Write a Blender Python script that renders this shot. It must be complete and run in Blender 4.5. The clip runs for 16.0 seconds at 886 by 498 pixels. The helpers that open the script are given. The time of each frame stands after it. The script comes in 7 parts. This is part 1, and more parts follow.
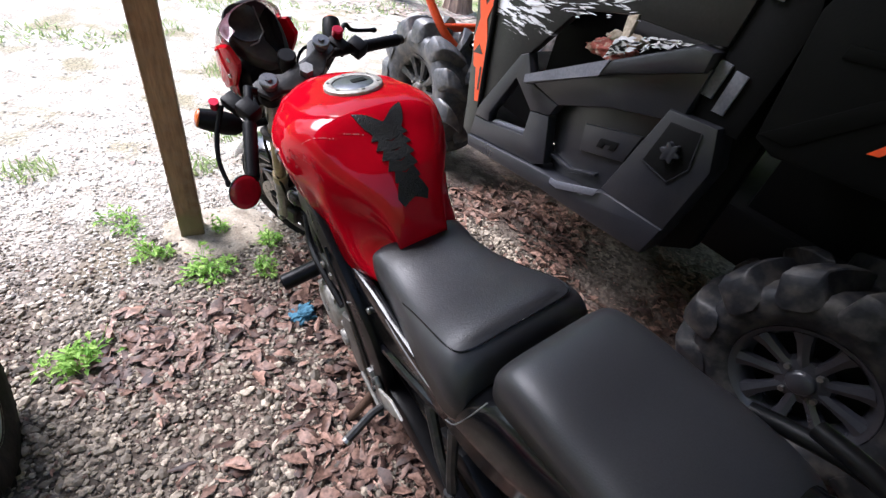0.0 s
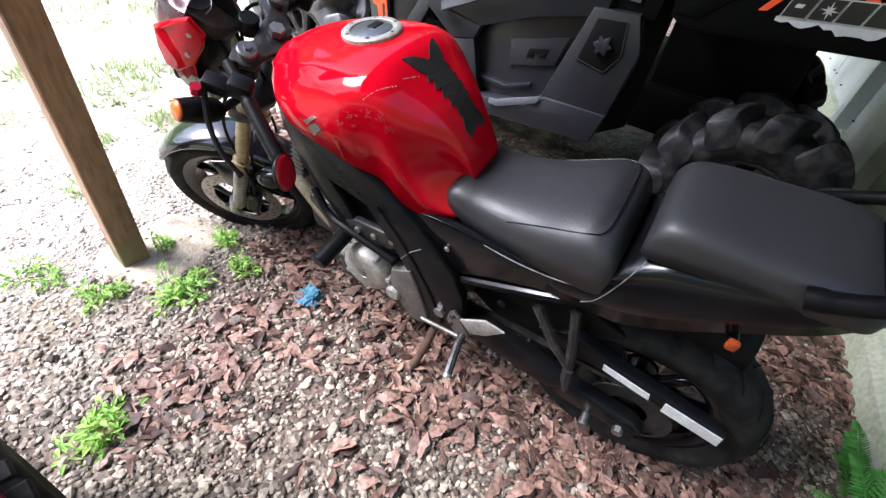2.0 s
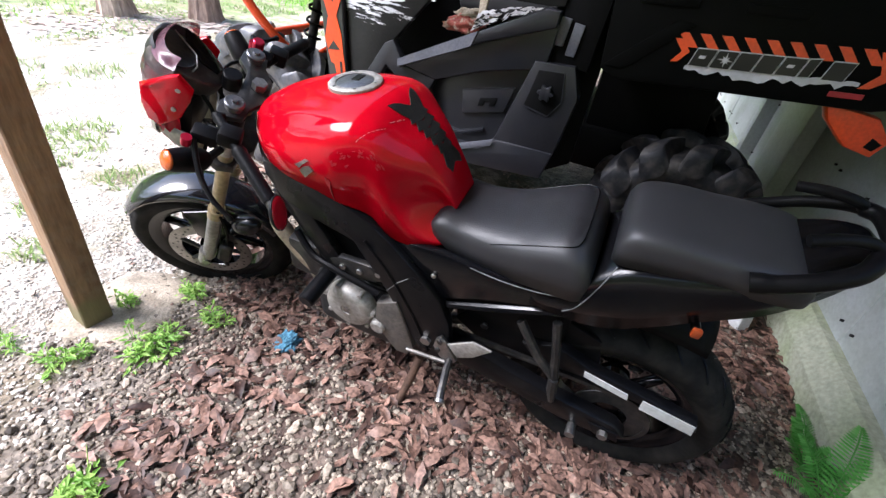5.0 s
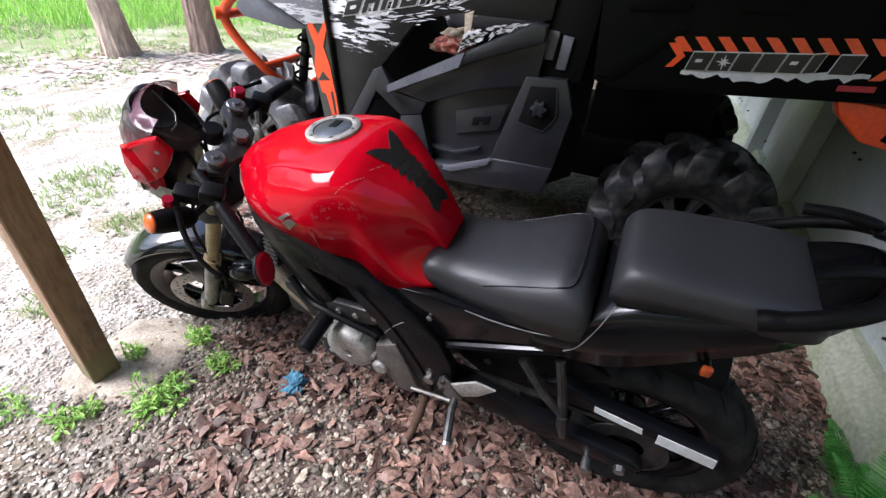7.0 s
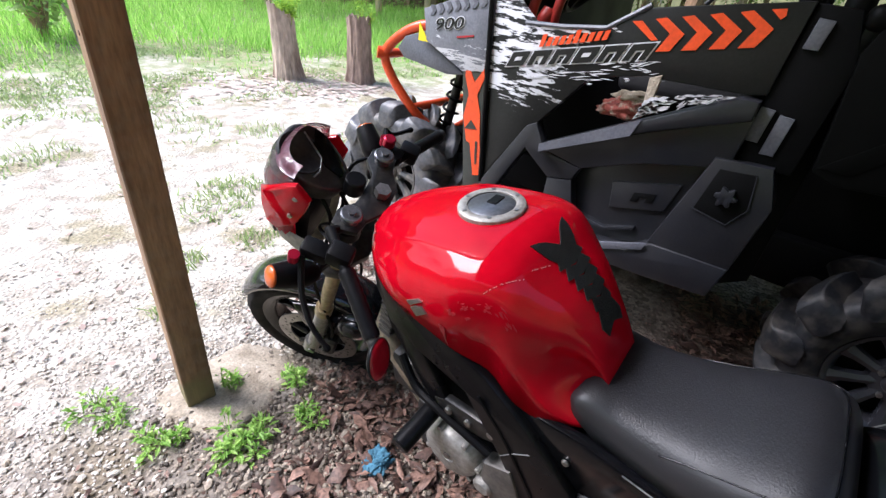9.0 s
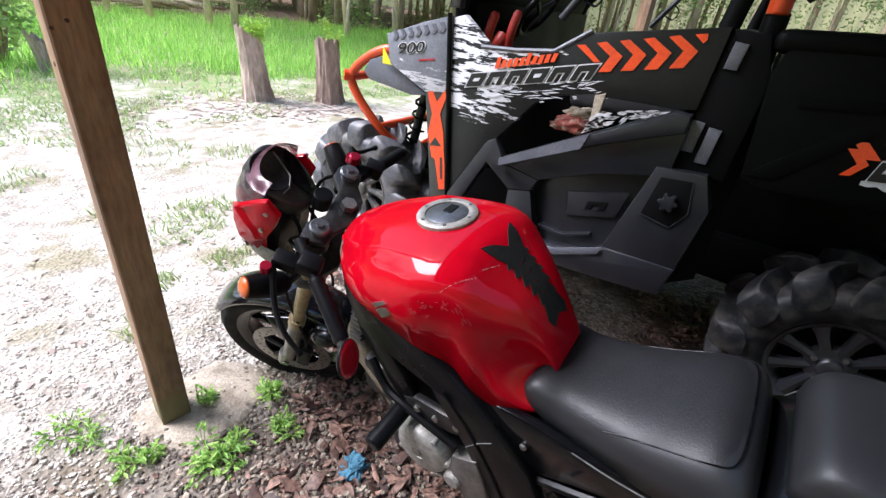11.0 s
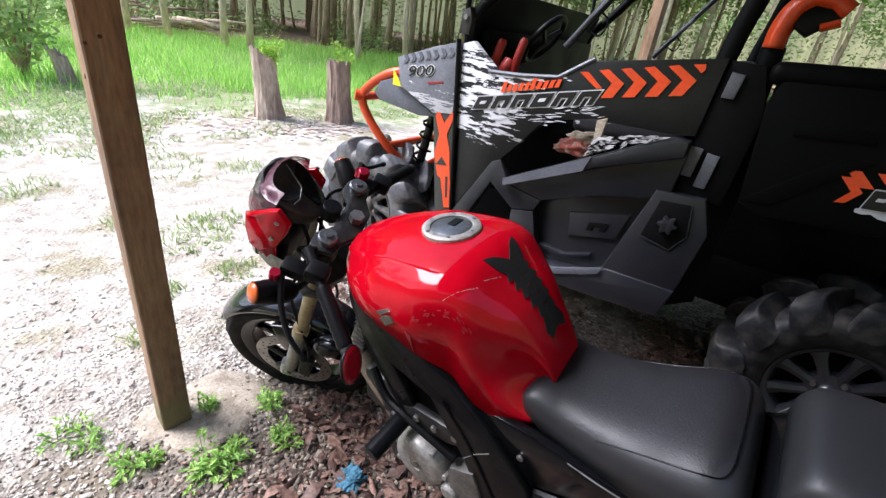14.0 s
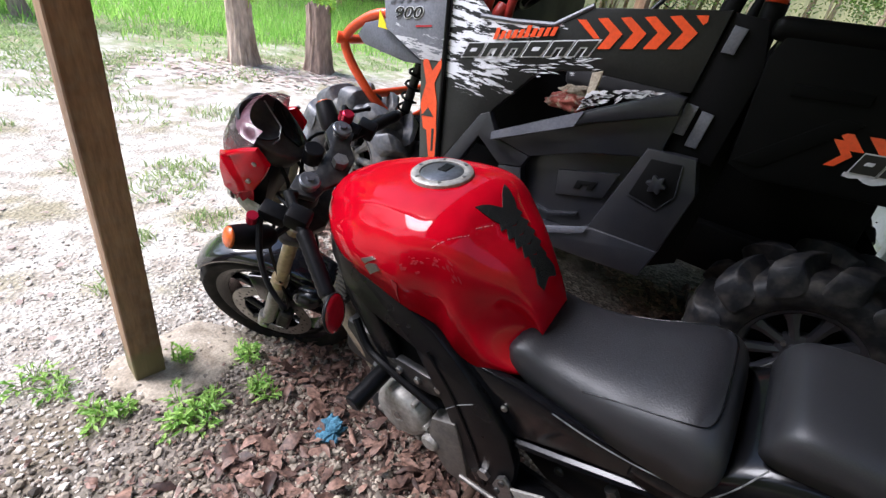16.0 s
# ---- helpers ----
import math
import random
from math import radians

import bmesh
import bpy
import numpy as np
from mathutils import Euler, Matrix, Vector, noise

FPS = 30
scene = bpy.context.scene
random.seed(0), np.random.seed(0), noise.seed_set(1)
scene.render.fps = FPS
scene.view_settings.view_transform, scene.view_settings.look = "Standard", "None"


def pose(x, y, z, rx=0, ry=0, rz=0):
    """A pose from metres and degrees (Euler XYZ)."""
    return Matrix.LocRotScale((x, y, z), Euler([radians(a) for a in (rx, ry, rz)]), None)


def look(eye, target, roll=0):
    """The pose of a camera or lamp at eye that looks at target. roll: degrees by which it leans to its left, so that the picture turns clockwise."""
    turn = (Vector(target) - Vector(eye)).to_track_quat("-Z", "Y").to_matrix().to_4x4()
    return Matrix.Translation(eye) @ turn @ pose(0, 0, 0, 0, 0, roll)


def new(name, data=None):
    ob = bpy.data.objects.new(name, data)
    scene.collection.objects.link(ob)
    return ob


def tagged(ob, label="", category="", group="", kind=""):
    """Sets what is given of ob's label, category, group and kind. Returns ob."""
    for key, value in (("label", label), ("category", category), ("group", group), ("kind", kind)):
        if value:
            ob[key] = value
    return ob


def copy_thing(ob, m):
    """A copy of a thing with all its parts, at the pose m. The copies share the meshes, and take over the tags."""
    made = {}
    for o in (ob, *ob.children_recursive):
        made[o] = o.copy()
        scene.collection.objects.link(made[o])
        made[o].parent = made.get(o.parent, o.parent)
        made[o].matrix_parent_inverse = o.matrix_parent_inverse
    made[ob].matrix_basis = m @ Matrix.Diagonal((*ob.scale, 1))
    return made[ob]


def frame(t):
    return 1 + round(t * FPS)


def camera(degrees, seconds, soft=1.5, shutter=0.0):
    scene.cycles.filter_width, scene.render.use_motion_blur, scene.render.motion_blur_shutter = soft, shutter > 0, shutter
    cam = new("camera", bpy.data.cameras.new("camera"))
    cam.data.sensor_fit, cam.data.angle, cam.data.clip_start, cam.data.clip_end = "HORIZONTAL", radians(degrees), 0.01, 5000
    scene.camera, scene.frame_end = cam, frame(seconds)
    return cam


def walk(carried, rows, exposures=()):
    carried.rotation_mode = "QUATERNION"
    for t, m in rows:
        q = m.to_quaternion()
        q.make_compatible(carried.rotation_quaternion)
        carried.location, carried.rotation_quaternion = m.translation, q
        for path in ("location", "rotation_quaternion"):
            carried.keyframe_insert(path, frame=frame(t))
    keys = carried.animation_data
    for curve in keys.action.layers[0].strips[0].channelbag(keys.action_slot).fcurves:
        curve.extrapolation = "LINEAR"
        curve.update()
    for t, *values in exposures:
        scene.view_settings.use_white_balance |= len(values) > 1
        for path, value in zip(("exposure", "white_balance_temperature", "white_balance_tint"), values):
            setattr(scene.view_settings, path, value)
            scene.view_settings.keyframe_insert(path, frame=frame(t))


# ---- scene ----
cam = camera(89.4, 16.0, soft=1.4)
PATH = [
    (0, (-0.552, -0.031, 1.322), (0.501, 1.098, 0.051), 13.1),
    (0.5, (-0.736, 0.072, 1.291), (0.292, 1.189, -0.011), 12.1),
    (1, (-0.843, 0.157, 1.287), (0.281, 1.194, -0.001), 9.2),
    (1.5, (-0.884, 0.198, 1.268), (0.326, 1.035, -0.087), 5.2),
    (2, (-0.917, 0.245, 1.253), (0.445, 0.834, -0.088), 10.2),
    (2.5, (-0.98, 0.275, 1.264), (0.464, 0.731, -0.043), 8.8),
    (3, (-1.056, 0.285, 1.251), (0.423, 0.744, -0.014), 10.2),
    (3.5, (-1.063, 0.29, 1.24), (0.458, 0.743, 0.023), 10.9),
    (4, (-1.068, 0.289, 1.233), (0.486, 0.744, 0.059), 11.4),
    (4.5, (-1.06, 0.292, 1.239), (0.511, 0.744, 0.087), 11.3),
    (7, (-0.947, 0.268, 1.312), (0.608, 0.803, 0.173), 4.7),
    (7.5, (-0.928, 0.271, 1.324), (0.595, 0.879, 0.179), 3.4),
    (8, (-0.928, 0.31, 1.331), (0.536, 1.107, 0.228), 3.1),
    (8.5, (-0.882, 0.377, 1.306), (0.601, 1.228, 0.268), 7.6),
    (9, (-0.779, 0.481, 1.294), (0.632, 1.446, 0.254), 7.1),
    (11.5, (-0.853, 0.401, 1.323), (0.662, 1.295, 0.372), 6.8),
    (12, (-0.875, 0.411, 1.318), (0.645, 1.308, 0.378), 6.9),
    (12.5, (-0.868, 0.404, 1.322), (0.645, 1.317, 0.385), 6.7),
    (13, (-0.862, 0.4, 1.32), (0.647, 1.331, 0.395), 7.0),
    (13.5, (-0.855, 0.391, 1.324), (0.66, 1.334, 0.42), 7.4),
    (14, (-0.858, 0.388, 1.318), (0.663, 1.339, 0.433), 7.9),
    (14.5, (-0.789, 0.389, 1.366), (0.807, 1.243, 0.517), 6.2),
    (15, (-0.806, 0.396, 1.343), (0.806, 1.249, 0.522), 7.6),
    (15.5, (-0.854, 0.407, 1.286), (0.723, 1.32, 0.463), 13.0),
    (16, (-0.848, 0.412, 1.27), (0.672, 1.223, 0.253), 11.4),
]
# the film's own exposure drifts a little: (seconds, stops); its white balance is on the cool side
BASE = 1.55
DRIFT = [(0, -0.03), (0.5, 0.04), (1, 0.03), (1.5, -0.02), (2.0, 0.46), (2.5, 0.62), (3.0, 0.35), (3.5, -0.02), (4.5, 0.18), (7, -0.08), (9, -0.18), (11.5, -0.13), (12.0, -0.22), (12.5, -0.27), (13.8, -0.22), (14.5, 0.05), (15.1, 0.12), (15.5, -0.12), (16, -0.27)]
walk(cam, [(t, look(eye, target, roll)) for t, eye, target, roll in PATH], [(t, BASE + s, 5980, 12) for t, s in DRIFT])

# ---- light ----
world = bpy.data.worlds.new("sky")
scene.world = world
world.use_nodes = True
wn, wl = world.node_tree.nodes, world.node_tree.links
sky = wn.new("ShaderNodeTexSky")
sky.sky_type = "NISHITA"
sky.sun_disc = False
SUN_EL, SUN_ROT = radians(49), radians(-30)
sky.sun_elevation, sky.sun_rotation = SUN_EL, SUN_ROT
sky.dust_density, sky.air_density, sky.ozone_density = 2.0, 1.0, 1.2
wl.new(sky.outputs[0], wn["Background"].inputs[0])
wn["Background"].inputs[1].default_value = 0.15
sun = new("sun", bpy.data.lights.new("sun", "SUN"))
sun.data.energy, sun.data.angle, sun.data.color = 2.95, radians(31), (1.0, 0.968, 0.99)
sun.matrix_world = look((math.sin(SUN_ROT) * 6, math.cos(SUN_ROT) * 6, 6 * math.tan(SUN_EL)), (0, 0, 0))


# ---- materials ----
def shader(name, base, rough=0.5, metal=0.0, var=0.25, scale=6.0, fine=60.0, bump=0.15, coat=0.0, second=None, blend=(0.45, 0.65), spec=0.5, dust=0.0, along=1.0):
    """A surface with two scales of colour change, uneven gloss and fine relief."""
    m = bpy.data.materials.new(name)
    m.use_nodes = True
    n, l = m.node_tree.nodes, m.node_tree.links
    b = n["Principled BSDF"]
    co = n.new("ShaderNodeTexCoord")
    big, small = n.new("ShaderNodeTexNoise"), n.new("ShaderNodeTexNoise")
    big.inputs["Scale"].default_value, big.inputs["Detail"].default_value = scale, 5
    small.inputs["Scale"].default_value, small.inputs["Detail"].default_value = fine, 4
    stretch = n.new("ShaderNodeMapping")
    stretch.inputs["Scale"].default_value = (1, 1, along)
    l.new(co.outputs["Object"], stretch.inputs["Vector"])
    for t in (big, small):
        l.new(stretch.outputs[0], t.inputs["Vector"])
    ramp = n.new("ShaderNodeMapRange")
    ramp.inputs[1].default_value, ramp.inputs[2].default_value = blend
    l.new(big.outputs[0], ramp.inputs[0])
    mix = n.new("ShaderNodeMix")
    mix.data_type = "RGBA"
    two = second or tuple(c * (1 - var) for c in base)
    mix.inputs[6].default_value, mix.inputs[7].default_value = (*base, 1), (*two, 1)
    l.new(ramp.outputs[0], mix.inputs[0])
    mul = n.new("ShaderNodeMix")
    mul.data_type, mul.blend_type = "RGBA", "MULTIPLY"
    tone = n.new("ShaderNodeMapRange")
    tone.inputs[1].default_value, tone.inputs[2].default_value = 0.3, 0.7
    tone.inputs[3].default_value, tone.inputs[4].default_value = 1 - var, 1 + var * 0.4
    l.new(small.outputs[0], tone.inputs[0])
    l.new(mix.outputs[2], mul.inputs[6])
    l.new(tone.outputs[0], mul.inputs[7])
    mul.inputs[0].default_value = 1.0
    colour = mul.outputs[2]
    if dust:
        spread, dm = n.new("ShaderNodeMapRange"), n.new("ShaderNodeMix")
        dn = n.new("ShaderNodeTexNoise")
        dn.inputs["Scale"].default_value, dn.inputs["Detail"].default_value = scale * 2.3, 8
        l.new(co.outputs["Object"], dn.inputs["Vector"])
        spread.inputs[1].default_value, spread.inputs[2].default_value, spread.inputs[4].default_value = 0.45, 0.75, dust
        l.new(dn.outputs[0], spread.inputs[0])
        dm.data_type = "RGBA"
        dm.inputs[7].default_value = (0.30, 0.26, 0.21, 1)
        l.new(spread.outputs[0], dm.inputs[0])
        l.new(colour, dm.inputs[6])
        colour = dm.outputs[2]
    l.new(colour, b.inputs["Base Color"])
    rr = n.new("ShaderNodeMapRange")
    rr.inputs[1].default_value, rr.inputs[2].default_value = 0.35, 0.7
    rr.inputs[3].default_value, rr.inputs[4].default_value = max(0.02, rough - 0.07), min(1, rough + 0.1)
    l.new(big.outputs[0], rr.inputs[0])
    l.new(rr.outputs[0], b.inputs["Roughness"])
    b.inputs["Metallic"].default_value, b.inputs["Coat Weight"].default_value, b.inputs["Coat Roughness"].default_value = metal, coat, 0.03
    b.inputs["Specular IOR Level"].default_value = spec
    if bump:
        bp = n.new("ShaderNodeBump")
        bp.inputs["Strength"].default_value, bp.inputs["Distance"].default_value = bump, 0.004
        l.new(small.outputs[0], bp.inputs["Height"])
        l.new(bp.outputs[0], b.inputs["Normal"])
    return m


RED = shader("red_lacquer", (0.42, 0.0013, 0.010), 0.35, 0, 0.08, 3, 30, 0.004, coat=0.5, spec=0.0)
RED_MATT = shader("red_plastic", (0.42, 0.02, 0.03), 0.4, 0, 0.2, 5, 60, 0.04)
BLACK_GLOSS = shader("black_gloss_plastic", (0.0040, 0.0043, 0.0056), 0.17, 0, 0.3, 4, 90, 0.02, coat=0.05, dust=0.004, spec=0.26)
BLACK = shader("black_plastic", (0.005, 0.005, 0.006), 0.40, 0, 0.3, 5, 120, 0.08, dust=0.012, spec=0.12)
BLACK_PAINT = shader("black_frame_paint", (0.005, 0.005, 0.006), 0.34, 0.0, 0.3, 8, 100, 0.04, dust=0.012, spec=0.14)
VINYL = shader("black_vinyl", (0.027, 0.0275, 0.031), 0.44, 0, 0.15, 4, 420, 0.10, dust=0.008, spec=0.5)
PAD = shader("black_rubber_pad", (0.014, 0.014, 0.014), 0.5, 0, 0.3, 30, 300, 0.5, spec=0.3)
VINYL_GRAIN = shader("grained_vinyl", (0.017, 0.017, 0.020), 0.46, 0, 0.25, 10, 300, 0.22)
RUBBER = shader("tyre_rubber", (0.010, 0.0098, 0.0098), 0.72, 0, 0.3, 9, 80, 0.25, dust=0.05, spec=0.12)
MUD_RUBBER = shader("muddy_rubber", (0.010, 0.0105, 0.013), 0.55, 0, 0.35, 9, 60, 0.3, dust=0.13, spec=0.22)
STEEL = shader("worn_steel", (0.36, 0.35, 0.34), 0.42, 1.0, 0.25, 15, 120, 0.08)
ALLOY = shader("dull_aluminium", (0.42, 0.40, 0.37), 0.55, 0.6, 0.3, 12, 90, 0.15, dust=0.3)
FENDER = shader("glossy_black_lacquer", (0.006, 0.0065, 0.009), 0.2, 0, 0.2, 4, 90, 0.01, coat=1.0, spec=0.3)
# rim and tyre copies for the front wheels: dust, plus sunlight put into the colour
RIM_SUNLIT = shader("dusty_sunlit_alloy", (0.06, 0.06, 0.064), 0.45, 0.2, 0.3, 9, 60, 0.1, dust=0.5)
MUD_SUNLIT = shader("dusty_sunlit_rubber", (0.090, 0.092, 0.104), 0.45, 0, 0.35, 9, 60, 0.3, dust=0.4)
ENGINE = shader("engine_case", (0.15, 0.14, 0.13), 0.5, 0.6, 0.3, 12, 90, 0.15, dust=0.3)
DARK_METAL = shader("dark_metal", (0.035, 0.035, 0.036), 0.45, 0.6, 0.3, 14, 110, 0.1, dust=0.15)
TAN_FORK = shader("tan_fork_slider", (0.40, 0.31, 0.17), 0.4, 0.35, 0.3, 14, 90, 0.06, dust=0.3)
FORK_SILVER = shader("pale_fork_slider", (0.52, 0.50, 0.42), 0.4, 0.3, 0.25, 14, 90, 0.06)
HEADER = shader("heat_tanned_steel", (0.36, 0.30, 0.22), 0.55, 0.5, 0.35, 14, 90, 0.1, dust=0.3)
RUST = shader("rusty_steel", (0.10, 0.055, 0.035), 0.75, 0.2, 0.35, 20, 140, 0.3)
WHITE_TAPE = shader("white_tape", (0.62, 0.63, 0.63), 0.5, 0, 0.15, 12, 90, 0.08, second=(0.5, 0.5, 0.48))
SCUFF = shader("scuffed_plastic_edge", (0.20, 0.20, 0.20), 0.5, 0, 0.3, 25, 120, 0.1, second=(0.04, 0.04, 0.042))
SCRATCH = shader("bare_scratch", (0.55, 0.20, 0.20), 0.6, 0, 0.2, 40, 300, 0.1)
CAP_GREY = shader("grey_cap", (0.16, 0.165, 0.18), 0.35, 0.7, 0.25, 20, 120, 0.05)
AMBER = shader("amber_lens", (0.55, 0.10, 0.012), 0.2, 0, 0.1, 6, 60, 0.02, coat=0.6)
# darker, rougher amber for the rear lenses
AMBER_DIM = shader("dull_amber_lens", (0.34, 0.055, 0.010), 0.35, 0, 0.2, 6, 60, 0.02, coat=0.2)
# the tank's reflection in the bar-end mirror, put in as plain red
MIRROR_RED = shader("mirror_red_reflection", (0.34, 0.006, 0.018), 0.30, 0.0, 0.12, 9, 90, 0.01, coat=0.3)
RED_ANO = shader("red_anodised", (0.45, 0.01, 0.04), 0.3, 0.7, 0.1, 9, 90, 0.02)
ORANGE = shader("orange_paint", (0.80, 0.078, 0.012), 0.38, 0, 0.15, 6, 80, 0.04, coat=0.2)
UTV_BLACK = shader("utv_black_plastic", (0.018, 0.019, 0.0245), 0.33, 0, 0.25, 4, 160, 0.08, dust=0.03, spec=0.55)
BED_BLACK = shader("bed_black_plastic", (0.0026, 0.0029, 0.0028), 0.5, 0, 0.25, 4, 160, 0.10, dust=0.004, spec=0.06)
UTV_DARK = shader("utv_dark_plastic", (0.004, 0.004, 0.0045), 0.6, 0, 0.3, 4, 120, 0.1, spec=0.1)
# grey for scuffed parts, and for sheen painted on the ledge and sill
UTV_GREY = shader("utv_scuff_sheen_grey", (0.12, 0.125, 0.15), 0.35, 0, 0.25, 7, 120, 0.12, dust=0.08)
UTV_OLIVE = shader("utv_olive_grey", (0.035, 0.038, 0.034), 0.4, 0, 0.2, 7, 120, 0.06)
WHITE_INK = shader("white_print", (0.60, 0.60, 0.63), 0.35, 0, 0.12, 8, 90, 0.02)
BLACK_INK = shader("black_print", (0.008, 0.008, 0.009), 0.35, 0, 0.12, 8, 90, 0.02)
BUNDLE_RED = shader("red_vinyl", (0.40, 0.022, 0.014), 0.5, 0, 0.25, 12, 120, 0.1)
BUNDLE = shader("faded_red_cloth", (0.42, 0.10, 0.075), 0.8, 0, 0.4, 30, 160, 0.3, second=(0.50, 0.36, 0.28), blend=(0.5, 0.6))
YELLOW = shader("yellow_label", (0.85, 0.68, 0.02), 0.4, 0, 0.1, 8, 90, 0.02)
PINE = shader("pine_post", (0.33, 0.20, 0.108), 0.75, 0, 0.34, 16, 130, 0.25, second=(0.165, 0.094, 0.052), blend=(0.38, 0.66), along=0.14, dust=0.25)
WALL_WHITE = shader("white_wall_sheet", (0.54, 0.57, 0.57), 0.55, 0, 0.12, 2.5, 60, 0.05, second=(0.42, 0.46, 0.42))
WALL_CONC = shader("mossy_concrete", (0.44, 0.46, 0.35), 0.85, 0, 0.25, 5, 60, 0.4, second=(0.38, 0.42, 0.27))
ROOF_WOOD = shader("roof_boards", (0.22, 0.15, 0.09), 0.8, 0, 0.3, 3, 50, 0.2)
CLOTH_BLUE = shader("blue_cloth", (0.07, 0.20, 0.29), 0.9, 0, 0.35, 40, 200, 0.5)
BARK = shader("tree_bark", (0.46, 0.34, 0.25), 0.9, 0, 0.4, 3, 25, 0.8, second=(0.21, 0.145, 0.105), along=0.3)
BARK_PALE = shader("pale_bark", (0.84, 0.65, 0.50), 0.9, 0, 0.35, 3, 25, 0.6, second=(0.58, 0.44, 0.34), along=0.3)
STUMP_PALE = shader("weathered_pale_stump", (0.52, 0.41, 0.33), 0.9, 0, 0.4, 5, 30, 0.8, second=(0.30, 0.215, 0.165), along=0.3)
CONCRETE = shader("pale_concrete", (0.42, 0.355, 0.275), 0.95, 0, 0.35, 14, 120, 0.8, second=(0.27, 0.222, 0.165))
STUMP = shader("dead_stump", (0.31, 0.22, 0.175), 0.9, 0, 0.4, 5, 30, 0.8, second=(0.18, 0.115, 0.09), along=0.3)
MAUVE = shader("mauve_acrylic", (0.30, 0.135, 0.175), 0.22, 0, 0.25, 9, 90, 0.02, coat=0.3)
COWL = shader("dusty_cowl", (0.018, 0.015, 0.016), 0.5, 0, 0.3, 14, 160, 0.2, dust=0.10)
TINT = shader("tinted_acrylic", (0.66, 0.58, 0.60), 0.10, 0, 0.15, 5, 60, 0.01)
TINT.node_tree.nodes["Principled BSDF"].inputs["Transmission Weight"].default_value = 0.92
TINT.node_tree.nodes["Principled BSDF"].inputs["IOR"].default_value = 1.1


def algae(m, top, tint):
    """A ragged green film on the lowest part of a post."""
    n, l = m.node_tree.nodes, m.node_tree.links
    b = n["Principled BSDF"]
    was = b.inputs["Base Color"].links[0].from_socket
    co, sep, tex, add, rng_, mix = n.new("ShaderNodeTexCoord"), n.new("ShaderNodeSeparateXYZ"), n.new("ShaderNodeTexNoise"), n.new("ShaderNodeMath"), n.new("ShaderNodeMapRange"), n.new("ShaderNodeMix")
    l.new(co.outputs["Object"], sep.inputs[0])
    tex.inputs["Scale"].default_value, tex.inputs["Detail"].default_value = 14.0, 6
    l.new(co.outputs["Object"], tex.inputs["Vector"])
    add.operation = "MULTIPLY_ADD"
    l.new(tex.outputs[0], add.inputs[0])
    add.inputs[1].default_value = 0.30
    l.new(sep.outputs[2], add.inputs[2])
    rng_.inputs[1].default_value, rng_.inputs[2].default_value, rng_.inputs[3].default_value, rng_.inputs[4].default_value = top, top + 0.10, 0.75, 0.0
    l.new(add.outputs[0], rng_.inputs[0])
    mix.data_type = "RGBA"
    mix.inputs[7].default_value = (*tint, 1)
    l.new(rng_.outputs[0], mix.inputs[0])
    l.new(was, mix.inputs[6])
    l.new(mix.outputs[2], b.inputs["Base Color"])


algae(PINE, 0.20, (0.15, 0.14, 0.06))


def leaf_shader(name, base, tip, rough=0.6, thin=0.0, mottle=0.0):
    """Leaves, each with a tone of its own."""
    m = bpy.data.materials.new(name)
    m.use_nodes = True
    n, l = m.node_tree.nodes, m.node_tree.links
    geo, mix = n.new("ShaderNodeNewGeometry"), n.new("ShaderNodeMix")
    mix.data_type = "RGBA"
    mix.inputs[6].default_value, mix.inputs[7].default_value = (*base, 1), (*tip, 1)
    l.new(geo.outputs["Random Per Island"], mix.inputs[0])
    b = n["Principled BSDF"]
    l.new(mix.outputs[2], b.inputs["Base Color"])
    if mottle:
        pos, tex, rng_, mul = n.new("ShaderNodeTexCoord"), n.new("ShaderNodeTexNoise"), n.new("ShaderNodeMapRange"), n.new("ShaderNodeMix")
        tex.inputs["Scale"].default_value, tex.inputs["Detail"].default_value = 75.0, 6
        l.new(pos.outputs["Object"], tex.inputs["Vector"])
        rng_.inputs[1].default_value, rng_.inputs[2].default_value, rng_.inputs[3].default_value, rng_.inputs[4].default_value = 0.35, 0.62, 1 - mottle, 1.12
        l.new(tex.outputs[0], rng_.inputs[0])
        mul.data_type, mul.blend_type = "RGBA", "MULTIPLY"
        mul.inputs[0].default_value = 1
        l.new(mix.outputs[2], mul.inputs[6])
        l.new(rng_.outputs[0], mul.inputs[7])
        l.new(mul.outputs[2], b.inputs["Base Color"])
    b.inputs["Roughness"].default_value = rough
    b.inputs["Specular IOR Level"].default_value = 0.3
    if thin:
        tr, add = n.new("ShaderNodeBsdfTranslucent"), n.new("ShaderNodeMixShader")
        add.inputs[0].default_value = thin
        l.new(mix.outputs[2], tr.inputs[0])
        l.new(b.outputs[0], add.inputs[1])
        l.new(tr.outputs[0], add.inputs[2])
        l.new(add.outputs[0], n["Material Output"].inputs[0])
    return m


GRASS = leaf_shader("grass_blades", (0.21, 0.48, 0.07), (0.54, 0.80, 0.22), 0.6, 0.45)
GRASS_THIN = leaf_shader("thin_dry_grass", (0.24, 0.36, 0.12), (0.46, 0.52, 0.27), 0.65, 0.4)
WEED = leaf_shader("weed_leaves", (0.14, 0.31, 0.045), (0.42, 0.62, 0.16), 0.5, 0.4)
FERN = leaf_shader("fern_leaves", (0.07, 0.28, 0.04), (0.16, 0.44, 0.10), 0.5, 0.4)
CROWN = leaf_shader("tree_leaves", (0.14, 0.27, 0.06), (0.34, 0.50, 0.15), 0.6, 0.5)
UNDER = leaf_shader("undergrowth_leaves", (0.20, 0.33, 0.09), (0.52, 0.66, 0.28), 0.6, 0.5)
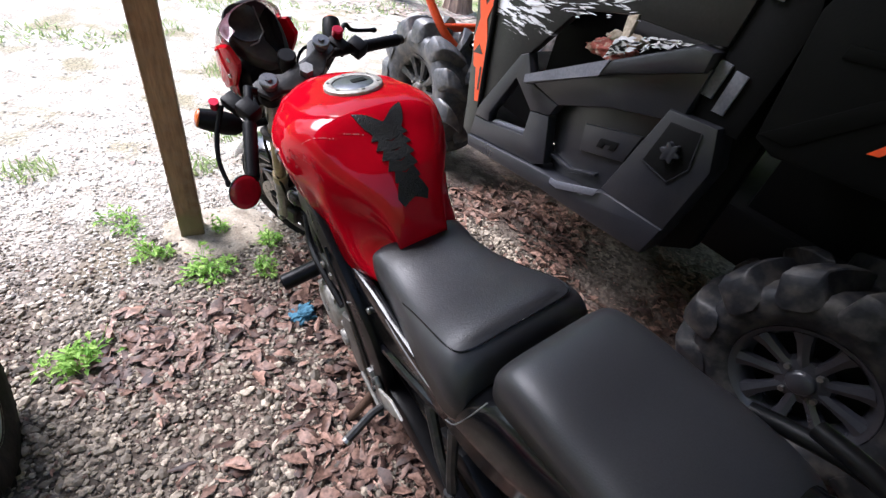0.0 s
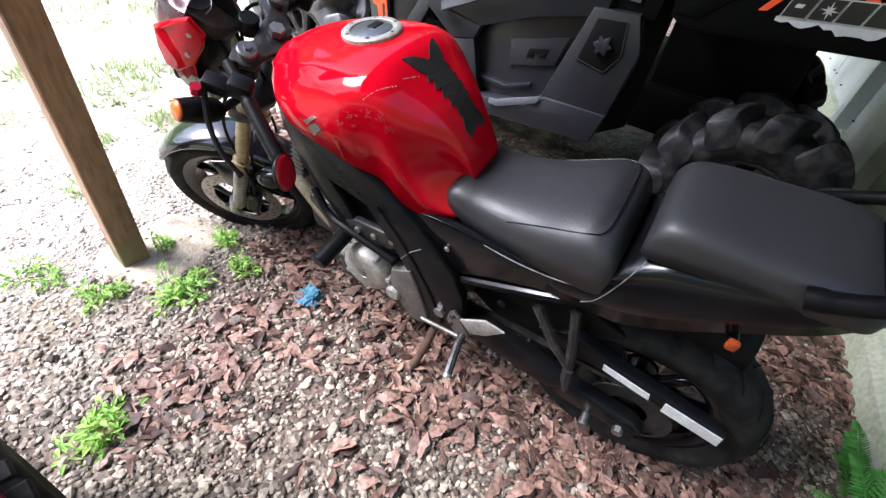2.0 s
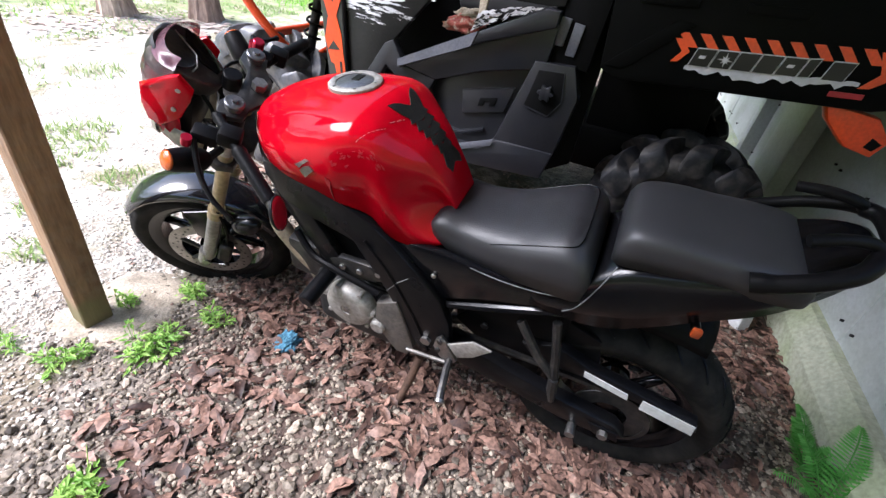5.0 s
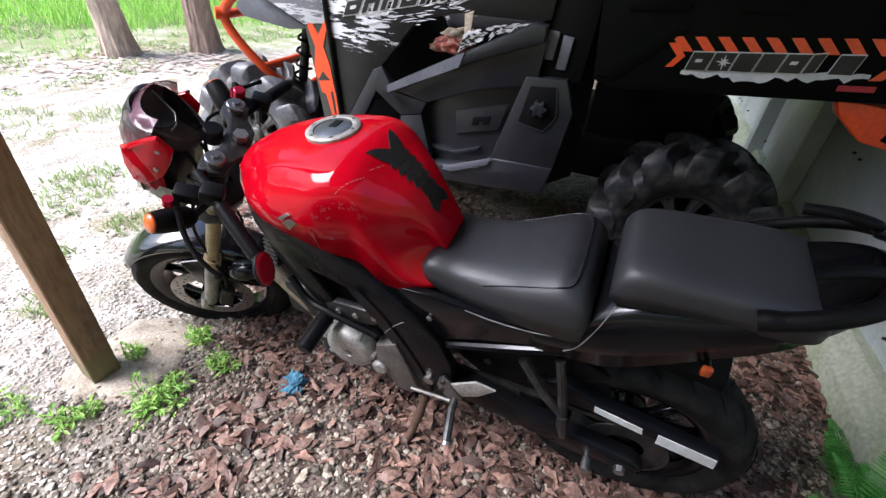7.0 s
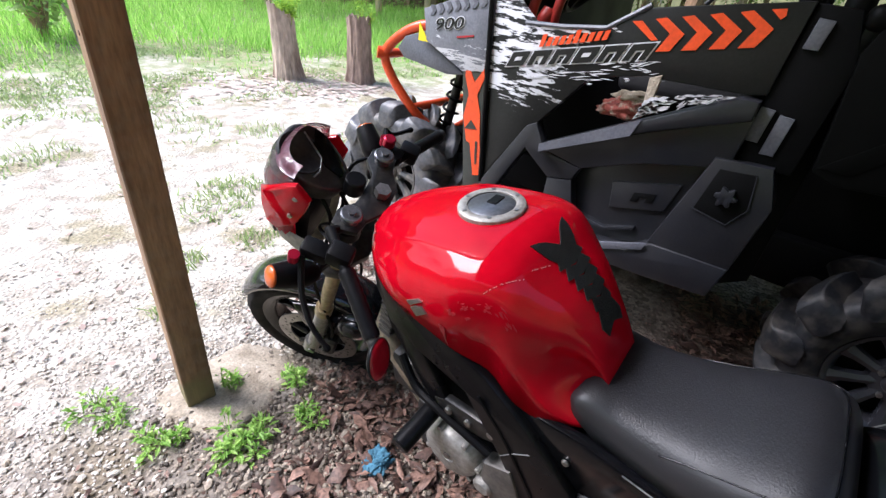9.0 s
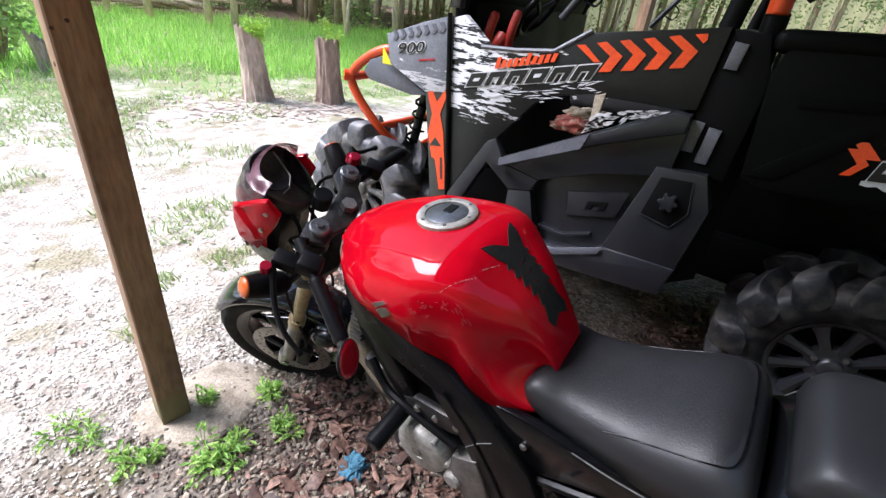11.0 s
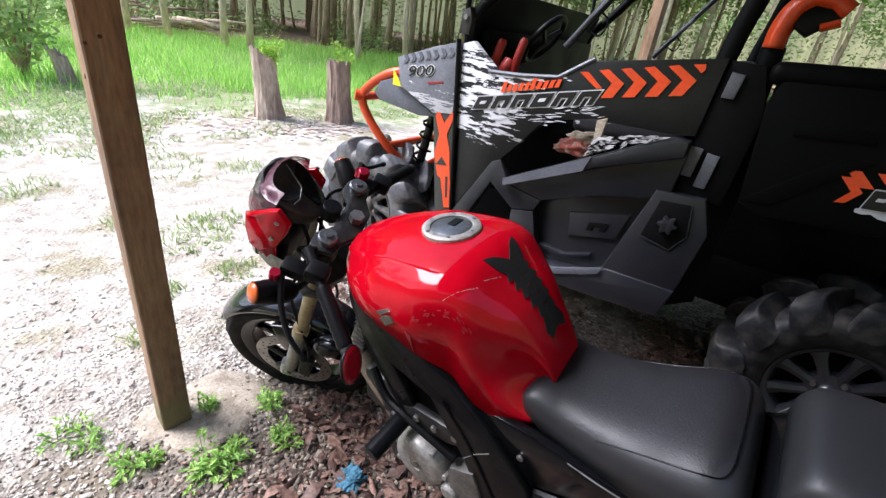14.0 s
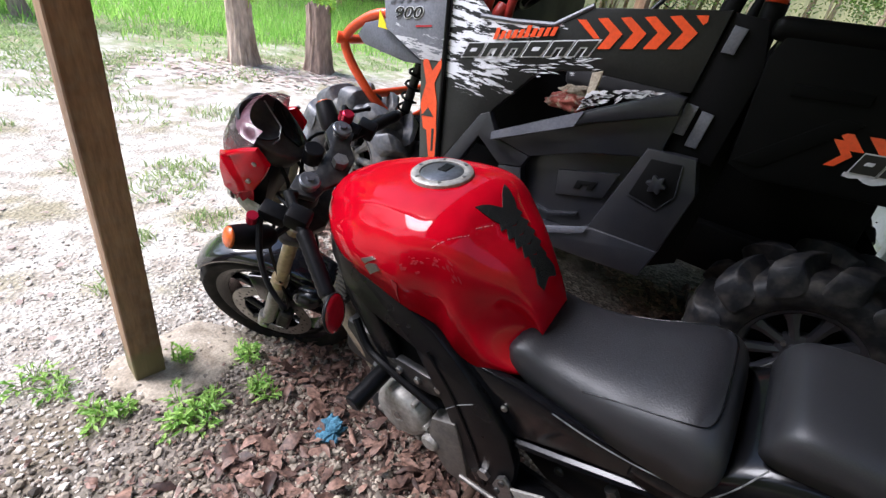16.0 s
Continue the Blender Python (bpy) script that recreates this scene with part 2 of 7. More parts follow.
LITTER = leaf_shader("dry_leaves", (0.034, 0.016, 0.012), (0.33, 0.195, 0.145), 0.55, 0.0, 0.55)
# leaf tones lightened so backlit leaves don't read black on bright sand
LITTER_PALE = leaf_shader("pale_dry_leaves", (0.32, 0.235, 0.20), (0.58, 0.46, 0.40), 0.7)
SHOOT = leaf_shader("fresh_shoots", (0.20, 0.42, 0.05), (0.50, 0.66, 0.10), 0.5, 0.4)
PEBBLE = leaf_shader("pebbles", (0.042, 0.032, 0.024), (0.42, 0.35, 0.27), 0.6, 0.0, 0.4)
PEBBLE_PALE = leaf_shader("sandy_pebbles", (0.34, 0.30, 0.25), (0.62, 0.57, 0.50), 0.7)


# ---- mesh helpers ----
def part(name, bm, material, parent=None, label="", smooth=False, loc=None):
    """One mesh object from a bmesh."""
    me = bpy.data.meshes.new(name)
    bm.normal_update()
    bm.to_mesh(me)
    bm.free()
    if smooth:
        me.shade_smooth()
        if smooth is not True:
            me.set_sharp_from_angle(angle=radians(smooth))
    me.materials.append(material)
    ob = new(name, me)
    ob.parent = parent
    if loc:
        ob.location = loc
    return tagged(ob, label)


def thing(name, label, category, m=None, group="", kind=""):
    ob = new(name)
    ob.empty_display_size = 0.1
    ob.matrix_basis = m or Matrix()
    return tagged(ob, label, category, group, kind)


def box(bm, lo, hi, bevel=0.0, m=None, seg=1):
    """A box between two corners, its edges rounded."""
    c = [(a + b) / 2 for a, b in zip(lo, hi)]
    s = [abs(b - a) for a, b in zip(lo, hi)]
    mat = Matrix.Translation(c) @ Matrix.Diagonal((*s, 1))
    r = bmesh.ops.create_cube(bm, size=1, matrix=(m or Matrix()) @ mat)
    if bevel:
        es = {e for v in r["verts"] for e in v.link_edges}
        bmesh.ops.bevel(bm, geom=list(es), offset=bevel, segments=seg, affect="EDGES", profile=0.5)
    return bm


def tube(bm, pts, r, seg=10, closed=False, caps=True):
    """A round bar along points; r is one radius or one for each point."""
    pts = [Vector(p) for p in pts]
    rs = [r] * len(pts) if isinstance(r, (int, float)) else list(r)
    rings, up = [], None
    for i, p in enumerate(pts):
        a = pts[i - 1] if i or closed else p
        b = pts[(i + 1) % len(pts)] if i < len(pts) - 1 or closed else p
        d = (b - a).normalized()
        if up is None:
            up = d.orthogonal().normalized()
        up = (up - d * up.dot(d)).normalized()
        side = d.cross(up)
        rings.append([bm.verts.new(p + (up * math.cos(k * 2 * math.pi / seg) + side * math.sin(k * 2 * math.pi / seg)) * rs[i]) for k in range(seg)])
    pairs = list(zip(rings, rings[1:])) + ([(rings[-1], rings[0])] if closed else [])
    for a, b in pairs:
        for k in range(seg):
            bm.faces.new((a[k], a[(k + 1) % seg], b[(k + 1) % seg], b[k]))
    if caps and not closed:
        bm.faces.new(rings[0][::-1])
        bm.faces.new(rings[-1])
    return bm


def spline(pts, n=6):
    """Points of a smooth curve through pts."""
    p = [Vector(q) for q in pts]
    p = [2 * p[0] - p[1]] + p + [2 * p[-1] - p[-2]]
    out = []
    for i in range(1, len(p) - 2):
        for k in range(n):
            t = k / n
            out.append(0.5 * (2 * p[i] + (p[i + 1] - p[i - 1]) * t + (2 * p[i - 1] - 5 * p[i] + 4 * p[i + 1] - p[i + 2]) * t * t + (3 * p[i] - p[i - 1] - 3 * p[i + 1] + p[i + 2]) * t ** 3))
    return out + [p[-2]]


def cyl(bm, a, b, r, seg=20, r2=None, bevel=0.0):
    a, b = Vector(a), Vector(b)
    d = (b - a).normalized()
    if bevel:
        r2 = r if r2 is None else r2
        return tube(bm, [a, a + d * bevel, b - d * bevel, b], [r - bevel, r, r2, r2 - bevel], seg)
    return tube(bm, [a, b], [r, r if r2 is None else r2], seg)


def plate(bm, poly, x0, x1, bevel=0.0, m=None):
    """A flat piece of (y, z) outline between two x."""
    m = m or Matrix()
    a = [bm.verts.new(m @ Vector((x0, y, z))) for y, z in poly]
    b = [bm.verts.new(m @ Vector((x1, y, z))) for y, z in poly]
    n = len(poly)
    fs = [bm.faces.new(a), bm.faces.new(b[::-1])] + [bm.faces.new((a[i], b[i], b[(i + 1) % n], a[(i + 1) % n])) for i in range(n)]
    bmesh.ops.recalc_face_normals(bm, faces=fs)
    if bevel:
        es = [e for e in fs[0].edges] + [e for e in fs[1].edges]
        bmesh.ops.bevel(bm, geom=es, offset=bevel, segments=2, affect="EDGES", profile=0.5)
    return bm


def lathe(bm, prof, seg=48, closed=False, m=None):
    """(r, x) outline turned about the x axis."""
    m = m or Matrix()
    rings = [[bm.verts.new(m @ Vector((x, r * math.cos(k * 2 * math.pi / seg), r * math.sin(k * 2 * math.pi / seg)))) for k in range(seg)] for r, x in prof]
    pairs = list(zip(rings, rings[1:])) + ([(rings[-1], rings[0])] if closed else [])
    for a, b in pairs:
        for k in range(seg):
            bm.faces.new((a[k], a[(k + 1) % seg], b[(k + 1) % seg], b[k]))
    bmesh.ops.recalc_face_normals(bm, faces=bm.faces)
    return bm


def along(xs, ys, x):
    """A smooth value at x between knots."""
    if x <= xs[0]:
        return ys[0]
    if x >= xs[-1]:
        return ys[-1]
    i = max(k for k in range(len(xs) - 1) if xs[k] <= x)
    h = xs[i + 1] - xs[i]
    t = (x - xs[i]) / h
    d = lambda k: (ys[min(k + 1, len(xs) - 1)] - ys[max(k - 1, 0)]) / (xs[min(k + 1, len(xs) - 1)] - xs[max(k - 1, 0)])
    a, b = d(i) * h, d(i + 1) * h
    return ys[i] * (1 + 2 * t) * (1 - t) ** 2 + a * t * (1 - t) ** 2 + ys[i + 1] * t * t * (3 - 2 * t) + b * t * t * (t - 1)


def loft(bm, stations, at, across, lo=-1.0, hi=1.0, close_bottom=True):
    """A skin over cross-sections: at(y, u) gives the point at station y, with u from left edge to right edge."""
    us = [lo + (hi - lo) * k / across for k in range(across + 1)]
    rows = [[bm.verts.new(at(y, u)) for u in us] for y in stations]
    for a, b in zip(rows, rows[1:]):
        for k in range(across):
            bm.faces.new((a[k], a[k + 1], b[k + 1], b[k]))
        if close_bottom:
            bm.faces.new((a[across], a[0], b[0], b[across]))
    if close_bottom:
        bm.faces.new(rows[0][::-1])
        bm.faces.new(rows[-1])
    bmesh.ops.recalc_face_normals(bm, faces=bm.faces)
    return bm


# ---- ground ----
def ground_z(x, y):
    """Height of the ground: nearly level, a worn hollow under the motorcycle, a gentle rise to the field."""
    far = max(0.0, math.hypot(x, y) - 3.5)
    z = 0.022 * min(far, 14.0)
    z += 0.010 * noise.noise((x * 1.3, y * 1.3, 0.3)) + 0.005 * noise.noise((x * 5, y * 5, 1.7))
    if -0.6 < y < 2.1:
        ends = min(1.0, (y + 0.6) / 0.25, (2.1 - y) / 0.25)
        z -= 0.062 * ends * math.exp(-(((x - 0.01) / 0.14) ** 2))
    return z


def build_ground():
    def steps(lo, near_lo, near_hi, hi, fine):
        out, s = [near_lo], fine
        while out[0] > lo:
            s *= 1.25
            out.insert(0, max(lo, out[0] - s))
        while out[-1] < near_hi:
            out.append(out[-1] + fine)
        s = fine
        while out[-1] < hi:
            s *= 1.18
            out.append(min(hi, out[-1] + s))
        return out

    xs, ys = steps(-300, -2.4, 1.6, 400, 0.035), steps(-300, -0.85, 3.2, 400, 0.035)
    verts = [(x, y, ground_z(x, y) + (0.006 * noise.noise((x * 17, y * 17, 5.0)) if abs(x) < 3 and abs(y) < 4 else 0)) for y in ys for x in xs]
    w = len(xs)
    faces = [(j * w + i, j * w + i + 1, (j + 1) * w + i + 1, (j + 1) * w + i) for j in range(len(ys) - 1) for i in range(w - 1)]
    me = bpy.data.meshes.new("ground")
    me.from_pydata(verts, [], faces)
    me.shade_smooth()
    m = bpy.data.materials.new("earth_gravel_sand")
    m.use_nodes = True
    n, l = m.node_tree.nodes, m.node_tree.links
    b = n["Principled BSDF"]
    geo, sep = n.new("ShaderNodeNewGeometry"), n.new("ShaderNodeSeparateXYZ")
    l.new(geo.outputs["Position"], sep.inputs[0])

    def tex(scale, detail=5, kind="ShaderNodeTexNoise"):
        t = n.new(kind)
        t.inputs["Scale"].default_value = scale
        if kind == "ShaderNodeTexNoise":
            t.inputs["Detail"].default_value = detail
        l.new(geo.outputs["Position"], t.inputs["Vector"])
        return t

    def calc(op, a, c):
        q = n.new("ShaderNodeMath")
        q.operation = op
        for k, v in ((0, a), (1, c)):
            if isinstance(v, (int, float)):
                q.inputs[k].default_value = v
            else:
                l.new(v, q.inputs[k])
        return q.outputs[0]

    def ranged(v, a, c, lo=0.0, hi=1.0):
        q = n.new("ShaderNodeMapRange")
        q.interpolation_type = "SMOOTHSTEP"
        for k, s in zip((1, 2, 3, 4), (a, c, lo, hi)):
            q.inputs[k].default_value = s
        l.new(v, q.inputs[0])
        return q.outputs[0]

    def blend(f, a, c):
        q = n.new("ShaderNodeMix")
        q.data_type = "RGBA"
        l.new(f, q.inputs[0])
        for k, v in ((6, a), (7, c)):
            if isinstance(v, tuple):
                q.inputs[k].default_value = (*v, 1)
            else:
                l.new(v, q.inputs[k])
        return q.outputs[2]

    patch, mid, grain = tex(0.9), tex(9.0, 8), tex(70.0, 6)
    cells = tex(55.0, kind="ShaderNodeTexVoronoi")
    stone = blend(ranged(cells.outputs["Color"], 0.1, 0.9), (0.045, 0.034, 0.025), (0.20, 0.165, 0.13))
    soil = blend(ranged(mid.outputs[0], 0.42, 0.6), (0.060, 0.038, 0.029), (0.16, 0.115, 0.09))
    shed = blend(ranged(patch.outputs[0], 0.42, 0.58), soil, stone)
    sand = blend(ranged(mid.outputs[0], 0.35, 0.62), (0.36, 0.31, 0.25), (0.58, 0.535, 0.46))
    sand = blend(ranged(tex(2.3, 8).outputs[0], 0.50, 0.66), sand, (0.30, 0.26, 0.17))
    turf = blend(ranged(mid.outputs[0], 0.4, 0.62), (0.19, 0.29, 0.08), (0.32, 0.28, 0.17))
    # the sand begins past the post line, the turf some metres out
    edge = calc("ADD", calc("ADD", sep.outputs[1], calc("MULTIPLY", sep.outputs[0], -0.12)), calc("MULTIPLY", patch.outputs[0], 1.6))
    colour = blend(ranged(edge, 1.95, 3.0), shed, sand)
    reach = calc("ADD", calc("POWER", calc("ADD", calc("POWER", sep.outputs[0], 2.0), calc("POWER", sep.outputs[1], 2.0)), 0.5), calc("MULTIPLY", patch.outputs[0], 4.0))
    colour = blend(ranged(reach, 7.6, 9.4), colour, turf)
    colour = blend(ranged(reach, 15.5, 17.5), colour, (0.25, 0.155, 0.115))
    tone = ranged(grain.outputs[0], 0.3, 0.7, 0.75, 1.15)
    q = n.new("ShaderNodeMix")
    q.data_type, q.blend_type = "RGBA", "MULTIPLY"
    q.inputs[0].default_value = 1
    l.new(colour, q.inputs[6])
    l.new(tone, q.inputs[7])
    l.new(q.outputs[2], b.inputs["Base Color"])
    b.inputs["Roughness"].default_value = 0.95
    bp = n.new("ShaderNodeBump")
    bp.inputs["Strength"].default_value, bp.inputs["Distance"].default_value = 0.6, 0.012
    l.new(calc("ADD", grain.outputs[0], cells.outputs["Distance"]), bp.inputs["Height"])
    l.new(bp.outputs[0], b.inputs["Normal"])
    me.materials.append(m)
    tagged(new("ground", me), "gravel and leaf-strewn earth turning to pale sand and grass", "ground", kind="structure")


build_ground()


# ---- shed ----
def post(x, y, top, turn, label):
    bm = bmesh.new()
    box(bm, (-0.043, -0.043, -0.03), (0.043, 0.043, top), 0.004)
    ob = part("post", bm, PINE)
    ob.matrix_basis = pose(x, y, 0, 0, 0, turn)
    q = random.Random(int(x * 100))
    for k in range(5):
        bm = bmesh.new()
        z, side, e, r = 0.35 + k * 0.42 + q.uniform(-0.15, 0.15), k % 2, q.uniform(-0.03, 0.03), q.uniform(0.005, 0.010)
        if k < 2:
            z, side, e, r = ((1.205, 1, -0.007, 0.0052), (1.190, 1, -0.036, 0.0048))[k]
        c = Vector((e, -0.0415, z)) if side else Vector((-0.0415, e, z))
        d = Vector((0, -0.003, 0)) if side else Vector((-0.003, 0, 0))
        tube(bm, [c, c + d], [r, r * 0.8], 10)
        part("knot", bm, RUST, ob, "dark knot in the wood")
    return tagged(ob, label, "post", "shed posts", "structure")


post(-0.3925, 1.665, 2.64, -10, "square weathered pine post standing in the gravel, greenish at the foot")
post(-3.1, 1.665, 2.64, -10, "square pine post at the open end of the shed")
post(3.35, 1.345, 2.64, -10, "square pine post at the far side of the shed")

bm = bmesh.new()
cx, cy = -0.33, 1.62
rings = []
for f in (1.08, 1.0, 0.8, 0.55, 0.3):
    row = []
    for k in range(36):
        a = k * 2 * math.pi / 36
        r = f * (0.17 + 0.035 * math.sin(a * 1.1 + 1) + 0.022 * math.sin(a * 3.3) + 0.010 * math.sin(a * 9))
        x, y = 1.25 * r * math.cos(a), r * math.sin(a)
        row.append(bm.verts.new((x, y, ground_z(cx + x, cy + y) - ground_z(cx, cy) + (-0.02 if f > 1 else 0.004 if f > 0.9 else 0.008))))
    rings.append(row)
for p, q in zip(rings, rings[1:]):
    for k in range(36):
        bm.faces.new((p[k], p[(k + 1) % 36], q[(k + 1) % 36], q[k]))
bm.faces.new(rings[-1])
pad = part("trim_footing", bm, CONCRETE, None, "", True)
pad.matrix_basis = pose(cx, cy, ground_z(cx, cy))
tagged(pad, "rough pale concrete pad at the foot of the post", "footing", kind="structure")

# roof out of view, its extent and height set to shade the bay
bm = bmesh.new()
box(bm, (-3.3, -0.92, 2.86), (3.6, 1.78, 2.90), 0.003)
for k in range(11):
    box(bm, (-3.3 + k * 0.66, -0.92, 2.73), (-3.255 + k * 0.66, 1.78, 2.858), 0.003)
tagged(part("ceiling", bm, ROOF_WOOD), "boarded underside of the unseen shed roof on rafters", "ceiling", kind="structure")
bm = bmesh.new()
box(bm, (-3.3, 1.62, 2.64), (3.6, 1.71, 2.728), 0.003)
tagged(part("trim_beam", bm, PINE), "pine beam carried by the shed posts", "beam", kind="structure")

wall = thing("wall_back", "white sheet-metal shed wall with screws on a mossy concrete footing", "wall", kind="structure")
bm = bmesh.new()
plate(bm, [(-0.95, -0.1), (-0.73, -0.1), (-0.745, 0.10), (-0.80, 0.19), (-0.95, 0.20)], -0.1, 5.7, 0.01)
part("footing", bm, WALL_CONC, wall, "mossy concrete footing")
for k in range(7):
    bm = bmesh.new()
    x = -0.1 + k * 0.83
    box(bm, (x, -0.86 + 0.006 * (k % 2), 0.15), (x + 0.84, -0.84 + 0.006 * (k % 2), 2.73), 0.003)
    sheet = part("wall_sheet", bm, WALL_WHITE, wall, "pale blue-white wall sheet")
    for e in (0.05, 0.45, 0.79):
        for z in (0.26, 0.62, 0.98):
            bm = bmesh.new()
            cyl(bm, (x + e, -0.841 + 0.006 * (k % 2), z), (x + e, -0.829 + 0.006 * (k % 2), z), 0.006, 8)
            part("screw", bm, DARK_METAL, sheet)
for x, w in ((1.95, 0.42), (2.85, 0.10)):
    bm = bmesh.new()
    box(bm, (x, -0.834, 0.12), (x + w, -0.74, 2.73), 0.004)
    part("wall_board", bm, WALL_WHITE, wall, "upright white board")


# ---- motorcycle ----
# local axes: x to its right, y ahead, z up, from the rear axle; the thing's base is the foot of the rear tyre
WHEEL_R = 0.308
bike_m = pose(0, 0, 0.2299, 0, -10.18, -0.99)
bike = thing("motorcycle", "red and black naked sports motorcycle leaning on its side stand", "motorcycle", bike_m @ Matrix.Translation((0, 0, -WHEEL_R)))
UP = (0, 0, WHEEL_R)


def bpart(name, bm, material, label="", smooth=40, parent=None):
    return part(name, bm, material, parent or bike, label, smooth, None if parent else UP)


# fuel tank: one lofted shell
TY = [0.5354, 0.5512, 0.5775, 0.6196, 0.6722, 0.7249, 0.7986, 0.8723, 0.946, 1.0197, 1.0723, 1.0986, 1.1144]
TW = [0.1217, 0.1328, 0.1459, 0.1621, 0.1644, 0.1645, 0.1829, 0.1842, 0.1778, 0.1494, 0.1114, 0.0855, 0.0524]
TT = [0.5304, 0.5619, 0.6015, 0.6478, 0.6866, 0.7212, 0.7237, 0.7144, 0.7002, 0.6712, 0.6417, 0.6211, 0.588]
TB = [0.4261, 0.4249, 0.42, 0.4168, 0.4272, 0.4725, 0.4941, 0.5096, 0.5154, 0.5135, 0.5213, 0.5258, 0.5369]
# how square the cross-section is, from the seat to the steering head
EY, EX, EZ = [0.52, 0.70, 0.90, 1.07], [0.907, 0.918, 0.957, 0.782], [1.107, 0.239, 0.552, 1.097]


def tank_at(y, u, out=0.0):
    """A point of the tank's skin: u = -1 the left lower edge, 0 the ridge, 1 the right lower edge."""
    def raw(y, u):
        w, t, b = along(TY, TW, y), along(TY, TT, y), along(TY, TB, y)
        a = u * math.pi / 2
        s, c = math.sin(a), max(0.0, math.cos(a))
        x = w * math.copysign(abs(s) ** along(EY, EX, y), s)
        h = c ** along(EY, EZ, y)
        z = b + (t - b) * h
        low = max(0.0, 0.45 - h) / 0.45
        x *= 1 - 0.118 * low ** 1.5
        x *= 1 - 0.572 * math.exp(-(((y - 0.5656) / 0.09) ** 2)) * math.exp(-(((h - 0.525) / 0.32) ** 2))
        crease = math.exp(-(((abs(u) - 0.46) / 0.05) ** 2)) * max(0.0, min(1.0, (y - 0.80) / 0.10)) * 0.004
        x += math.copysign(crease * 0.7, u)
        z += crease
        return Vector((x, y, z))
    p = raw(y, u)
    if out:
        du, dy = raw(y, min(1, u + 0.01)) - raw(y, max(-1, u - 0.01)), raw(y + 0.004, u) - raw(y - 0.004, u)
        n = du.cross(dy).normalized()
        p = p + n * (out if n.z > 0 or n.x * u > 0 else -out)
    return p


bm = bmesh.new()
loft(bm, [0.5354 + 0.579 * k / 64 for k in range(65)], tank_at, 64)
tank = bpart("fuel_tank", bm, RED, "glossy red fuel tank with scuffs", True)

cap_c = Vector((0.006, 0.842, tank_at(0.842, 0).z))
tilt = math.degrees(math.atan2(tank_at(0.87, 0).z - tank_at(0.80, 0).z, 0.07))
cap_m = Matrix.Translation(cap_c) @ pose(0, 0, 0, tilt, 0, 0) @ pose(0, 0, 0, 0, -90, 0)
bm = bmesh.new()
lathe(bm, [(0.0, 0.002), (0.046, 0.002), (0.046, 0.005), (0.048, 0.006), (0.061, 0.0055), (0.064, 0.003), (0.065, -0.012)], 40, m=cap_m)
cap = bpart("filler_ring", bm, ALLOY, "dull aluminium filler ring", 40, tank)
bm = bmesh.new()
lathe(bm, [(0.0, 0.0065), (0.038, 0.006), (0.0445, 0.003)], 32, m=cap_m)
filler = bpart("filler_cap", bm, CAP_GREY, "grey filler cap", 40, tank)
bm = bmesh.new()
box(bm, (0.004, -0.012, -0.030), (0.0085, 0.010, 0.004), 0.002, cap_m)
bpart("key_flap", bm, BLACK, "black key flap", 40, filler)
for k in range(6):
    bm = bmesh.new()
    a = k * math.pi / 3
    c = cap_m @ Vector((0.0055, 0.054 * math.cos(a), 0.054 * math.sin(a)))
    d = cap_m @ Vector((0.0075, 0.054 * math.cos(a), 0.054 * math.sin(a)))
    cyl(bm, c, d, 0.004, 8)
    bpart("screw", bm, STEEL, "", 40, tank)


def on_tank(poly, material, name, label, out=0.0025):
    """A thin sticker of (y, u) outline on the tank's skin."""
    bm = bmesh.new()
    ys, us = [p[0] for p in poly], [p[1] for p in poly]
    n = len(poly)
    rim = []
    for i in range(n):
        (a, c), (d, e) = poly[i], poly[(i + 1) % n]
        for k in range(4):
            rim.append((a + (d - a) * k / 4, c + (e - c) * k / 4))
    top = [bm.verts.new(tank_at(y, u, out)) for y, u in rim]
    low = [bm.verts.new(tank_at(y, u, -0.001)) for y, u in rim]
    f = bm.faces.new(top)
    for i in range(len(rim)):
        bm.faces.new((top[i], low[i], low[(i + 1) % len(rim)], top[(i + 1) % len(rim)]))
    bmesh.ops.triangulate(bm, faces=[f])
    bmesh.ops.recalc_face_normals(bm, faces=bm.faces)
    return bpart(name, bm, material, label, False, tank)


def pad_row(y0, y1, h0, h1, name="pad_segment"):
    on_tank([(y0, -h0), (y0 - 0.008, 0), (y0, h0), (y1, h1), (y1 - 0.008, 0), (y1, -h1)], PAD, name, "ribbed black tank pad segment")


wing = [(0.724, -0.192), (0.719, -0.135), (0.712, -0.085), (0.702, -0.035), (0.695, 0.0)]
back = [(0.672, -0.03), (0.678, -0.105), (0.692, -0.150), (0.708, -0.180)]
on_tank(wing + [(y, -u) for y, u in wing[-2::-1]] + [(y, -u) for y, u in back[::-1]] + back, PAD, "pad_wing", "black winged tank pad")
for k, (h0, h1) in enumerate([(0.088, 0.142), (0.084, 0.138), (0.080, 0.130), (0.074, 0.120), (0.068, 0.108)]):
    y0 = 0.686 - k * 0.0178
    pad_row(y0, y0 - 0.0158, h0, h1)
on_tank([(0.600, -0.07), (0.597, 0), (0.600, 0.07), (0.592, 0.10), (0.579, 0.144), (0.567, 0.108), (0.574, 0.0), (0.567, -0.108), (0.579, -0.144), (0.592, -0.10)], PAD, "pad_tail", "black lower end of the tank pad")
